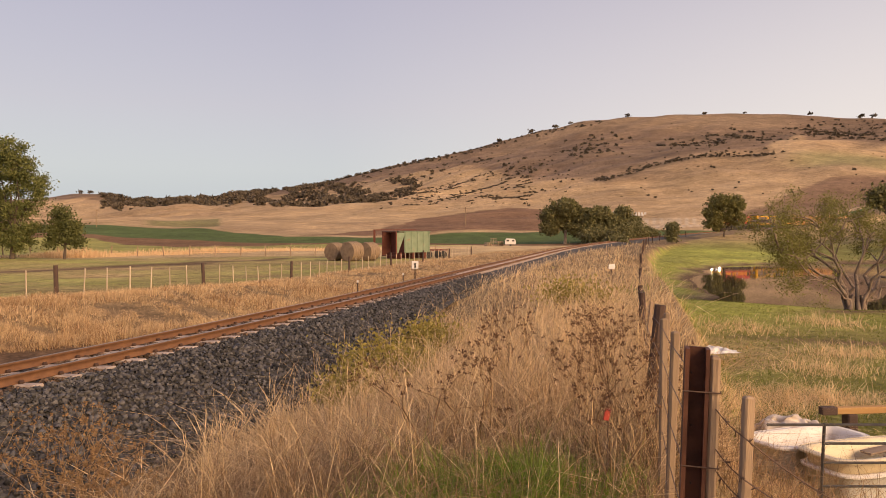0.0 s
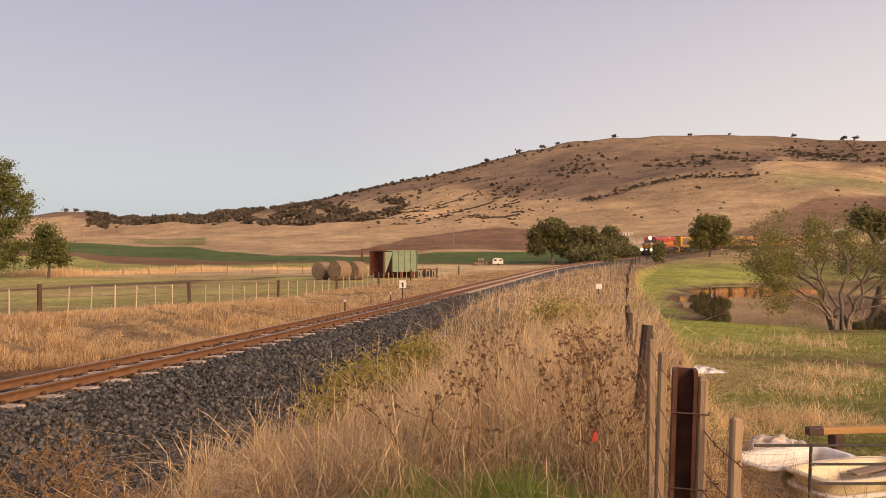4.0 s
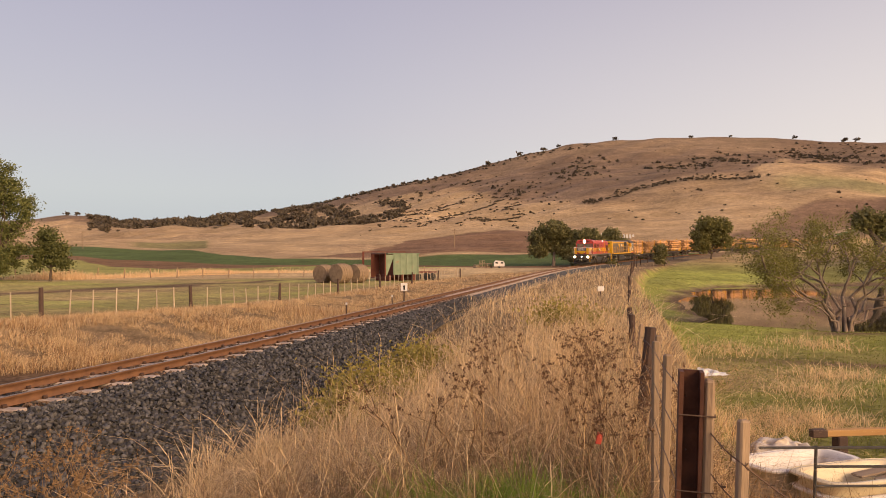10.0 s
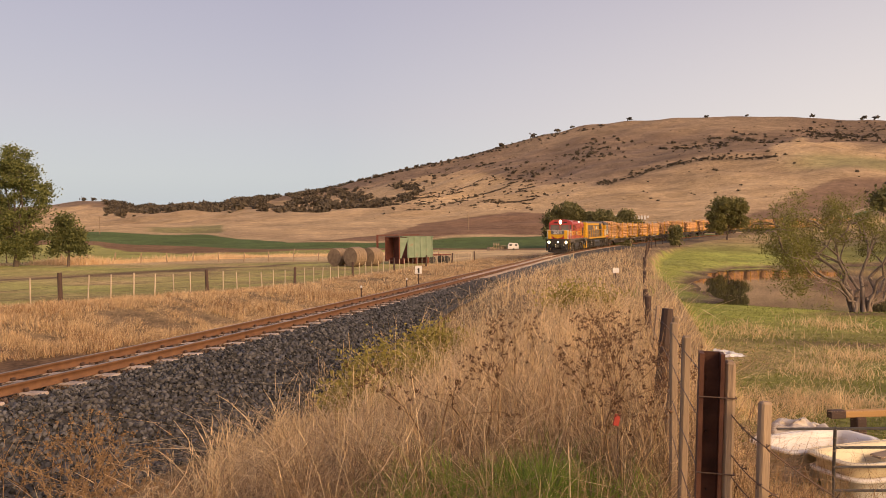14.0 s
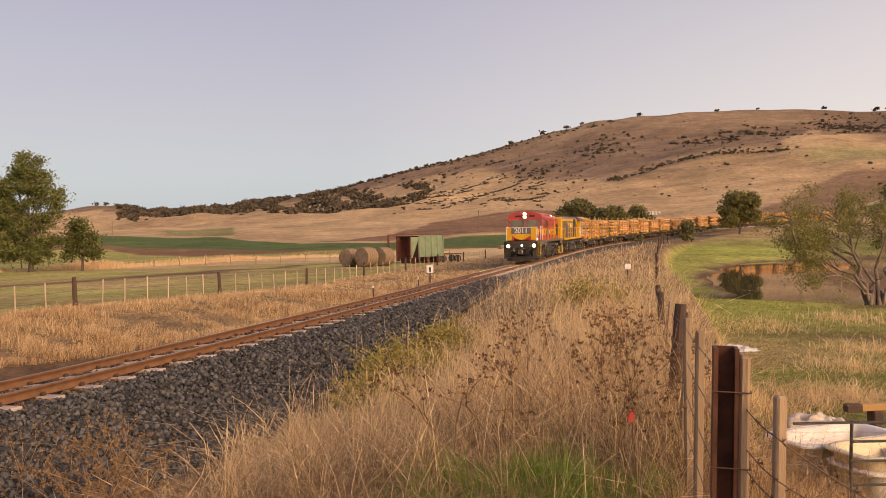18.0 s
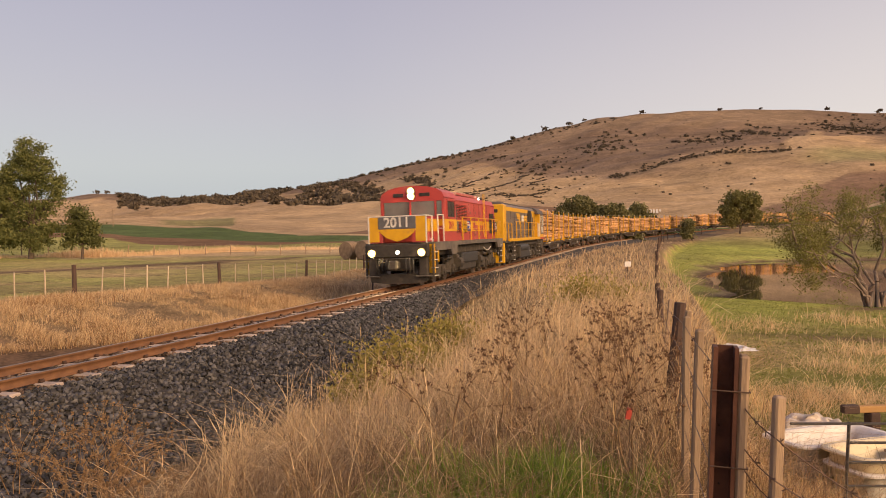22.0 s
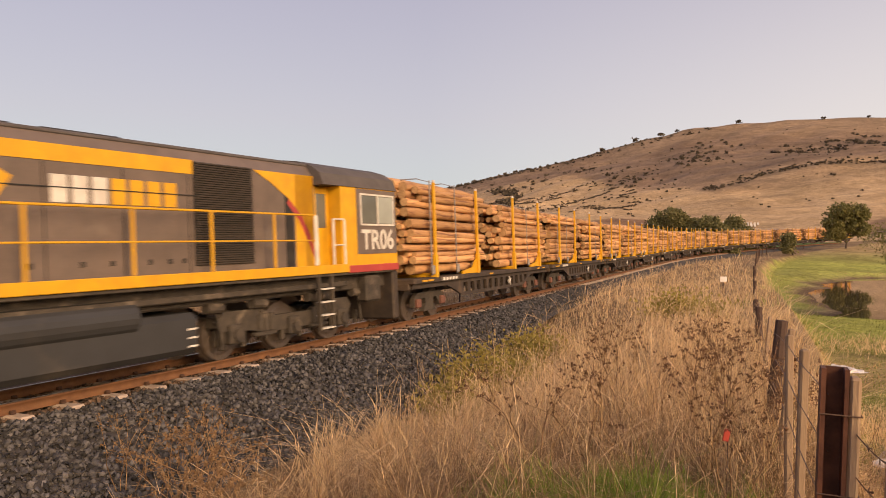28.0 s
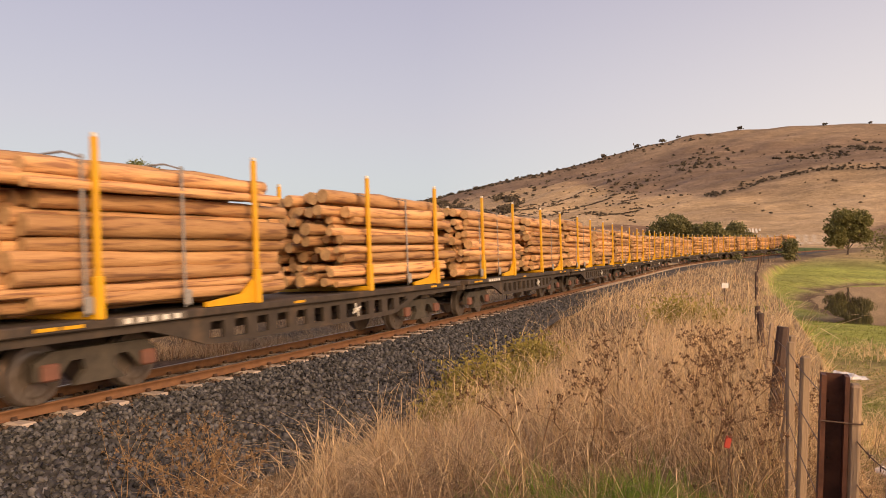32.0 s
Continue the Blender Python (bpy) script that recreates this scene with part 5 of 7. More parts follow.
# ---- across the line: bales, the old hopper body, signs ----
def bale(x, y, r, w, turn, seed):
    rng = np.random.default_rng(seed)
    B = thing("hay_bale", pose(x, y, stand(x, y, 0) + r * 0.96, 0, 0, turn), "weathered round hay bale in the paddock", "hay bale", "round hay bales")
    bm = bmesh.new()
    n, rings = 28, []
    for k, t in enumerate(np.linspace(-0.5, 0.5, 9)):
        rr = r * (1 - 0.08 * (abs(t) * 2) ** 6) * (1 + 0.012 * (-1) ** k)
        rings.append([bm.verts.new((t * w, rr * math.cos(a) * rng.uniform(0.985, 1.015), rr * math.sin(a) * (0.96 if math.sin(a) < 0 else 1))) for a in np.arange(n) * 2 * math.pi / n])
    for p, q in zip(rings, rings[1:]):
        for i in range(n):
            bm.faces.new((p[i], p[(i + 1) % n], q[(i + 1) % n], q[i]))
    for ring in (rings[0], rings[-1]):
        inner = [bm.verts.new(v.co * 1.0) for v in ring]
        for v in inner:
            v.co.y *= 0.55
            v.co.z *= 0.55
            v.co.x *= 1.03
        for i in range(n):
            bm.faces.new((ring[i], ring[(i + 1) % n], inner[(i + 1) % n], inner[i]))
        bm.faces.new(inner)
    bmesh.ops.recalc_face_normals(bm, faces=bm.faces)
    part("straw_roll", bm, surf("bale_straw", (0.33, 0.235, 0.15), (0.17, 0.115, 0.075), 3, 0.95, 0, 0.8, 40, stretch=(9, 1, 1)), B)
    for t in (-0.3, -0.1, 0.1, 0.3):
        b2 = bmesh.new()
        rod(b2, (t * w - 0.015, 0, 0), (t * w + 0.015, 0, 0), r * 1.012, n=28)
        part("net_band", b2, surf("bale_net", (0.27, 0.2, 0.135), (0.18, 0.13, 0.09), 10, 0.9), B)
    return B


for k, (x, y, r, w, t) in enumerate(((-10.7, 74.0, 0.93, 1.3, 58), (-8.75, 72.0, 0.98, 1.4, 52), (-7.35, 74.3, 0.95, 1.4, 56), (-9.75, 76.2, 0.93, 1.3, 58))):
    bale(x, y, r, w, t, 90 + k)


def hopper_body():
    gx, gy = -4.2, 79.0
    H = thing("hopper_body", pose(gx, gy, stand(gx, gy, 0), 0, 0, 40), "derelict green and rust steel hopper body, open at one end", "hopper")
    green = surf("faded_green_steel", (0.145, 0.195, 0.12), (0.22, 0.265, 0.18), 2, 0.6, 0, 0.1, 20, stain=(0.26, 0.12, 0.06), stain_scale=1.0, stain_amount=0.36)
    rust = surf("rust_red_steel", (0.19, 0.06, 0.035), (0.11, 0.035, 0.025), 2, 0.8, 0, 0.2, 20)
    for y in (-1.25, 1.25):
        bm = bmesh.new()
        box(bm, 0.9, y, 1.75, 3.4, 0.05, 2.2, 0.01)
        wall = part("side_wall", bm, green, H)
        for k in range(5):
            b2 = bmesh.new()
            box(b2, -0.7 + 0.8 * k, y + math.copysign(0.06, y), 1.75, 0.09, 0.08, 2.2, 0.01)
            part("rib", b2, green, wall)
    bm = bmesh.new()
    box(bm, 2.6, 0, 1.75, 0.05, 2.5, 2.2, 0.01)
    part("end_wall", bm, green, H)
    bm = bmesh.new()
    box(bm, 0.6, 0, 2.88, 4.2, 2.7, 0.06, 0.01)
    part("roof", bm, green, H)
    bm = bmesh.new()
    box(bm, -1.3, 1.2, 1.6, 1.0, 0.05, 2.5, 0.01)
    box(bm, -0.75, 0, 1.6, 0.05, 2.4, 2.5, 0.01)
    part("inner_wall", bm, rust, H)
    bm = bmesh.new()
    for y in (-1.2, 1.2):
        box(bm, -1.8, y, 1.55, 0.14, 0.1, 2.6, 0.01)
    box(bm, -1.8, 0, 2.82, 0.14, 2.5, 0.12, 0.01)
    box(bm, -1.8, 0, 0.3, 0.14, 2.5, 0.12, 0.01)
    part("open_end_frame", bm, rust, H)
    for x in (-1.2, 0.4, 2.0):
        bm = bmesh.new()
        box(bm, x, 0, 0.32, 0.2, 2.5, 0.64, 0.02)
        part("skid", bm, rust, H)
    bm = bmesh.new()
    prism(bm, ((-1.75, 2.75), (-0.75, 2.75), (-0.75, 2.6), (-1.62, 0.6), (-1.75, 0.6)), -1.3, -1.27, "y")
    part("hopper_flap", bm, green, H)
    P = thing("iron_gallows", pose(-7.3, 79.5, stand(-7.3, 79.5, 0)), "rusty iron post and cross beam beside the hopper", "post")
    bm = bmesh.new()
    box(bm, 0, 0, 1.5, 0.22, 0.22, 3.2, 0.02)
    part("post", bm, rust, P)
    bm = bmesh.new()
    box(bm, 2.2, 0, 3.05, 4.6, 0.08, 0.1, 0.01)
    part("beam", bm, rust, P)
    T = thing("trailer_frame", pose(-1.3, 81.5, stand(-1.3, 81.5, 0), 0, 0, 30), "rusty empty trailer frame beside the hopper", "trailer")
    bm = bmesh.new()
    for y in (-0.6, 0.6):
        box(bm, 0.3, y, 0.9, 3.0, 0.1, 0.12)
    for x in (-1.0, 0.2, 1.5):
        box(bm, x, 0, 0.9, 0.1, 1.2, 0.1)
    part("frame", bm, rust, T)
    for x in (-0.6, 1.2):
        for y in (-0.65, 0.65):
            b2 = bmesh.new()
            rod(b2, (x, y - 0.08, 0.4), (x, y + 0.08, 0.4), 0.4, n=16)
            part("wheel", b2, T_TYRE, T)


T_TYRE = surf("old_rubber", (0.03, 0.028, 0.026), (0.05, 0.045, 0.04), 10, 0.9)
hopper_body()


def track_sign():
    x, y, z, h = line_at(float(np.interp(39.6, LY, LS)), -2.25)
    g = stand(x, y, 0)
    S = thing("track_sign", pose(x, y, g), "small white trackside board with a black mark", "sign")
    bm = bmesh.new()
    box(bm, 0, 0.02, 0.62, 0.07, 0.05, 1.5, 0.01)
    part("post", bm, DARK_POST, S)
    bm = bmesh.new()
    box(bm, 0, -0.02, 1.24, 0.36, 0.02, 0.42, 0.006)
    part("board", bm, surf("white_sign_board", (0.78, 0.74, 0.70), (0.66, 0.6, 0.55), 6, 0.5), S)
    bm = bmesh.new()
    box(bm, 0.01, -0.036, 1.2, 0.09, 0.006, 0.26, 0.002)
    box(bm, -0.03, -0.036, 1.27, 0.06, 0.006, 0.06, 0.002)
    part("mark_bar", bm, T_TYRE, S)
    for yy, off in ((31.6, -2.45), (37.0, -2.1)):
        x, y, z, h = line_at(float(np.interp(yy, LY, LS)), off)
        P = thing("marker_peg", pose(x, y, stand(x, y, 0)), "dark trackside peg with a white cap", "peg", "trackside pegs")
        bm = bmesh.new()
        box(bm, 0, 0, 0.35, 0.06, 0.04, 0.9, 0.008)
        part("peg", bm, DARK_POST, P)
        bm = bmesh.new()
        box(bm, 0, -0.01, 0.82, 0.08, 0.05, 0.1, 0.01)
        part("cap", bm, MATS["white_sign_board"], P)
    x, y = 6.5, 28.5
    P = thing("white_marker", pose(x, y, stand(x, y, 0)), "small white marker plate in the dry grass", "marker")
    bm = bmesh.new()
    box(bm, 0, 0, 0.3, 0.04, 0.03, 0.7)
    part("peg", bm, DARK_POST, P)
    bm = bmesh.new()
    box(bm, 0, -0.03, 0.68, 0.24, 0.03, 0.2, 0.01)
    part("plate", bm, MATS["white_sign_board"], P)


track_sign()


# ---- the far yard and slope ----
def far_things():
    white = surf("white_wrap", (0.75, 0.70, 0.66), (0.6, 0.55, 0.5), 1.0, 0.5)
    bm = bmesh.new()
    prism(bm, ((-0.62, 0), (0.62, 0), (0.62, 1.1), (0.4, 1.5), (-0.4, 1.5), (-0.62, 1.1)), -5.0, 5.0, "y")
    first = thing("wrapped_hay_stack", pose(0, 0, 0), "long white-wrapped hay stack on the slope", "hay stack", "white-wrapped hay stacks")
    part("wrap", bm, white, first)
    for row, (r, n, k0) in enumerate(((508, 11, 12.75), (524, 11, 12.95))):
        for k in range(n):
            az = math.radians(k0 + 0.225 * k)
            x, y = r * math.sin(az), r * math.cos(az)
            m = pose(x, y, stand(x, y, 0.1), 0, 0, -14)
            if row == 0 and k == 0:
                first.matrix_world = m
            else:
                copy_thing(first, m)
    x, y = 13.6, 150
    C = thing("caravan", pose(x, y, stand(x, y, 0)) @ Matrix.Scale(0.7, 4), "small white rounded caravan across the fields", "caravan")
    bm = bmesh.new()
    prism(bm, ((-1.5, 0.5), (1.5, 0.5), (1.5, 1.5), (1.1, 2.1), (-1.0, 2.2), (-1.5, 1.6)), -0.9, 0.9, "y")
    part("body", bm, white, C)
    for sx in (-0.8, 0.75):
        b2 = bmesh.new()
        box(b2, sx, -0.92, 1.55, 0.7, 0.03, 0.45, 0.01)
        part("window", b2, T_TYRE, C)
    b2 = bmesh.new()
    rod(b2, (0, -0.95, 0.32), (0, -0.75, 0.32), 0.32, n=14)
    part("wheel", b2, T_TYRE, C)
    pal = surf("pallet_wood", (0.45, 0.34, 0.23), (0.3, 0.22, 0.15), 4, 0.9, vary=0.2)
    for k, (x, y, n) in enumerate(((10.2, 150, 6), (11.6, 151, 4), (9.0, 149, 3))):
        P = thing("pallet_stack", pose(x, y, stand(x, y, 0), 0, 0, 20 * k), "stack of grey timber pallets in the yard", "pallets", "pallet stacks")
        for j in range(n):
            b2 = bmesh.new()
            box(b2, 0, 0, 0.14 + 0.27 * j, 1.2, 1.0, 0.05)
            for o in (-0.5, 0, 0.5):
                box(b2, o, 0, 0.04 + 0.27 * j, 0.1, 1.0, 0.13)
            part("pallet", b2, pal, P)
    for x, y, h in ((-170, 365, 9), (10, 330, 8.5)):
        U = thing("power_pole", pose(x, y, stand(x, y, 0.3)), "pale timber power pole across the fields", "power pole", "power poles")
        bm = bmesh.new()
        rod(bm, (0, 0, 0), (0, 0, h), 0.22, 0.15, n=8)
        part("pole", bm, POST, U)
        bm = bmesh.new()
        box(bm, 0, 0, h - 0.6, 2.2, 0.12, 0.14)
        part("crossarm", bm, POST, U)


far_things()


# ---- over the fence: the old baths and scrap ----
def bathtub(m, material, label, name="bathtub"):
    B = thing(name, m, label, "bathtub", "old bathtubs over the fence")
    bm = bmesh.new()
    n = 36
    def loop(a, b, z, p=5.0):
        out = []
        for k in range(n):
            t = 2 * math.pi * k / n
            c, s = math.cos(t), math.sin(t)
            out.append(bm.verts.new((a * math.copysign(abs(c) ** (2 / p), c), b * math.copysign(abs(s) ** (2 / p), s), z)))
        return out
    loops = [loop(0.70, 0.27, 0.0), loop(0.76, 0.31, 0.1), loop(0.80, 0.35, 0.40), loop(0.86, 0.40, 0.42), loop(0.865, 0.405, 0.45), loop(0.79, 0.34, 0.455), loop(0.76, 0.31, 0.40), loop(0.66, 0.24, 0.08), loop(0.5, 0.16, 0.06)]
    for p, q in zip(loops, loops[1:]):
        for k in range(n):
            f = bm.faces.new((p[k], p[(k + 1) % n], q[(k + 1) % n], q[k]))
            f.smooth = True
    bm.faces.new(loops[0][::-1])
    bm.faces.new(loops[-1])
    bmesh.ops.recalc_face_normals(bm, faces=bm.faces)
    tub = part("tub", bm, material, B)
    bm = bmesh.new()
    for k in range(n):
        t0, t1 = 2 * math.pi * k / n, 2 * math.pi * (k + 1) / n
        f = lambda t: (0.87 * math.copysign(abs(math.cos(t)) ** 0.4, math.cos(t)), 0.41 * math.copysign(abs(math.sin(t)) ** 0.4, math.sin(t)), 0.435)
        rod(bm, f(t0), f(t1), 0.022, n=6)
    part("rim", bm, material, B)
    return B


def scrap():
    cream = surf("cream_enamel", (0.72, 0.62, 0.42), (0.62, 0.50, 0.32), 3, 0.3, 0, 0, stain=(0.4, 0.3, 0.2), stain_scale=2.5, stain_amount=0.34)
    chalk = surf("chalky_white_enamel", (0.74, 0.69, 0.64), (0.6, 0.54, 0.48), 3, 0.4, 0, 0, stain=(0.42, 0.34, 0.27), stain_scale=3, stain_amount=0.4)
    gal = surf("dull_steel_pipe", (0.06, 0.055, 0.055), (0.11, 0.10, 0.09), 12, 0.6, 0.5)
    g = stand(5.2, 9.2, 0)
    for cx, cy, up, turn, mt, lb in ((5.36, 9.2, 0.13, 20, cream, "cream enamel bathtub nested on another tub"), (5.38, 9.18, -0.04, 20, chalk, "chalky white bathtub beneath a cream tub"), (4.92, 9.95, 0.08, 24, chalk, "chalky white bathtub lying in dry grass")):
        bathtub(pose(cx, cy, g + 0.03 + up, 0, 1, turn), mt, lb)
    G = thing("pipe_gate", pose(3.72, 6.75, stand(3.72, 6.75, 0)) @ pose(0, 0, 0, 4, 0, -2), "dark steel pipe gate leaning at the tubs", "gate")
    for z in (0.5, 0.76, 0.98, 1.16, 1.33):
        bm = bmesh.new()
        rod(bm, (-0.75 if z > 1.3 else -0.24, 0, z), (1.6, 0, z + 0.02), 0.013, n=6)
        part("bar", bm, gal, G)
    for q in (-0.24, 0.72, 1.6):
        bm = bmesh.new()
        rod(bm, (q, 0, 0), (q, 0, 1.35), 0.014, n=6)
        part("upright", bm, gal, G)
    plank = surf("orange_timber", (0.46, 0.27, 0.10), (0.34, 0.18, 0.07), 3, 0.8, 0, 0.2, 30, stretch=(0.3, 3, 3))
    for k, (px, py, pz, tz, ln) in enumerate(((7.25, 11.4, 0.4, 2, 2.4),)):
        P = thing("timber_beam", pose(px, py, stand(px, py, 0) + pz, 0, -1, tz), "orange-brown sawn timber beam on scrap", "timber")
        bm = bmesh.new()
        box(bm, 0, 0, 0, ln, 0.12, 0.1, 0.008)
        part("beam", bm, plank, P)
        bm = bmesh.new()
        box(bm, -ln / 2 - 0.1, 0, 0, 0.24, 0.13, 0.12, 0.01)
        part("dark_end", bm, DARK_POST, P)
        for bx in (-0.95, 0.8):
            bm = bmesh.new()
            box(bm, bx, 0.02, -pz / 2 - 0.05, 0.16, 0.2, pz, 0.02)
            part("bearer", bm, DARK_POST, P)
    board = surf("grey_boards", (0.34, 0.25, 0.18), (0.22, 0.16, 0.11), 3, 0.9, 0, 0.3, 30, stretch=(0.3, 3, 3), vary=0.2)
    for k in range(5):
        px, py = 6.3 + 0.12 * k, 9.9 - 0.2 * k
        P = thing("weathered_board", pose(px, py, stand(px, py, 0) + 0.50 - 0.0 * k, 0, -4, 16 + 3 * k), "weathered grey board lying across scrap", "timber", "weathered boards")
        bm = bmesh.new()
        box(bm, 0, 0, 0, 2.2, 0.16, 0.03, 0.004)
        part("plank", bm, board, P)
        bm = bmesh.new()
        box(bm, 0.2, 0, -0.26, 0.1, 0.1, 0.5, 0.01)
        part("prop", bm, board, P)
    clear = surf("cloudy_plastic_sheet", (0.62, 0.54, 0.47), (0.42, 0.34, 0.27), 4, 0.35, 0, 0.4, 20)
    sheet_m = surf("white_plastic_sheet", (0.78, 0.75, 0.74), (0.58, 0.55, 0.53), 5, 0.4, 0, 0.4, 18)
    for nm, px, py, sx, sy, hh, mt, lb, sd in (("plastic_sheet", 5.2, 11.0, 1.2, 0.8, 0.42, clear, "crumpled cloudy plastic sheet over scrap", 3), ("feed_bag", 6.5, 18.0, 1.2, 0.9, 0.05, sheet_m, "white plastic sheet lying on the paddock grass", 4)):
        rng = np.random.default_rng(sd)
        wv = fields(sd + 30, 9, 0.3)
        nx, ny = 34, 26
        gx, gy = np.meshgrid(np.linspace(-sx / 2, sx / 2, nx), np.linspace(-sy / 2, sy / 2, ny))
        rad = np.clip(1 - np.maximum(np.abs(gx) / sx, np.abs(gy) / sy) * 2, 0, 1)
        gz = hh * smoothstep(0, 0.5, rad) + 0.05 * wv(gx, gy) * (0.3 + rad)
        gx, gy = gx + 0.04 * wv(gy * 2, gx), gy + 0.04 * wv(gx + 3, gy * 2)
        v = np.stack([gx, gy, np.maximum(gz, 0.0) + 0.02], -1).reshape(-1, 3)
        i = np.arange(ny - 1)[:, None] * nx + np.arange(nx - 1)[None]
        S = thing(nm, pose(px, py, stand(px, py, 0), 0, 0, rng.uniform(-10, 10)), lb, "plastic sheet")
        raw("sheet", v, np.stack([i, i + 1, i + nx + 1, i + nx], -1).reshape(-1, 4), mt, S, smooth=True)
    R = thing("red_tag", pose(1.22, 5.35, stand(1.22, 5.35, 0), 0, 0, 10), "small red plastic tag caught in grass", "tag")
    bm = bmesh.new()
    box(bm, 0, 0, 0.53, 0.045, 0.012, 0.085, 0.004, pose(0, 0, 0, 0, 14, 0))
    part("tag", bm, surf("red_plastic", (0.4, 0.05, 0.03), (0.3, 0.04, 0.03), 8, 0.4), R)
    bm = bmesh.new()
    rod(bm, (0, 0, 0), (0.01, 0, 0.52), 0.004, n=5)
    part("wire_stem", bm, WIRE, R)


scrap()

# ---- the train ----
T_RED = surf("faded_red_paint", (0.43, 0.062, 0.05), (0.34, 0.05, 0.045), 2.2, 0.45, 0, 0.05, 40, stain=(0.46, 0.16, 0.13), stain_scale=0.8, stain_amount=0.42)
T_YEL = surf("yellow_paint", (0.69, 0.375, 0.012), (0.56, 0.29, 0.015), 3.0, 0.42, 0, 0.05, 50, stain=(0.36, 0.2, 0.05), stain_scale=1.7, stain_amount=0.33)
T_GREY = surf("brown_grey_paint", (0.175, 0.132, 0.108), (0.12, 0.092, 0.076), 2.5, 0.5, 0, 0.05, 40, stain=(0.2, 0.16, 0.13), stain_scale=1.1, stain_amount=0.36)
T_SILL = surf("dirty_grey_sill", (0.12, 0.103, 0.09), (0.075, 0.062, 0.053), 4, 0.7, 0, 0.15, 50, stain=(0.15, 0.125, 0.1), stain_scale=2.0)
T_DARK = surf("grimy_running_gear", (0.036, 0.03, 0.025), (0.09, 0.072, 0.054), 5, 0.75, 0.1, 0.5, 60, stain=(0.17, 0.135, 0.1), stain_scale=3.0, stain_amount=0.4)
T_ROOF = surf("sooty_roof", (0.07, 0.06, 0.058), (0.11, 0.095, 0.09), 3, 0.8, 0, 0.1)
T_BLACK = surf("black_louvre", (0.018, 0.016, 0.015), (0.04, 0.035, 0.03), 6, 0.6)
T_GLASS = surf("cab_glass", (0.02, 0.022, 0.025), (0.03, 0.032, 0.035), 2, 0.08, 0, 0, spec=0.8)
# glass colour lightened to stand for the reflections in the panes
T_SCREEN = surf("reflection_toned_glass", (0.10, 0.105, 0.092), (0.16, 0.165, 0.145), 1.5, 0.12, 0, 0, spec=0.9)
# pale base colour painted in for the sky mirrored by this pane
T_SKY_PANE = surf("sky_reflection_pane", (0.40, 0.42, 0.38), (0.28, 0.3, 0.27), 1.2, 0.15, 0, 0, spec=0.8)
T_TANK = surf("blue_grey_tank", (0.046, 0.046, 0.048), (0.034, 0.033, 0.033), 2.0, 0.5, 0, 0.05, 40, stain=(0.075, 0.066, 0.057), stain_scale=1.2, stain_amount=0.4)
T_GRILLE = surf("dusty_grille", (0.075, 0.06, 0.05), (0.05, 0.042, 0.036), 6, 0.7)
T_PILOT = surf("sooty_pilot_steel", (0.022, 0.019, 0.017), (0.06, 0.048, 0.037), 4, 0.8, 0, 0.4, 30, stain=(0.1, 0.077, 0.055), stain_scale=2.2, stain_amount=0.42)
T_WORN = surf("sun_bleached_red", (0.42, 0.13, 0.1), (0.34, 0.075, 0.06), 2.0, 0.6, 0, 0.1, 30, stain=(0.55, 0.36, 0.28), stain_scale=1.3, stain_amount=0.45)
T_WHITE = surf("worn_white_paint", (0.72, 0.68, 0.62), (0.5, 0.46, 0.4), 5, 0.5)
T_STEEL = surf("worn_wheel_steel", (0.32, 0.27, 0.23), (0.2, 0.15, 0.12), 8, 0.38, 0.8)
T_BLUE = surf("blue_paint", (0.03, 0.07, 0.32), (0.03, 0.05, 0.22), 4, 0.5)
T_PLATE = surf("grey_number_plate", (0.13, 0.125, 0.13), (0.10, 0.095, 0.10), 6, 0.5)
T_RUSTY = surf("rusty_red_axlebox", (0.2, 0.085, 0.058), (0.12, 0.055, 0.04), 6, 0.7)
T_DECK = surf("dark_wagon_steel", (0.04, 0.031, 0.026), (0.075, 0.056, 0.043), 4, 0.7, 0.15, 0.2, stain=(0.11, 0.075, 0.05), stain_scale=1.6, stain_amount=0.45)
T_STRAP = surf("grey_webbing", (0.30, 0.28, 0.27), (0.2, 0.18, 0.17), 20, 0.8)
LAMP_ON = surf("headlamp_glow", (1, 0.9, 0.7), emit=(1.0, 0.76, 0.38), emit_power=1500.0)
LAMP_RING = surf("lamp_reflector_glow", (1, 0.8, 0.4), emit=(1.0, 0.62, 0.18), emit_power=3.0)
LAMP_DIM = surf("marker_glow", (1, 0.95, 0.85), emit=(1.0, 0.93, 0.78), emit_power=6.0)
LAMP_OFF = surf("lamp_lens", (0.5, 0.5, 0.5), (0.4, 0.4, 0.4), 5, 0.1)


def lettering(name, text, size, m, material, parent, label=""):
    """Letters 6 mm thick, centred on m, in the plane of its x and y."""
    cu = bpy.data.curves.new(name, "FONT")
    cu.body, cu.size, cu.align_x, cu.align_y, cu.extrude, cu.offset = text, size, "CENTER", "CENTER", 0.003, size * 0.022
    tmp = new("letters_source", cu)
    bpy.context.view_layer.update()
    me = bpy.data.meshes.new_from_object(tmp)
    bpy.data.objects.remove(tmp)
    me.transform(m)
    me.materials.clear()
    me.materials.append(material)
    ob = new(name, me)
    ob.parent = parent
    if label:
        ob["label"] = label
    return ob


SIDE = pose(0, 0, 0, 90, 0, 90)  # letters that face the +x side


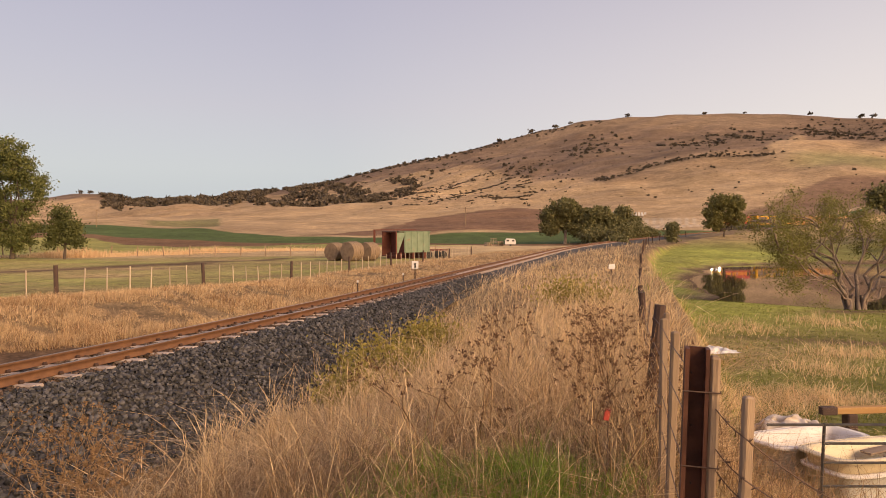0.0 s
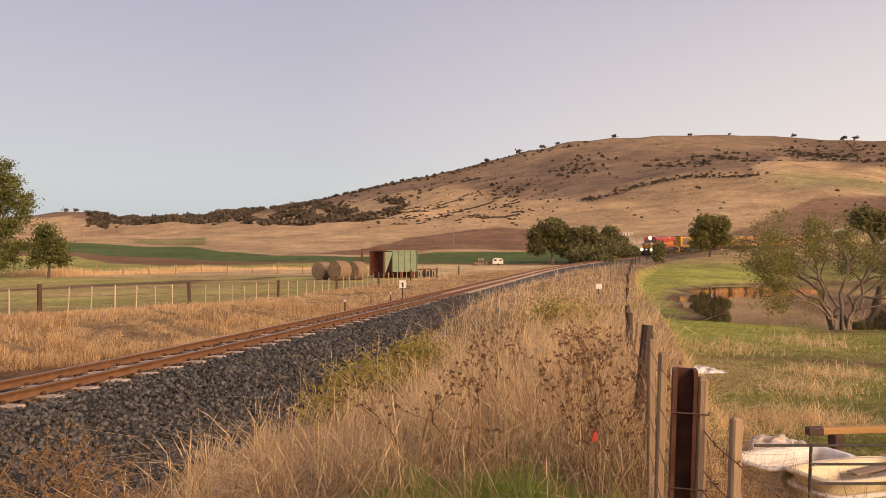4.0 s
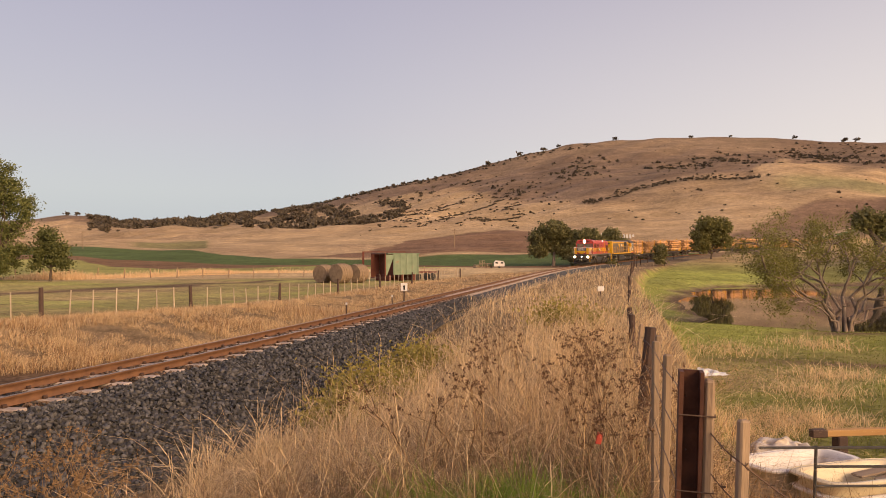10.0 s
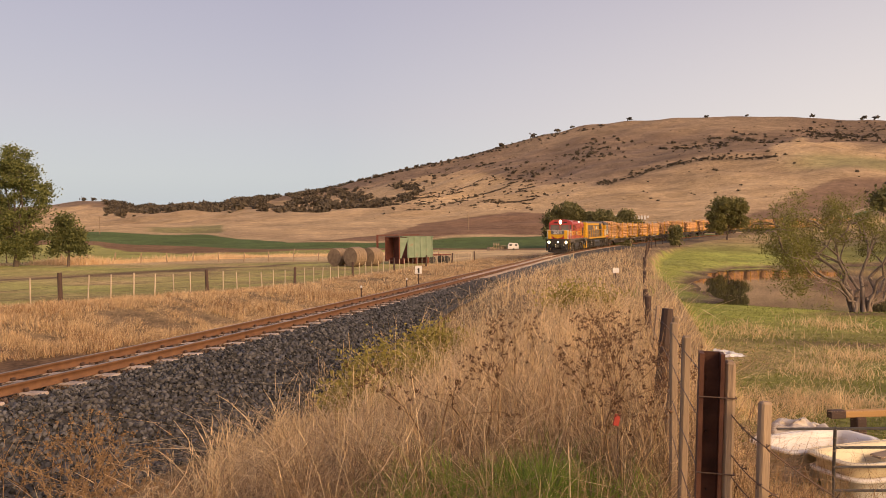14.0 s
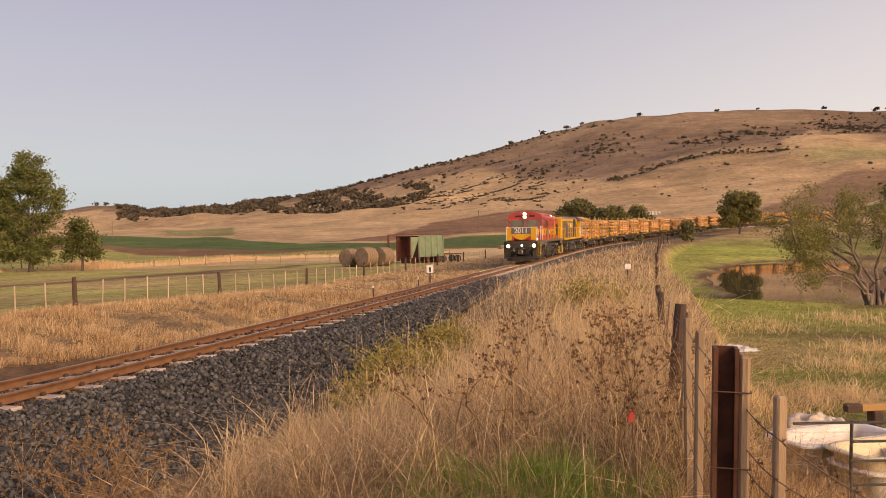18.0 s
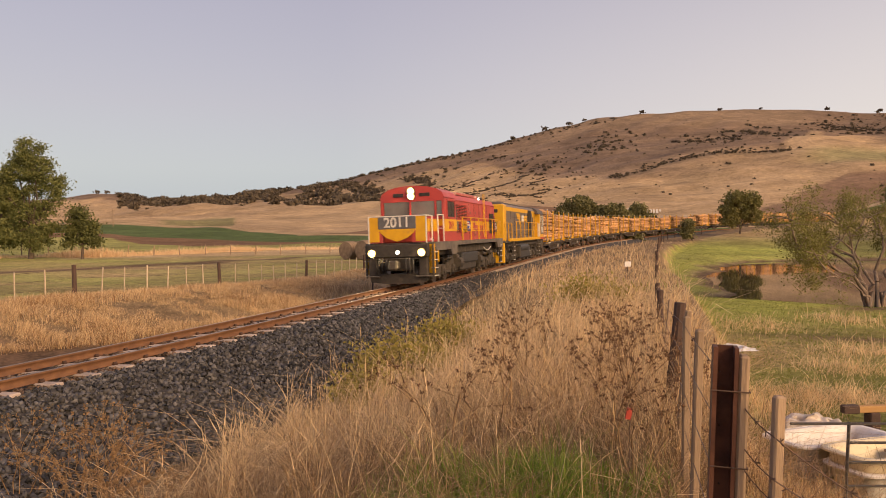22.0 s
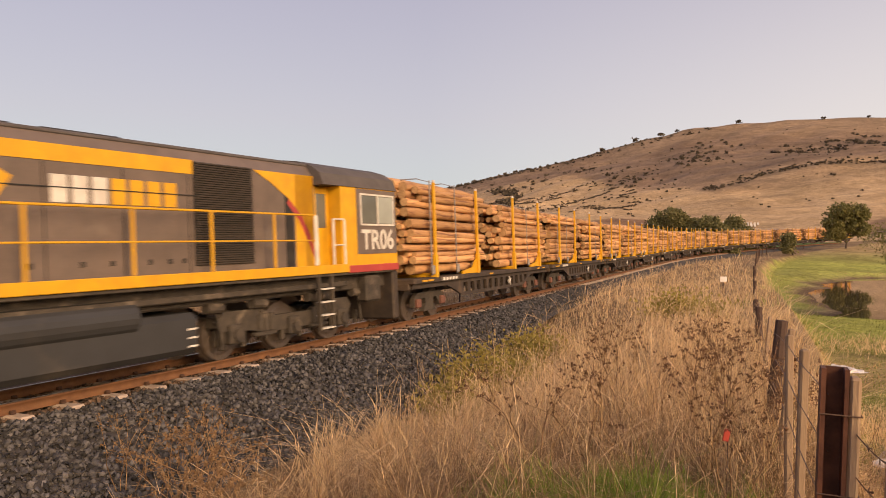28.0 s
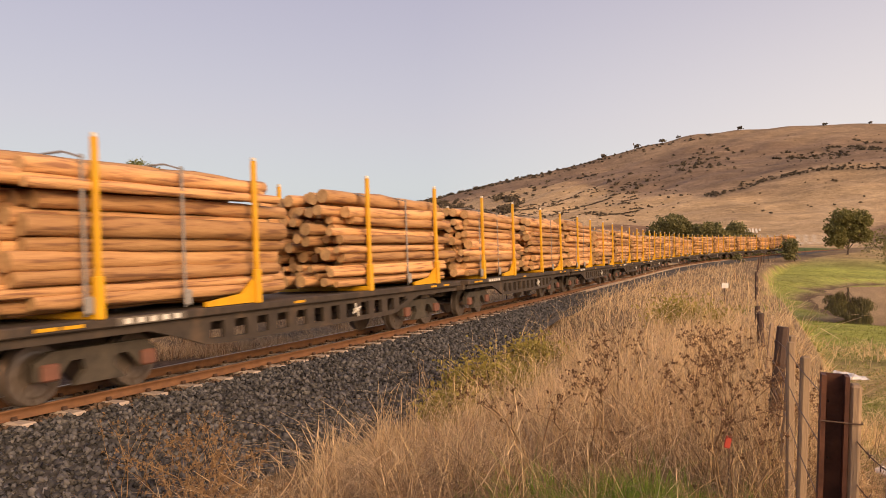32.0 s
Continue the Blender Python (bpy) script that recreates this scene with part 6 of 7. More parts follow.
def wheelset(r, parent, y):
    bm = bmesh.new()
    for sx in (-1, 1):
        rod(bm, (sx * 0.50, 0, 0), (sx * 0.625, 0, 0), r, n=28)
        rod(bm, (sx * 0.47, 0, 0), (sx * 0.50, 0, 0), r + 0.028, n=28)
        rod(bm, (sx * 0.625, 0, 0), (sx * 0.632, 0, 0), r * 0.8, r * 0.72, n=28)
        for k in range(4):
            a = k * math.pi / 2
            rod(bm, (sx * 0.628, r * 0.5 * math.cos(a), r * 0.5 * math.sin(a)), (sx * 0.645, r * 0.5 * math.cos(a), r * 0.5 * math.sin(a)), 0.06, n=8)
    rod(bm, (-0.8, 0, 0), (0.8, 0, 0), 0.075, n=10)
    ob = part("wheelset", bm, T_STEEL, parent)
    ob.location = (0, y, r)
    return ob


def loco_bogie(parent, y, name="bogie"):
    """A three-axle bogie: cast side frames with pedestals, axle boxes, springs, brake gear, motors behind."""
    bm = bmesh.new()
    for sx in (-1, 1):
        x = sx * 0.92
        prism(bm, ((-2.05, 0.72), (-1.9, 0.9), (-0.9, 0.88), (-0.6, 0.72), (0.6, 0.72), (0.9, 0.88), (1.9, 0.9), (2.05, 0.72), (1.95, 0.55), (1.2, 0.5), (0.9, 0.42), (-0.9, 0.42), (-1.2, 0.5), (-1.95, 0.55)), x - 0.06, x + 0.06)
        for ay in (-1.65, 0, 1.65):
            box(bm, x + sx * 0.05, ay, 0.48, 0.2, 0.34, 0.36, 0.03)
            rod(bm, (x + sx * 0.12, ay, 0.47), (x + sx * 0.2, ay, 0.47), 0.12, n=12)
            for o in (-0.27, 0.27):
                box(bm, x, ay + o, 0.42, 0.1, 0.1, 0.42, 0.02)
        for sy in (-0.82, 0.82):
            for o in (-0.16, 0.0, 0.16):
                rod(bm, (x + sx * 0.07, sy + o, 0.46), (x + sx * 0.07, sy + o, 0.78), 0.065, n=8)
            box(bm, x + sx * 0.03, sy, 0.40, 0.16, 0.6, 0.08, 0.02)
        for sy in (-1.05, 0.6, 1.05, 2.2, -2.2):
            rod(bm, (x + sx * 0.1, sy - 0.18, 1.0), (x + sx * 0.1, sy + 0.2, 0.98), 0.1, n=10)
            rod(bm, (x + sx * 0.08, sy + 0.1, 0.95), (x + sx * 0.06, sy + 0.25, 0.3), 0.03, n=6)
            box(bm, x - sx * 0.12, sy + 0.26, 0.42, 0.1, 0.07, 0.3, 0.01)
    for o in (-1.95, 1.95):
        box(bm, 0, o, 0.7, 1.8, 0.14, 0.2, 0.02)
    for o in (-1.2, 0.45, 1.2):
        box(bm, 0, o, 0.52, 1.0, 0.6, 0.5, 0.06)
    ob = part(name, bm, T_DARK, parent)
    ob.location = (0, y, 0)
    for ay in (-1.65, 0, 1.65):
        WHEELS.append((wheelset(0.475, ob, ay), 0.475, ay))
    return ob


WHEELS = []


def railing(parent, posts, x, z0, z1, ends=None, material=T_YEL, mid=True, name="handrail"):
    """A handrail along the walkway: posts at the given y, a top rail and a middle rail."""
    ob = None
    bm = bmesh.new()
    y0, y1 = (posts[0], posts[-1]) if ends is None else ends
    rod(bm, (x, y0, z1), (x, y1, z1), 0.02, n=6)
    ob = part(name, bm, material, parent)
    if mid:
        bm = bmesh.new()
        rod(bm, (x, y0, (z0 + z1) / 2), (x, y1, (z0 + z1) / 2), 0.016, n=6)
        part("middle_rail", bm, material, parent)
    for y in posts:
        b2 = bmesh.new()
        box(b2, x, y, (z0 + z1) / 2, 0.05, 0.05, z1 - z0, 0.01)
        part("handrail_post", b2, material, parent)
    return ob


def louvre(parent, x, y0, y1, z0, z1, slats, material=T_BLACK, back=T_BLACK, name="louvre"):
    sx = 1 if x > 0 else -1
    bm = bmesh.new()
    box(bm, x + sx * 0.006, (y0 + y1) / 2, (z0 + z1) / 2, 0.012, y1 - y0, z1 - z0)
    g = part(name, bm, back, parent)
    for k in range(slats):
        z = z0 + (k + 0.5) * (z1 - z0) / slats
        b2 = bmesh.new()
        box(b2, x + sx * 0.025, (y0 + y1) / 2, z, 0.03, (y1 - y0) * 0.96, (z1 - z0) / slats * 0.45, m=pose(0, 0, 0, 0, sx * 25, 0))
        part("slat", b2, material, g)
    return g


def lamp(parent, x, y, z, r, lens, face=-1, name="headlight"):
    bm = bmesh.new()
    rod(bm, (x, y - face * 0.10, z), (x, y + face * 0.02, z), r * 1.22, n=16)
    hs = part(name, bm, T_BLACK, parent)
    b2 = bmesh.new()
    core = 0.62 if lens is LAMP_ON else 1.0
    rod(b2, (x, y + face * 0.015, z), (x, y + face * 0.04, z), r * core, r * core * 0.8, n=16)
    part("lens", b2, lens, hs)
    # the reflector ring emits too, in place of the warm bloom round the core
    if lens is LAMP_ON:
        b2 = bmesh.new()
        rod(b2, (x, y + face * 0.012, z), (x, y + face * 0.028, z), r * 1.06, n=20)
        part("reflector", b2, LAMP_RING, hs)
    return hs


def bar_marks(parent, spans, y_of, x, z0, z1, material, name="lettering_bar"):
    for a, b, lo, hi in spans:
        bm = bmesh.new()
        box(bm, x, y_of(a, b)[0], (z0 + (lo + hi) / 2 * (z1 - z0)), 0.01, y_of(a, b)[1], (hi - lo) * (z1 - z0), 0.003)
        part(name, bm, material, parent)


def steps(parent, x, y, z0, z1, n=4, material=T_DARK):
    bm = bmesh.new()
    for o in (-0.22, 0.22):
        box(bm, x, y + o, (z0 + z1) / 2, 0.08, 0.05, z1 - z0, 0.01)
    st = part("cab_steps", bm, material, parent)
    for k in range(n):
        b2 = bmesh.new()
        box(b2, x, y, z0 + 0.05 + k * (z1 - z0 - 0.05) / n, 0.16, 0.42, 0.03, 0.005)
        part("step", b2, T_WHITE, st)
    return st


def arched(hw, z0, z1, crown, n=7):
    """A cab or hood section, flat-sided with an arched top, as (x, z)."""
    out = [(-hw, z0), (-hw, z1)]
    for k in range(1, n):
        a = math.pi * (1 - k / n)
        out.append((hw * math.cos(a) * 0.985, z1 + (crown - z1) * math.sin(a) ** 0.8))
    return out + [(hw, z1), (hw, z0)]


def build_lead_loco():
    """u runs back from the headlights; the thing's origin lies 6.9 m behind them."""
    L = thing("locomotive", pose(0, 0, 0), "red and yellow diesel locomotive with lit headlights hauling the train", "locomotive")
    o = 6.9

    def slab(name, u0, u1, hw, z0, z1, mat, bevel=0.03, parent=L, x=0, label=""):
        bm = bmesh.new()
        box(bm, x, (u0 + u1) / 2 - o, (z0 + z1) / 2, hw * 2, u1 - u0, z1 - z0, bevel)
        return part(name, bm, mat, parent, label)
    # frame, walkway and running gear
    slab("underframe", 0.25, 13.9, 1.05, 1.12, 1.5, T_DARK, 0.03)
    for sx in (-1, 1):
        bm = bmesh.new()
        prism(bm, ((0.5 - o, 1.34), (0.5 - o, 1.66), (13.9 - o, 1.66), (13.9 - o, 1.20), (12.5 - o, 1.20), (12.3 - o, 1.5), (3.8 - o, 1.5), (3.6 - o, 1.12), (2.9 - o, 1.12), (2.7 - o, 1.34)), sx * 1.28, sx * 1.40)
        part("walkway_sill", bm, T_SILL, L)
    slab("walkway", 0.4, 13.95, 1.38, 1.60, 1.67, T_SILL, 0.01)
    slab("front_beam", 0.0, 0.3, 1.22, 1.12, 1.62, T_PILOT, 0.04)
    slab("drag_box", 0.1, 0.5, 0.5, 0.62, 1.15, T_PILOT, 0.05)
    for sx in (-1, 1):
        slab("corner_bracket", 0.08, 0.35, 0.16, 0.42, 1.14, T_PILOT, 0.03, x=sx * 1.0)
        slab("foot_board", 0.0, 0.3, 0.26, 0.40, 0.44, T_SILL, 0.01, x=sx * 1.0)
        slab("step_side", 0.42, 0.47, 0.12, 0.5, 1.66, T_YEL, 0.01, x=sx * 1.26)
        slab("step_side", 0.92, 0.97, 0.12, 0.9, 1.66, T_YEL, 0.01, x=sx * 1.26)
        for hx in (0.36, 0.5, 0.64):
            bm = bmesh.new()
            ring = [[bm.verts.new((sx * (hx + 0.05 * math.sin(q * 3)) + 0.026 * math.cos(w), -0.03 - 0.1 * math.sin(q * math.pi) - o + 0.026 * math.sin(w), 1.1 - 0.62 * q)) for w in np.arange(6) * 1.047] for q in np.linspace(0, 1, 8)]
            for p, q in zip(ring, ring[1:]):
                for k in range(6):
                    bm.faces.new((p[k], p[(k + 1) % 6], q[(k + 1) % 6], q[k]))
            bmesh.ops.recalc_face_normals(bm, faces=bm.faces)
            part("air_hose", bm, T_BLACK, L)
    slab("rear_beam", 13.75, 14.0, 1.35, 0.9, 1.64, T_SILL, 0.04)
    bm = bmesh.new()
    prism(bm, ((-1.15, 0.5), (1.15, 0.5), (1.1, 0.2), (0.5, 0.13), (-0.5, 0.13), (-1.1, 0.2)), 0.16 - o, 0.26 - o, "y")
    part("snow_plough", bm, T_PILOT, L)
    bm = bmesh.new()
    box(bm, 0, -0.2 - o, 0.85, 0.26, 0.55, 0.3, 0.05)
    box(bm, 0, -0.42 - o, 0.85, 0.34, 0.2, 0.36, 0.06)
    rod(bm, (-0.9, -0.02 - o, 1.08), (0.9, -0.02 - o, 1.08), 0.02, n=6)
    part("coupler", bm, T_DARK, L)
    slab("fuel_tank", 5.4, 8.4, 1.2, 0.66, 1.12, T_TANK, 0.05)
    slab("fuel_tank_base", 5.45, 8.3, 1.14, 0.32, 0.68, T_PILOT, 0.08)
    for u in (4.95, 8.9):
        for sx in (-1.1, 1.1):
            bm = bmesh.new()
            rod(bm, (sx, u - 0.3 - o, 0.72), (sx, u + 0.25 - o, 0.72), 0.22, n=14)
            part("air_tank", bm, T_DARK, L)
    loco_bogie(L, 2.75 - o)
    loco_bogie(L, 11.2 - o)
    for u in (0.55, 13.4):
        for sx in (-1, 1):
            steps(L, sx * 1.33, u - o, 0.35, 1.6)
    # short hood with the number screen before the cab
    slab("short_hood", 0.75, 2.1, 1.05, 1.66, 2.6, T_RED, 0.05)
    slab("hood_band", 0.74, 2.1, 1.056, 2.07, 2.56, T_YEL, 0.01)
    for x, w in ((-0.92, 0.4), (0.92, 0.4)):
        slab("screen_panel", 0.16, 0.2, w / 2, 1.72, 2.66, T_YEL, 0.01, x=x)
    slab("number_board", 0.14, 0.2, 0.75, 2.2, 2.66, T_PLATE, 0.01)
    bm = bmesh.new()
    prism(bm, ((-0.72, 2.2), (0.72, 2.2), (0.66, 2.06), (0.4, 1.86), (0.0, 1.72), (-0.4, 1.86), (-0.66, 2.06)), 0.15 - o, 0.19 - o, "y")
    part("shield", bm, T_YEL, L)
    for x in (-0.95, 0.95):
        slab("screen_panel", 0.17, 0.21, 0.27, 1.68, 2.14, T_RED, 0.01, x=x * 0.9)
    lettering("number", "2011", 0.52, pose(0, 0.13 - o, 2.43, 90, 0, 0), T_WHITE, L, "white running number")
    bm = bmesh.new()
    rod(bm, (-1.13, 0.18 - o, 2.68), (1.13, 0.18 - o, 2.68), 0.022, n=6)
    part("front_handrail", bm, T_WHITE, L)
    for sx in (-1, 1):
        railing(L, (0.18 - o, 0.95 - o), sx * 1.14, 1.65, 2.68, material=T_WHITE, mid=False)
    for sx in (-1, 1):
        railing(L, (1.15 - o, 1.95 - o), sx * 1.32, 1.66, 2.72, material=T_WHITE)
    # cab
    bm = bmesh.new()
    prism(bm, arched(1.33, 1.66, 3.38, 3.92, 9), 2.05 - o, 3.95 - o, "y")
    cab = part("cab", bm, T_RED, L)
    bm = bmesh.new()
    prism(bm, [(a * 1.02, max(b, 3.42) + 0.015) for a, b in arched(1.33, 3.42, 3.42, 3.93, 9)], 2.06 - o, 4.0 - o, "y")
    part("roof", bm, T_RED, cab)
    for sx in (-1, 1):
        slab("cab_band", 2.05, 4.0, 0.006, 2.07, 2.56, T_YEL, 0, cab, x=sx * 1.335)
        for u0, u1 in ((2.55, 3.1), (3.14, 3.65)):
            slab("side_window", u0, u1, 0.012, 2.66, 3.28, T_GLASS, 0.004, cab, x=sx * 1.335)
        bm = bmesh.new()
        for u in (2.5, 3.7):
            box(bm, sx * 1.34, u - o, 2.97, 0.04, 0.05, 0.75)
        for z in (2.61, 3.33):
            box(bm, sx * 1.34, 3.1 - o, z, 0.04, 1.24, 0.05)
        part("window_frame", bm, T_RED, cab)
        lettering("number", "2011", 0.42, pose(sx * 1.347, 3.1 - o, 2.31) @ SIDE if sx > 0 else pose(sx * 1.347, 3.1 - o, 2.31, 90, 0, -90), T_RED, L)
    slab("cab_band", 2.035, 2.05, 1.32, 2.3, 2.56, T_YEL, 0, cab)
    for x, w in ((-0.66, 0.56), (0.42, 0.68), (1.1, 0.34)):
        slab("windscreen", 2.02, 2.05, w, 2.68, 3.3, T_SCREEN, 0.005, cab, x=x * 0.92) if w > 0.5 else slab("windscreen", 2.02, 2.05, 0.17, 2.68, 3.3, T_SCREEN, 0.005, cab, x=x)
    bm = bmesh.new()
    for x in (-1.25, -0.05, 1.0, 1.3):
        box(bm, x, 2.02 - o, 3.0, 0.07, 0.05, 0.72)
    box(bm, 0, 2.02 - o, 3.34, 2.6, 0.05, 0.08)
    box(bm, 0, 2.02 - o, 2.64, 2.6, 0.05, 0.08)
    part("windscreen_frame", bm, T_RED, cab)
    for z in (3.72, 3.52):
        lamp(L, 0.0, 1.98 - o, z, 0.14, LAMP_ON)
    for x in (-0.55, 0.55):
        slab("number_panel", 2.02, 2.06, 0.22, 3.5, 3.64, T_BLACK, 0.01, cab, x=x)
    for sx in (-1, 1):
        lamp(L, sx * 0.98, 0.0 - o, 1.30, 0.14, LAMP_ON, name="ditch_light")
        lamp(L, sx * 1.05, 1.2 - o, 1.78, 0.05, LAMP_DIM, name="marker_light")
    lamp(L, 0.05, 0.0 - o, 1.32, 0.075, LAMP_DIM, name="marker_light")
    # long hood
    bm = bmesh.new()
    prism(bm, ((-1.12, 1.66), (-1.12, 3.4), (-0.98, 3.66), (-0.5, 3.77), (0.5, 3.77), (0.98, 3.66), (1.12, 3.4), (1.12, 1.66)), 3.9 - o, 13.1 - o, "y")
    hood = part("long_hood", bm, T_RED, L)
    for sx in (-1, 1):
        slab("hood_band", 4.0, 13.05, 0.006, 2.07, 2.56, T_YEL, 0, hood, x=sx * 1.123)
        slab("roof_rail", 4.2, 13.0, 0.02, 3.4, 3.44, T_RED, 0.005, hood, x=sx * 1.13)
        slab("equipment_box", 3.9, 4.6, 0.05, 2.5, 3.0, T_SILL, 0.02, hood, x=sx * 1.15)
        slab("equipment_box", 3.98, 4.75, 0.07, 2.12, 2.5, T_GREY, 0.02, hood, x=sx * 1.16)
        for u0, n0 in ((4.68, 9), (5.2, 9), (5.72, 9), (6.22, 9)):
            louvre(hood, sx * 1.13, u0 - o, u0 + 0.42 - o, 2.64, 3.24, n0, T_RED, T_BLACK)
        for u0 in (4.5, 5.1, 5.72, 6.22):
            louvre(hood, sx * 1.131, u0 - o, u0 + 0.42 - o, 2.02, 2.5, 8, T_YEL if u0 > 5.5 else T_RED, T_BLACK)
        louvre(hood, sx * 1.13, 11.65 - o, 12.65 - o, 1.95, 3.0, 14, T_GRILLE, T_BLACK)
        louvre(hood, sx * 1.13, 12.76 - o, 13.0 - o, 1.9, 2.9, 14, T_RED, T_BLACK)
        for u in (7.15, 8.2, 9.3, 10.3, 11.1):
            slab("door_seam", u, u + 0.015, 0.004, 1.72, 3.36, T_BLACK, 0, hood, x=sx * 1.124)
        for u in (4.6, 5.6, 7.4, 8.4, 9.5, 10.5):
            for z in (1.85, 2.9):
                slab("door_latch", u, u + 0.07, 0.012, z, z + 0.09, T_GREY, 0.004, hood, x=sx * 1.13)
        # the operator's name, as plain blocks in its colours
        bar_marks(hood, [(k * 0.45, k * 0.45 + (0.34 if k else 0.42), 0.0, 0.95 if k in (0, 5, 6) else 0.62) for k in range(7)], lambda a, b: (7.95 + (a + b) / 2 - o, b - a), sx * 1.132, 2.13, 2.5, T_RED)
        slab("flag", 6.72, 7.1, 0.006, 2.08, 2.56, T_BLUE, 0, hood, x=sx * 1.129)
        slab("flag_cross", 6.74, 7.08, 0.006, 2.33, 2.52, T_WHITE, 0, hood, x=sx * 1.133)
        slab("flag_cross", 6.74, 7.08, 0.006, 2.40, 2.45, T_RED, 0, hood, x=sx * 1.137)
        slab("emblem", 7.12, 7.42, 0.006, 2.08, 2.56, T_BLUE, 0, hood, x=sx * 1.129)
        slab("emblem_ball", 7.17, 7.37, 0.006, 2.2, 2.4, T_WHITE, 0.004, hood, x=sx * 1.133)
        railing(L, [u - o for u in (4.9, 6.5, 8.1, 9.7, 11.3, 12.6)], sx * 1.36, 1.66, 2.68)
        railing(L, [u - o for u in (13.25, 13.55, 13.85)], sx * 1.3, 1.66, 2.6)
        bm = bmesh.new()
        for u in (10.05, 10.35):
            rod(bm, (sx * 1.18, u - o, 1.75), (sx * 1.18, u - o, 3.95), 0.018, n=6)
        for z in np.arange(1.9, 3.95, 0.28):
            rod(bm, (sx * 1.18, 10.05 - o, z), (sx * 1.18, 10.35 - o, z), 0.012, n=6)
        part("roof_ladder", bm, T_YEL, hood)
    slab("roof_hatch", 5.6, 10.0, 0.9, 3.7, 3.84, T_WORN, 0.03, hood)
    slab("roof_fan", 11.0, 12.8, 0.7, 3.75, 3.86, T_ROOF, 0.04, hood)
    slab("exhaust", 8.0, 8.4, 0.2, 3.81, 3.95, T_BLACK, 0.03, hood)
    slab("exhaust", 6.1, 6.4, 0.15, 3.81, 3.92, T_BLACK, 0.03, hood)
    bm = bmesh.new()
    rod(bm, (1.0, 9.75 - o, 3.64), (1.0, 9.75 - o, 3.74), 0.045, n=10)
    part("work_lamp", bm, LAMP_DIM, L)
    bm = bmesh.new()
    for k in range(10):
        a, b = k / 10, (k + 1) / 10
        z = lambda q: 1.28 - 0.16 * math.sin(q * math.pi)
        rod(bm, (1.38, 9.0 + 1.6 * a - o, z(a)), (1.38, 9.0 + 1.6 * b - o, z(b)), 0.02, n=6)
    part("hose", bm, T_WHITE, L)
    return L


def build_second_loco():
    """u runs forward from its rear cab end; the origin lies 8.2 m before that end."""
    L = thing("locomotive", pose(0, 0, 0), "grey and yellow diesel locomotive coupled behind the leader", "locomotive")
    o = 8.2

    def slab(name, u0, u1, hw, z0, z1, mat, bevel=0.03, parent=L, x=0, label=""):
        bm = bmesh.new()
        box(bm, x, o - (u0 + u1) / 2, (z0 + z1) / 2, hw * 2, u1 - u0, z1 - z0, bevel)
        return part(name, bm, mat, parent, label)
    slab("underframe", 0.2, 16.3, 1.05, 1.05, 1.46, T_DARK, 0.03)
    slab("walkway", 0.3, 16.3, 1.34, 1.40, 1.48, T_DARK, 0.01)
    for sx in (-1, 1):
        slab("sill_stripe", 2.1, 15.0, 0.03, 1.46, 1.64, T_YEL, 0.01, x=sx * 1.35)
        slab("sill_stripe", 0.0, 2.1, 0.02, 1.44, 1.60, T_RED, 0.01, x=sx * 1.345)
        slab("underframe_pipe", 2.0, 15.0, 0.05, 1.16, 1.26, T_DARK, 0.02, x=sx * 1.2)
    loco_bogie(L, o - 3.6)
    loco_bogie(L, o - 12.9)
    slab("fuel_tank", 6.3, 10.9, 1.25, 0.3, 0.98, T_TANK, 0.1)
    for sx in (-1, 1):
        bm = bmesh.new()
        rod(bm, (sx * 1.08, o - 7.6, 1.0), (sx * 1.08, o - 10.8, 1.0), 0.27, n=20)
        part("air_tank", bm, T_TANK, L)
        slab("battery_box", 10.5, 11.0, 0.2, 0.4, 1.1, T_DARK, 0.04, x=sx * 1.1)
        slab("sand_box", 0.75, 1.35, 0.16, 0.75, 1.35, T_DARK, 0.05, x=sx * 1.15)
        for k in range(3):
            slab("tread_mark", 6.4, 6.6, 0.006, 0.42 + 0.14 * k, 0.45 + 0.14 * k, T_WHITE, 0, x=sx * 1.256)
    for y, f in ((0.05, 1), (16.25, -1)):
        slab("end_plate", y - 0.12, y + 0.12, 1.28, 0.25, 1.42, T_DECK if f > 0 else T_YEL, 0.04)
        bm = bmesh.new()
        box(bm, 0, o - y + f * 0.3, 0.85, 0.26, 0.5, 0.3, 0.05)
        part("coupler", bm, T_DARK, L)
    for sx in (-1, 1):
        steps(L, sx * 1.34, o - 2.95, 0.3, 1.42)
        steps(L, sx * 1.34, o - 13.6, 0.3, 1.42)
        lamp(L, sx * 1.0, o - 16.42, 0.85, 0.12, LAMP_OFF, name="ditch_light")
    # rear cab with a sloped dark roof
    bm = bmesh.new()
    prism(bm, arched(1.33, 1.48, 3.3, 3.86, 9), o - 2.3, o - 0.02, "y")
    cab = part("cab", bm, T_YEL, L)
    bm = bmesh.new()
    prism(bm, [(a * 1.015, max(b, 3.28) + 0.02) for a, b in arched(1.33, 3.3, 3.3, 3.9, 9)], o - 2.9, o + 0.02, "y")
    part("roof", bm, T_ROOF, cab)
    bm = bmesh.new()
    prism(bm, arched(1.0, 1.48, 3.28, 3.84, 9), o - 2.9, o - 2.3, "y")
    part("door_recess", bm, T_YEL, cab)
    slab("end_panel", -0.01, 0.02, 1.3, 1.6, 3.36, T_GREY, 0.005, cab)
    for x in (-0.62, 0.62):
        slab("end_window", -0.03, 0.01, 0.5, 2.65, 3.22, T_GLASS, 0.005, cab, x=x)
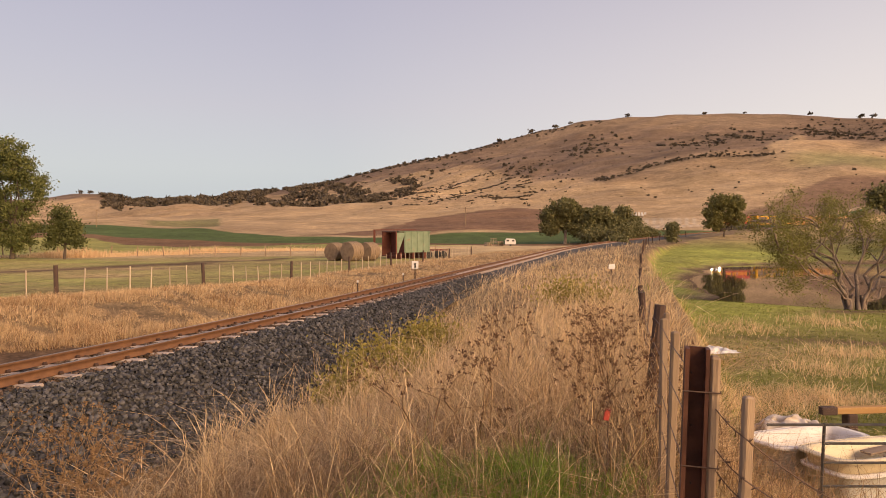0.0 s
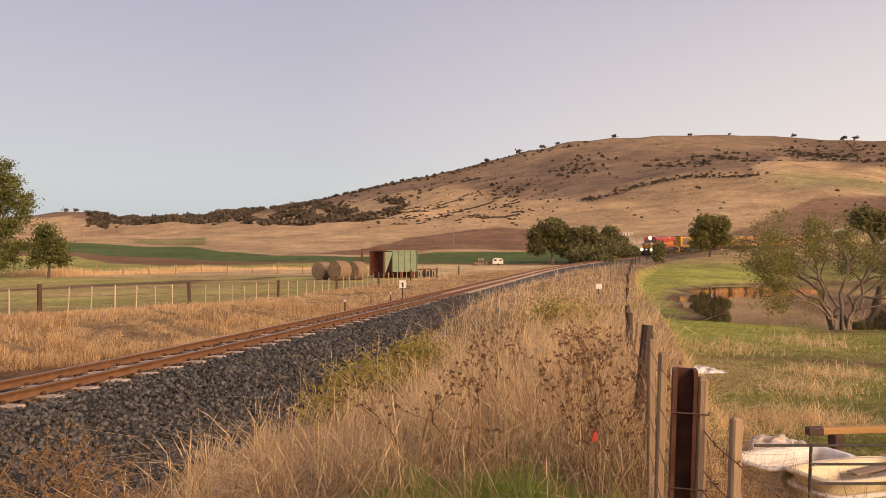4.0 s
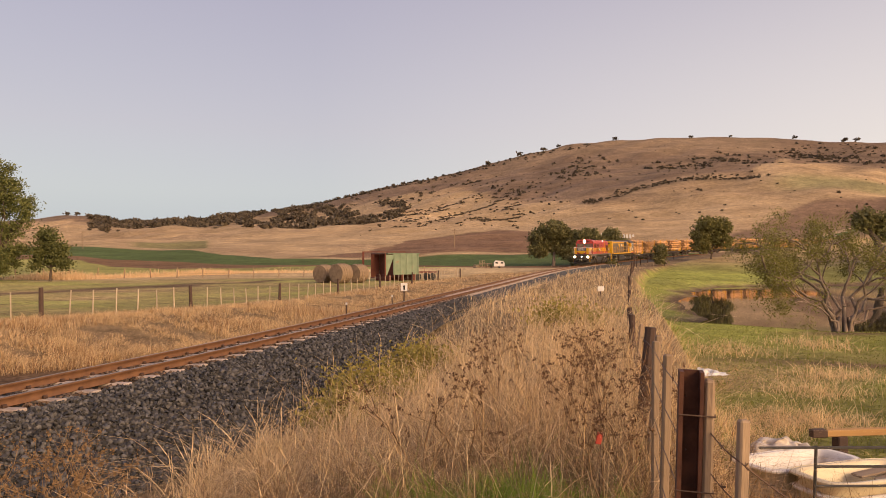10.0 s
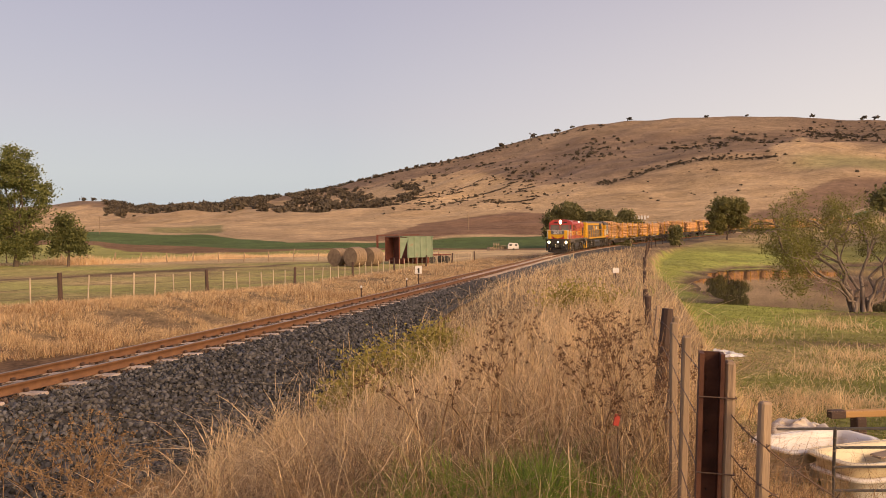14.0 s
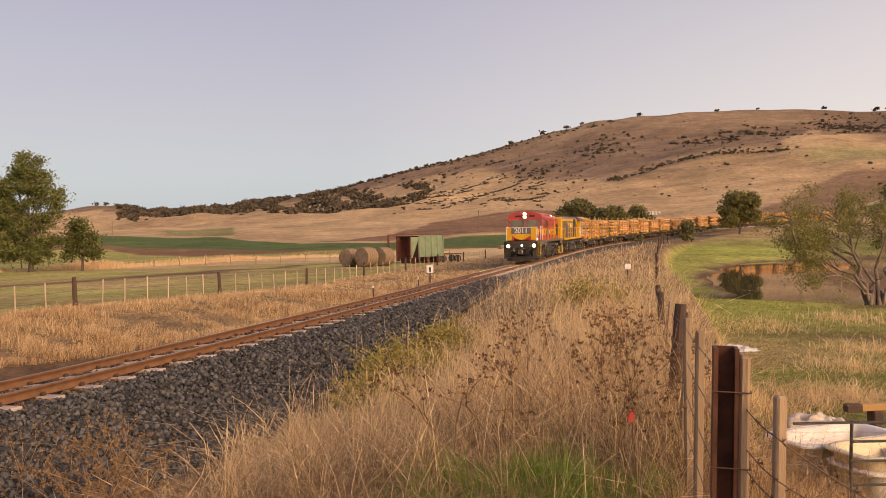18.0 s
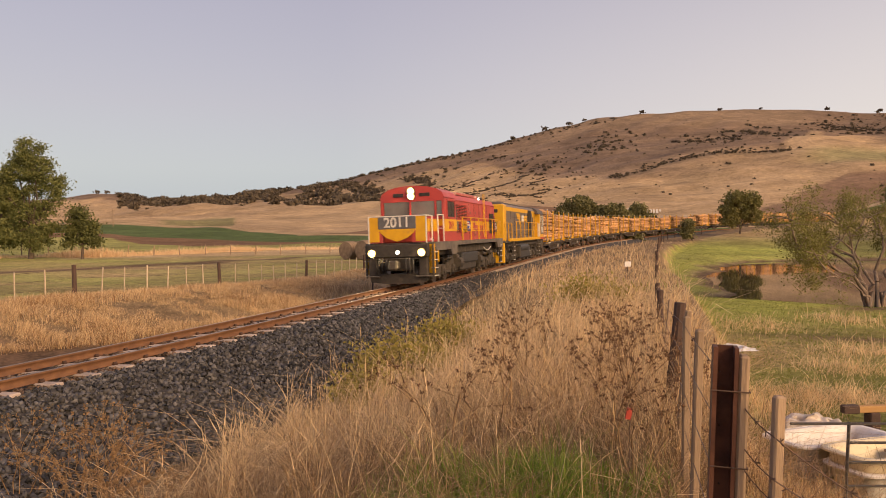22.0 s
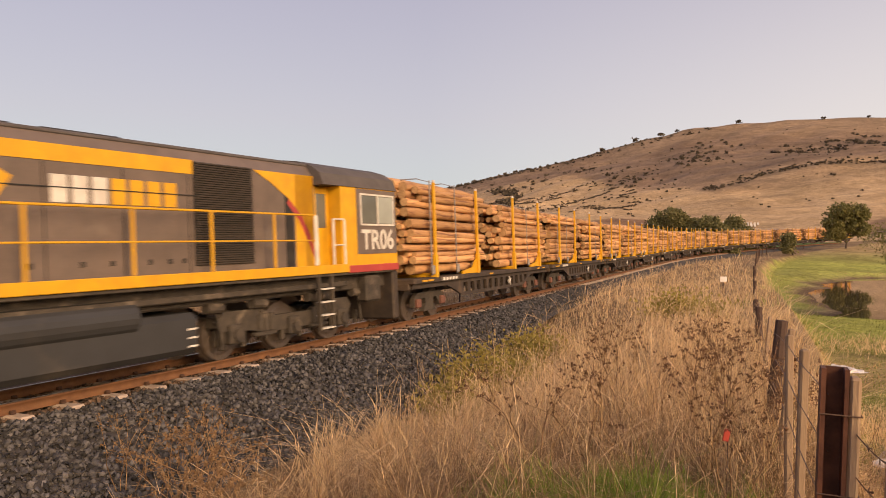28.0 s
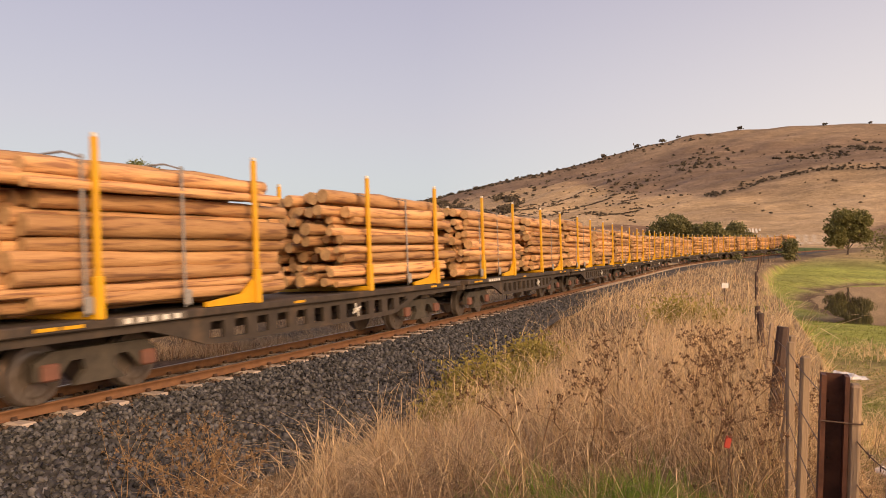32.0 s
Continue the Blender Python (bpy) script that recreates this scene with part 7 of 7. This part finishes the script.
    for sx in (-1, 1):
        slab("grey_panel", 0.04, 1.70, 0.006, 1.84, 3.3, T_GREY, 0, cab, x=sx * 1.334)
        for u0, u1 in ((0.2, 0.82), (0.9, 1.52)):
            slab("side_window", u0, u1, 0.012, 2.53, 3.15, T_SKY_PANE if u0 < 0.5 else T_SCREEN, 0.005, cab, x=sx * 1.34)
        bm = bmesh.new()
        for u in (0.17, 0.86, 1.55):
            box(bm, sx * 1.345, o - u, 2.84, 0.03, 0.04, 0.68)
        for z in (2.5, 3.18):
            box(bm, sx * 1.345, o - 0.86, z, 0.03, 1.42, 0.04)
        part("window_frame", bm, T_WHITE, cab)
        m = pose(sx * 1.345, o - 0.86, 2.14) @ SIDE if sx > 0 else pose(sx * 1.345, o - 0.86, 2.14, 90, 0, -90)
        lettering("number", "TR06", 0.62, m, T_WHITE, L, "white running number")
        slab("cab_door", 2.34, 2.84, 0.012, 1.5, 3.3, T_YEL, 0.01, cab, x=sx * 1.012)
        slab("door_window", 2.42, 2.76, 0.012, 2.42, 3.16, T_SCREEN, 0.05, cab, x=sx * 1.02)
        railing(L, (o - 2.2, o - 2.6), sx * 1.34, 1.5, 2.6, material=T_WHITE)
    # hood
    bm = bmesh.new()
    prism(bm, ((-1.06, 1.48), (-1.06, 3.5), (-0.9, 3.72), (0.9, 3.72), (1.06, 3.5), (1.06, 1.48)), o - 15.1, o - 2.85, "y")
    hood = part("long_hood", bm, T_GREY, L)
    slab("hood_nose", 14.45, 15.2, 1.075, 1.5, 3.66, T_YEL, 0.06, hood)
    slab("nose_roof", 13.9, 15.0, 0.9, 3.6, 3.84, T_ROOF, 0.08, hood)
    slab("hood_roof", 2.8, 13.9, 0.92, 3.70, 3.78, T_ROOF, 0.03, hood)
    for u0, u1 in ((7.2, 8.6), (9.0, 10.4), (11.0, 12.0)):
        slab("roof_grille", u0, u1, 0.6, 3.76, 3.86, T_BLACK, 0.03, hood)
    for sx in (-1, 1):
        x = sx * 1.065
        slab("hood_stripe", 6.2, 14.45, 0.006, 3.3, 3.54, T_YEL, 0, hood, x=x)
        louvre(hood, x, o - 6.2, o - 4.75, 1.75, 3.52, 44, T_GRILLE, T_BLACK)
        slab("door_panel", 2.9, 3.5, 0.008, 1.5, 3.5, T_YEL, 0.01, hood, x=x)
        slab("doorway", 3.56, 3.8, 0.006, 1.52, 3.3, T_BLACK, 0, hood, x=x)
        bm = bmesh.new()
        prism(bm, ((o - 4.7, 3.5), (o - 2.9, 3.5), (o - 2.9, 1.9), (o - 3.05, 2.3), (o - 3.3, 2.66), (o - 3.7, 3.0), (o - 4.2, 3.28)), x - 0.001, x + sx * 0.008)
        part("livery_sweep", bm, T_YEL, hood)
        bm = bmesh.new()
        prism(bm, ((o - 3.7, 3.0), (o - 3.3, 2.66), (o - 3.05, 2.3), (o - 2.9, 1.9), (o - 2.9, 1.72), (o - 3.15, 2.2), (o - 3.4, 2.58), (o - 3.75, 2.9)), x - 0.001, x + sx * 0.009)
        part("livery_sweep", bm, T_RED, hood)
        # the operator's emblem and name as plain blocks
        bm = bmesh.new()
        prism(bm, ((o - 10.9, 3.22), (o - 9.7, 3.22), (o - 9.35, 3.05), (o - 9.75, 2.5), (o - 10.0, 2.5), (o - 9.95, 2.85), (o - 10.5, 2.85)), x - 0.001, x + sx * 0.01)
        part("emblem", bm, T_YEL, hood)
        for k in range(7):
            slab("lettering_bar", 8.8 - 0.33 * k - 0.26, 8.8 - 0.33 * k, 0.008, 2.72, 3.12, T_WHITE if k < 3 else T_YEL, 0.01, hood, x=x)
        for u in (6.3, 7.6, 8.9, 10.2, 11.6, 13.0):
            slab("door_seam", u, u + 0.015, 0.004, 1.6, 3.28, T_BLACK, 0, hood, x=x + sx * 0.002)
        slab("panel_seam", 6.2, 13.0, 0.004, 2.93, 2.945, T_BLACK, 0, hood, x=x + sx * 0.012)
        for u in (6.4, 6.7, 7.1, 7.8, 8.3, 9.1, 9.7, 10.2, 10.9, 11.3):
            slab("door_latch", u, u + 0.07, 0.012, 1.8, 1.88, T_BLACK, 0.004, hood, x=x)
        louvre(hood, x, o - 13.2, o - 12.7, 1.8, 2.6, 8, T_GREY, T_GREY)
        railing(L, [o - u for u in (4.5, 6.1, 7.7, 9.4, 11.0, 12.6)], sx * 1.36, 1.64, 2.66, ends=(o - 3.2, o - 12.8))
        railing(L, [o - 3.2, o - 3.25], sx * 1.36, 1.64, 2.66, material=T_WHITE, mid=False)
        railing(L, [o - 13.9, o - 15.0, o - 16.1], sx * 1.3, 1.5, 2.55)
    lettering("number", "TR06", 0.5, pose(0.1, o - 15.22, 2.35, 90, 0, 0), T_WHITE, L)
    slab("number_board", 15.2, 15.215, 0.75, 2.05, 2.65, T_GREY, 0.002, hood)
    lamp(L, -0.35, o - 15.22, 3.28, 0.12, LAMP_OFF)
    lamp(L, -0.05, o - 15.22, 3.28, 0.12, LAMP_OFF)
    slab("number_panel", 15.2, 15.23, 0.25, 3.18, 3.38, T_BLACK, 0.01, hood, x=0.45)
    slab("front_hose_box", 16.1, 16.35, 0.9, 1.2, 1.5, T_RED, 0.04)
    return L


def wagon_bogie(parent, y):
    bm = bmesh.new()
    for sx in (-1, 1):
        x = sx * 0.84
        prism(bm, ((-1.05, 0.60), (-0.8, 0.74), (0.8, 0.74), (1.05, 0.60), (1.05, 0.36), (0.72, 0.32), (0.62, 0.46), (0.5, 0.58), (0.3, 0.58), (0.25, 0.42), (0.45, 0.22), (-0.45, 0.22), (-0.25, 0.42), (-0.3, 0.58), (-0.5, 0.58), (-0.62, 0.46), (-0.72, 0.32), (-1.05, 0.36)), x - 0.05, x + 0.07 if sx > 0 else x + 0.05)
        for k in (-0.14, 0, 0.14):
            rod(bm, (x, k, 0.28), (x, k, 0.56), 0.06, n=8)
    box(bm, 0, 0, 0.62, 1.7, 0.36, 0.2, 0.03)
    ob = part("bogie", bm, T_DARK, parent)
    ob.location = (0, y, 0)
    for sx in (-1, 1):
        for ay in (-0.85, 0.85):
            b2 = bmesh.new()
            box(b2, sx * 0.90, ay, 0.46, 0.2, 0.26, 0.24, 0.03)
            part("axle_box", b2, T_RUSTY, ob)
    return ob


def build_wagon():
    W = thing("log_wagon", pose(0, 0, 0), "dark steel flat wagon with yellow stakes for logs", "railway wagon", "log wagons of the train")
    bm = bmesh.new()
    box(bm, 0, 0, 1.08, 2.6, 14.0, 0.14, 0.02)
    part("deck", bm, T_DECK, W)
    for sx in (-1, 1):
        # side sill: deep in the middle, pierced by openings
        zs = lambda y: 0.50 if abs(y) < 3.2 else 0.50 + (abs(y) - 3.2) * 0.32 if abs(y) < 4.4 else 0.88
        bm = bmesh.new()
        edges = np.linspace(-6.9, 6.9, 24)
        for a, b in zip(edges, edges[1:]):
            za, zb = zs(a), zs(b)
            if abs(a + b) / 2 < 3.6:
                w = 0.13
                prism(bm, ((a, 1.02), (b, 1.02), (b, 0.9), (a, 0.9)), sx * 1.12, sx * 1.2)
                prism(bm, ((a, za), (b, zb), (b, zb + 0.1), (a, za + 0.1)), sx * 1.12, sx * 1.2)
                prism(bm, ((a, za + 0.1), (a + w, za + 0.1), (a + w, 0.9), (a, 0.9)), sx * 1.12, sx * 1.2)
                prism(bm, ((b - w, zb + 0.1), (b, zb + 0.1), (b, 0.9), (b - w, 0.9)), sx * 1.12, sx * 1.2)
            else:
                prism(bm, ((a, 1.02), (b, 1.02), (b, zb), (a, za)), sx * 1.12, sx * 1.2)
        bmesh.ops.remove_doubles(bm, verts=bm.verts, dist=0.002)
        part("side_sill", bm, T_DECK, W)
        for y in (-6.3, -5.9, 5.2, 6.0, -0.8):
            b2 = bmesh.new()
            box(b2, sx * 1.305, y, 1.08, 0.012, 0.34, 0.05, 0.003)
            part("reflector", b2, T_YEL, W)
        b2 = bmesh.new()
        box(b2, sx * 1.303, -4.5, 1.08, 0.01, 1.35, 0.12, 0.002)
        plate = part("number_plate", b2, T_SILL, W)
        for k in range(5):
            b2 = bmesh.new()
            box(b2, sx * 1.311, -4.98 + 0.24 * k, 1.08, 0.01, 0.14, 0.08, 0.002)
            part("number_bar", b2, T_WHITE, plate)
        b2 = bmesh.new()
        rod(b2, (sx * 1.24, 1.3, 0.75), (sx * 1.24, 1.42, 0.75), 0.05, n=8)
        for a in range(4):
            q = a * math.pi / 2 + 0.4
            rod(b2, (sx * 1.26, 1.36, 0.75), (sx * 1.26, 1.36 + 0.16 * math.cos(q), 0.75 + 0.16 * math.sin(q)), 0.02, n=6)
        part("brake_wheel", b2, T_WHITE, W)
    bm = bmesh.new()
    box(bm, 0, 0, 0.82, 0.5, 13.4, 0.34, 0.02)
    for e in (-1, 1):
        box(bm, 0, e * 7.1, 0.85, 0.3, 0.5, 0.28, 0.04)
        box(bm, 0, e * 6.95, 0.95, 2.3, 0.12, 0.2, 0.02)
    rod(bm, (-0.4, 2.2, 0.6), (-0.4, 3.2, 0.6), 0.2, n=12)
    part("centre_sill", bm, T_DECK, W)
    for y in (-5.45, -2.02, 1.97, 5.5):
        bm = bmesh.new()
        box(bm, 0, y, 1.20, 2.56, 0.16, 0.12, 0.02)
        part("bolster", bm, T_YEL, W)
        for sx in (-1, 1):
            bm = bmesh.new()
            box(bm, sx * 1.27, y, 1.45, 0.12, 0.15, 0.62, 0.015)
            stake = part("stake", bm, T_YEL, W)
            b2 = bmesh.new()
            box(b2, sx * 1.27, y, 2.75, 0.08, 0.095, 2.0, 0.01)
            part("stake_upper", b2, T_YEL, stake)
            b2 = bmesh.new()
            box(b2, sx * 1.27, y, 3.78, 0.07, 0.085, 0.07, 0.01)
            part("stake_cap", b2, T_WHITE, stake)
            if y in (-2.02, 5.5):
                b2 = bmesh.new()
                prism(b2, ((y, 1.16), (y, 1.62), (y - 0.12, 1.55), (y - 0.4, 1.34), (y - 1.3, 1.24), (y - 1.3, 1.16)), sx * 1.2, sx * 1.26)
                part("gusset", b2, T_YEL, stake)
    wagon_bogie(W, -5.15)
    wagon_bogie(W, 5.15)
    return W


def add_wheels(W):
    for bog in [c for c in W.children if c.name.split(".")[0] == "bogie"]:
        for ay in (-0.85, 0.85):
            WHEELS.append((wheelset(0.42, bog, ay), 0.42, ay))


BARK = surf("debarked_pine_log", (0.63, 0.365, 0.163), (0.38, 0.188, 0.082), 1.6, 0.8, 0, 0.9, 9, vary=0.34, stain=(0.25, 0.12, 0.062), stain_scale=1.6, stain_amount=0.46, stretch=(1, 3.5, 1))
BARK_FAR = surf("debarked_pine_logs", (0.63, 0.365, 0.163), (0.38, 0.188, 0.082), 1.6, 0.8, 0, 0.9, 9, vary=0.34, stain=(0.25, 0.12, 0.062), stain_scale=1.3, stain_amount=0.46, stretch=(7, 0.7, 7))
SAWN = surf("sawn_log_end", (0.56, 0.36, 0.17), (0.34, 0.19, 0.085), 1.6, 0.85, 0, 0.1, 40, vary=0.2)


def log_mesh(rng, n=10, k=10):
    """A log 5.6 m long along y, of radius 1, tapered and a little crooked."""
    bm = bmesh.new()
    rings = []
    bend = rng.uniform(-0.25, 0.25, 2)
    for y in np.linspace(-0.5, 0.5, k):
        r = 1.0 - 0.16 * (y + 0.5) * rng.choice((-1, 1)) * 0.5
        off = bend * (0.25 - y * y) * 4 * 0.5 + rng.normal(0, 0.05, 2)
        r *= rng.uniform(0.94, 1.06)
        rings.append([bm.verts.new((r * math.cos(a) * rng.uniform(0.95, 1.05) + off[0], y, r * math.sin(a) * rng.uniform(0.95, 1.05) + off[1])) for a in np.arange(n) * 2 * math.pi / n])
    for p, q in zip(rings, rings[1:]):
        for i in range(n):
            f = bm.faces.new((p[i], q[i], q[(i + 1) % n], p[(i + 1) % n]))
            f.smooth = True
    for ring in (rings[0][::-1], rings[-1]):
        f = bm.faces.new(ring[::-1])
        f.material_index = 1
    bmesh.ops.recalc_face_normals(bm, faces=bm.faces)
    me = bpy.data.meshes.new("log")
    bm.to_mesh(me)
    bm.free()
    me.materials.append(BARK)
    me.materials.append(SAWN)
    return me


def stack_places(rng, top):
    """Places and radii of the logs in one stack's cross-section, row on row."""
    out, z = [], 1.27
    while z < top:
        rr = rng.uniform(0.085, 0.135)
        x = -1.17 + rng.uniform(0, 0.05)
        while x < 1.15:
            r = float(np.clip(rng.normal(rr, 0.022), 0.065, 0.165))
            if x + 2 * r > 1.24:
                break
            out.append((x + r, z + r + rng.uniform(-0.03, 0.045) + (0.12 * (1 - (x + r) ** 2) if z > top - 0.3 else 0), r))
            x += 2 * r + rng.uniform(0, 0.012)
        z += 2 * rr * 0.93
    return out


LOGS = [log_mesh(np.random.default_rng(50 + k)) for k in range(10)]
LOGS_FAR = [log_mesh(np.random.default_rng(70 + k), 7, 4) for k in range(8)]


STACK_HIGH = (202, 204)


def build_stack(seed, joined):
    """One strapped stack of logs; its origin is the wagon's, its middle at y = 0."""
    rng = np.random.default_rng(seed)
    S = thing("log_stack", pose(0, 0, 0), "stack of debarked pine logs strapped on a rail wagon", "logs", "stacks of logs on the train")
    top = 3.66 if seed == 200 else 3.24 if seed in STACK_HIGH else rng.uniform(2.95, 3.3)
    high = 0.0
    vs, fs, ms, base = [], [], [], 0
    for x, z, r in stack_places(rng, top):
        me = LOGS_FAR[int(rng.integers(8))] if joined else LOGS[int(rng.integers(len(LOGS)))]
        high = max(high, z + r)
        m = Matrix.LocRotScale((x, rng.normal(0, 0.27), z), Euler((rng.normal(0, 0.007), rng.uniform(0, 6.28), rng.normal(0, 0.008))), (r, rng.normal(5.5, 0.22), r))
        if not joined:
            ob = new("log", me)
            ob.parent, ob.matrix_basis = S, m
            continue
        co = np.empty(len(me.vertices) * 3)
        me.vertices.foreach_get("co", co)
        mm = np.array(m)
        vs.append(co.reshape(-1, 3) @ mm[:3, :3].T + mm[:3, 3])
        fs += [tuple(base + i for i in p.vertices) for p in me.polygons]
        ms += [p.material_index for p in me.polygons]
        base += len(me.vertices)
    if joined:
        me = bpy.data.meshes.new("timber_load")
        me.from_pydata(np.concatenate(vs).tolist(), [], fs)
        me.materials.append(BARK_FAR)
        me.materials.append(SAWN)
        me.polygons.foreach_set("material_index", ms)
        me.polygons.foreach_set("use_smooth", [m == 0 for m in ms])
        ob = new("timber_load", me)
        ob.parent = S
        tagged(ob, kind="stuff")
    for y in (-1.78, 0.1):
        bm = bmesh.new()
        for sx in (-1, 1):
            box(bm, sx * 1.225, y, (1.2 + high - 0.1) / 2, 0.015, 0.05, high - 0.1 - 1.2)
            box(bm, sx * 1.25, y + 0.03, 1.35, 0.08, 0.16, 0.26, 0.03)
        box(bm, 0, y, high - 0.03, 1.7, 0.07, 0.02)
        for sx in (-1, 1):
            box(bm, sx * 1.04, y, high - 0.09, 0.42, 0.07, 0.02, m=pose(0, 0, 0, 0, sx * 17, 0))
        part("strap", bm, T_STRAP, S)
    return S


TRAIN = []  # thing, metres of its middle behind the headlights, metres between its bogies, shift of its origin


def build_train():
    lead = build_lead_loco()
    lead.scale = (1, 1.032, 1)
    TRAIN.append((lead, 6.97, 8.72))
    TRAIN.append((build_second_loco(), 31.58 - 8.2, 9.3))
    first = build_wagon()
    for k in range(12):
        mid = 31.75 + 7.8 + 14.65 * k
        W = first if k == 0 else copy_thing(first, pose(0, 0, 0))
        TRAIN.append((W, mid, 10.3))
        for j, o in enumerate((-3.85, 3.8)):
            TRAIN.append((build_stack(200 + 2 * k + j, k > 4), mid, 10.3, o))
    for i, (ob, *_r) in enumerate([v for v in TRAIN if v[0].name.startswith("log_wagon")][:6]):
        add_wheels(ob)


build_train()


RUN_T = (0, 6, 10, 14, 18, 21, 23, 24.2, 25.5, 27.5, 28.5, 30, 32)
RUN_S = (191.5, 147.65, 117.3, 88.3, 58.6, 36.8, 22.05, 13.2, 4.33, -9.0, -15.55, -25.05, -37.85)


RUN_FINE = np.arange(0, 32.2, 0.02)
RUN_WAY = spline(RUN_T, RUN_S, RUN_FINE)


def front_at(t):
    """Metres along the line of the train's headlights: it slows a little on its way."""
    return np.interp(t, RUN_FINE, RUN_WAY)


def on_line(s, base, shift=0.0):
    """The pose of a vehicle whose middle is at s, carried by two bogies."""
    x0, y0, z0, _ = line_at(s - base / 2)
    x1, y1, z1, _ = line_at(s + base / 2)
    cant = np.degrees(np.arctan(np.interp(s, LS, CANT) / 1.137))
    h = np.degrees(np.arctan2(x1 - x0, y1 - y0))
    grade = np.degrees(np.arctan2(z1 - z0, np.hypot(x1 - x0, y1 - y0)))
    return pose((x0 + x1) / 2, (y0 + y1) / 2, (z0 + z1) / 2, 0, 0, -h) @ pose(0, 0, 0, grade, 0, 0) @ pose(0, 0, 0, 0, -cant, 0) @ pose(0, shift, 0)


def motions():
    for ob, mid, base, *shift in TRAIN:
        walk(ob, [(t, on_line(front_at(t) + mid, base, *shift)) for t in np.arange(0, 32.01, 0.5)])
    for ob, r, y in WHEELS:
        walk(ob, [(t, pose(0, y, r, np.degrees((front_at(0) - front_at(t)) / r), 0, 0)) for t in [k / 15 for k in range(481)]])


motions()
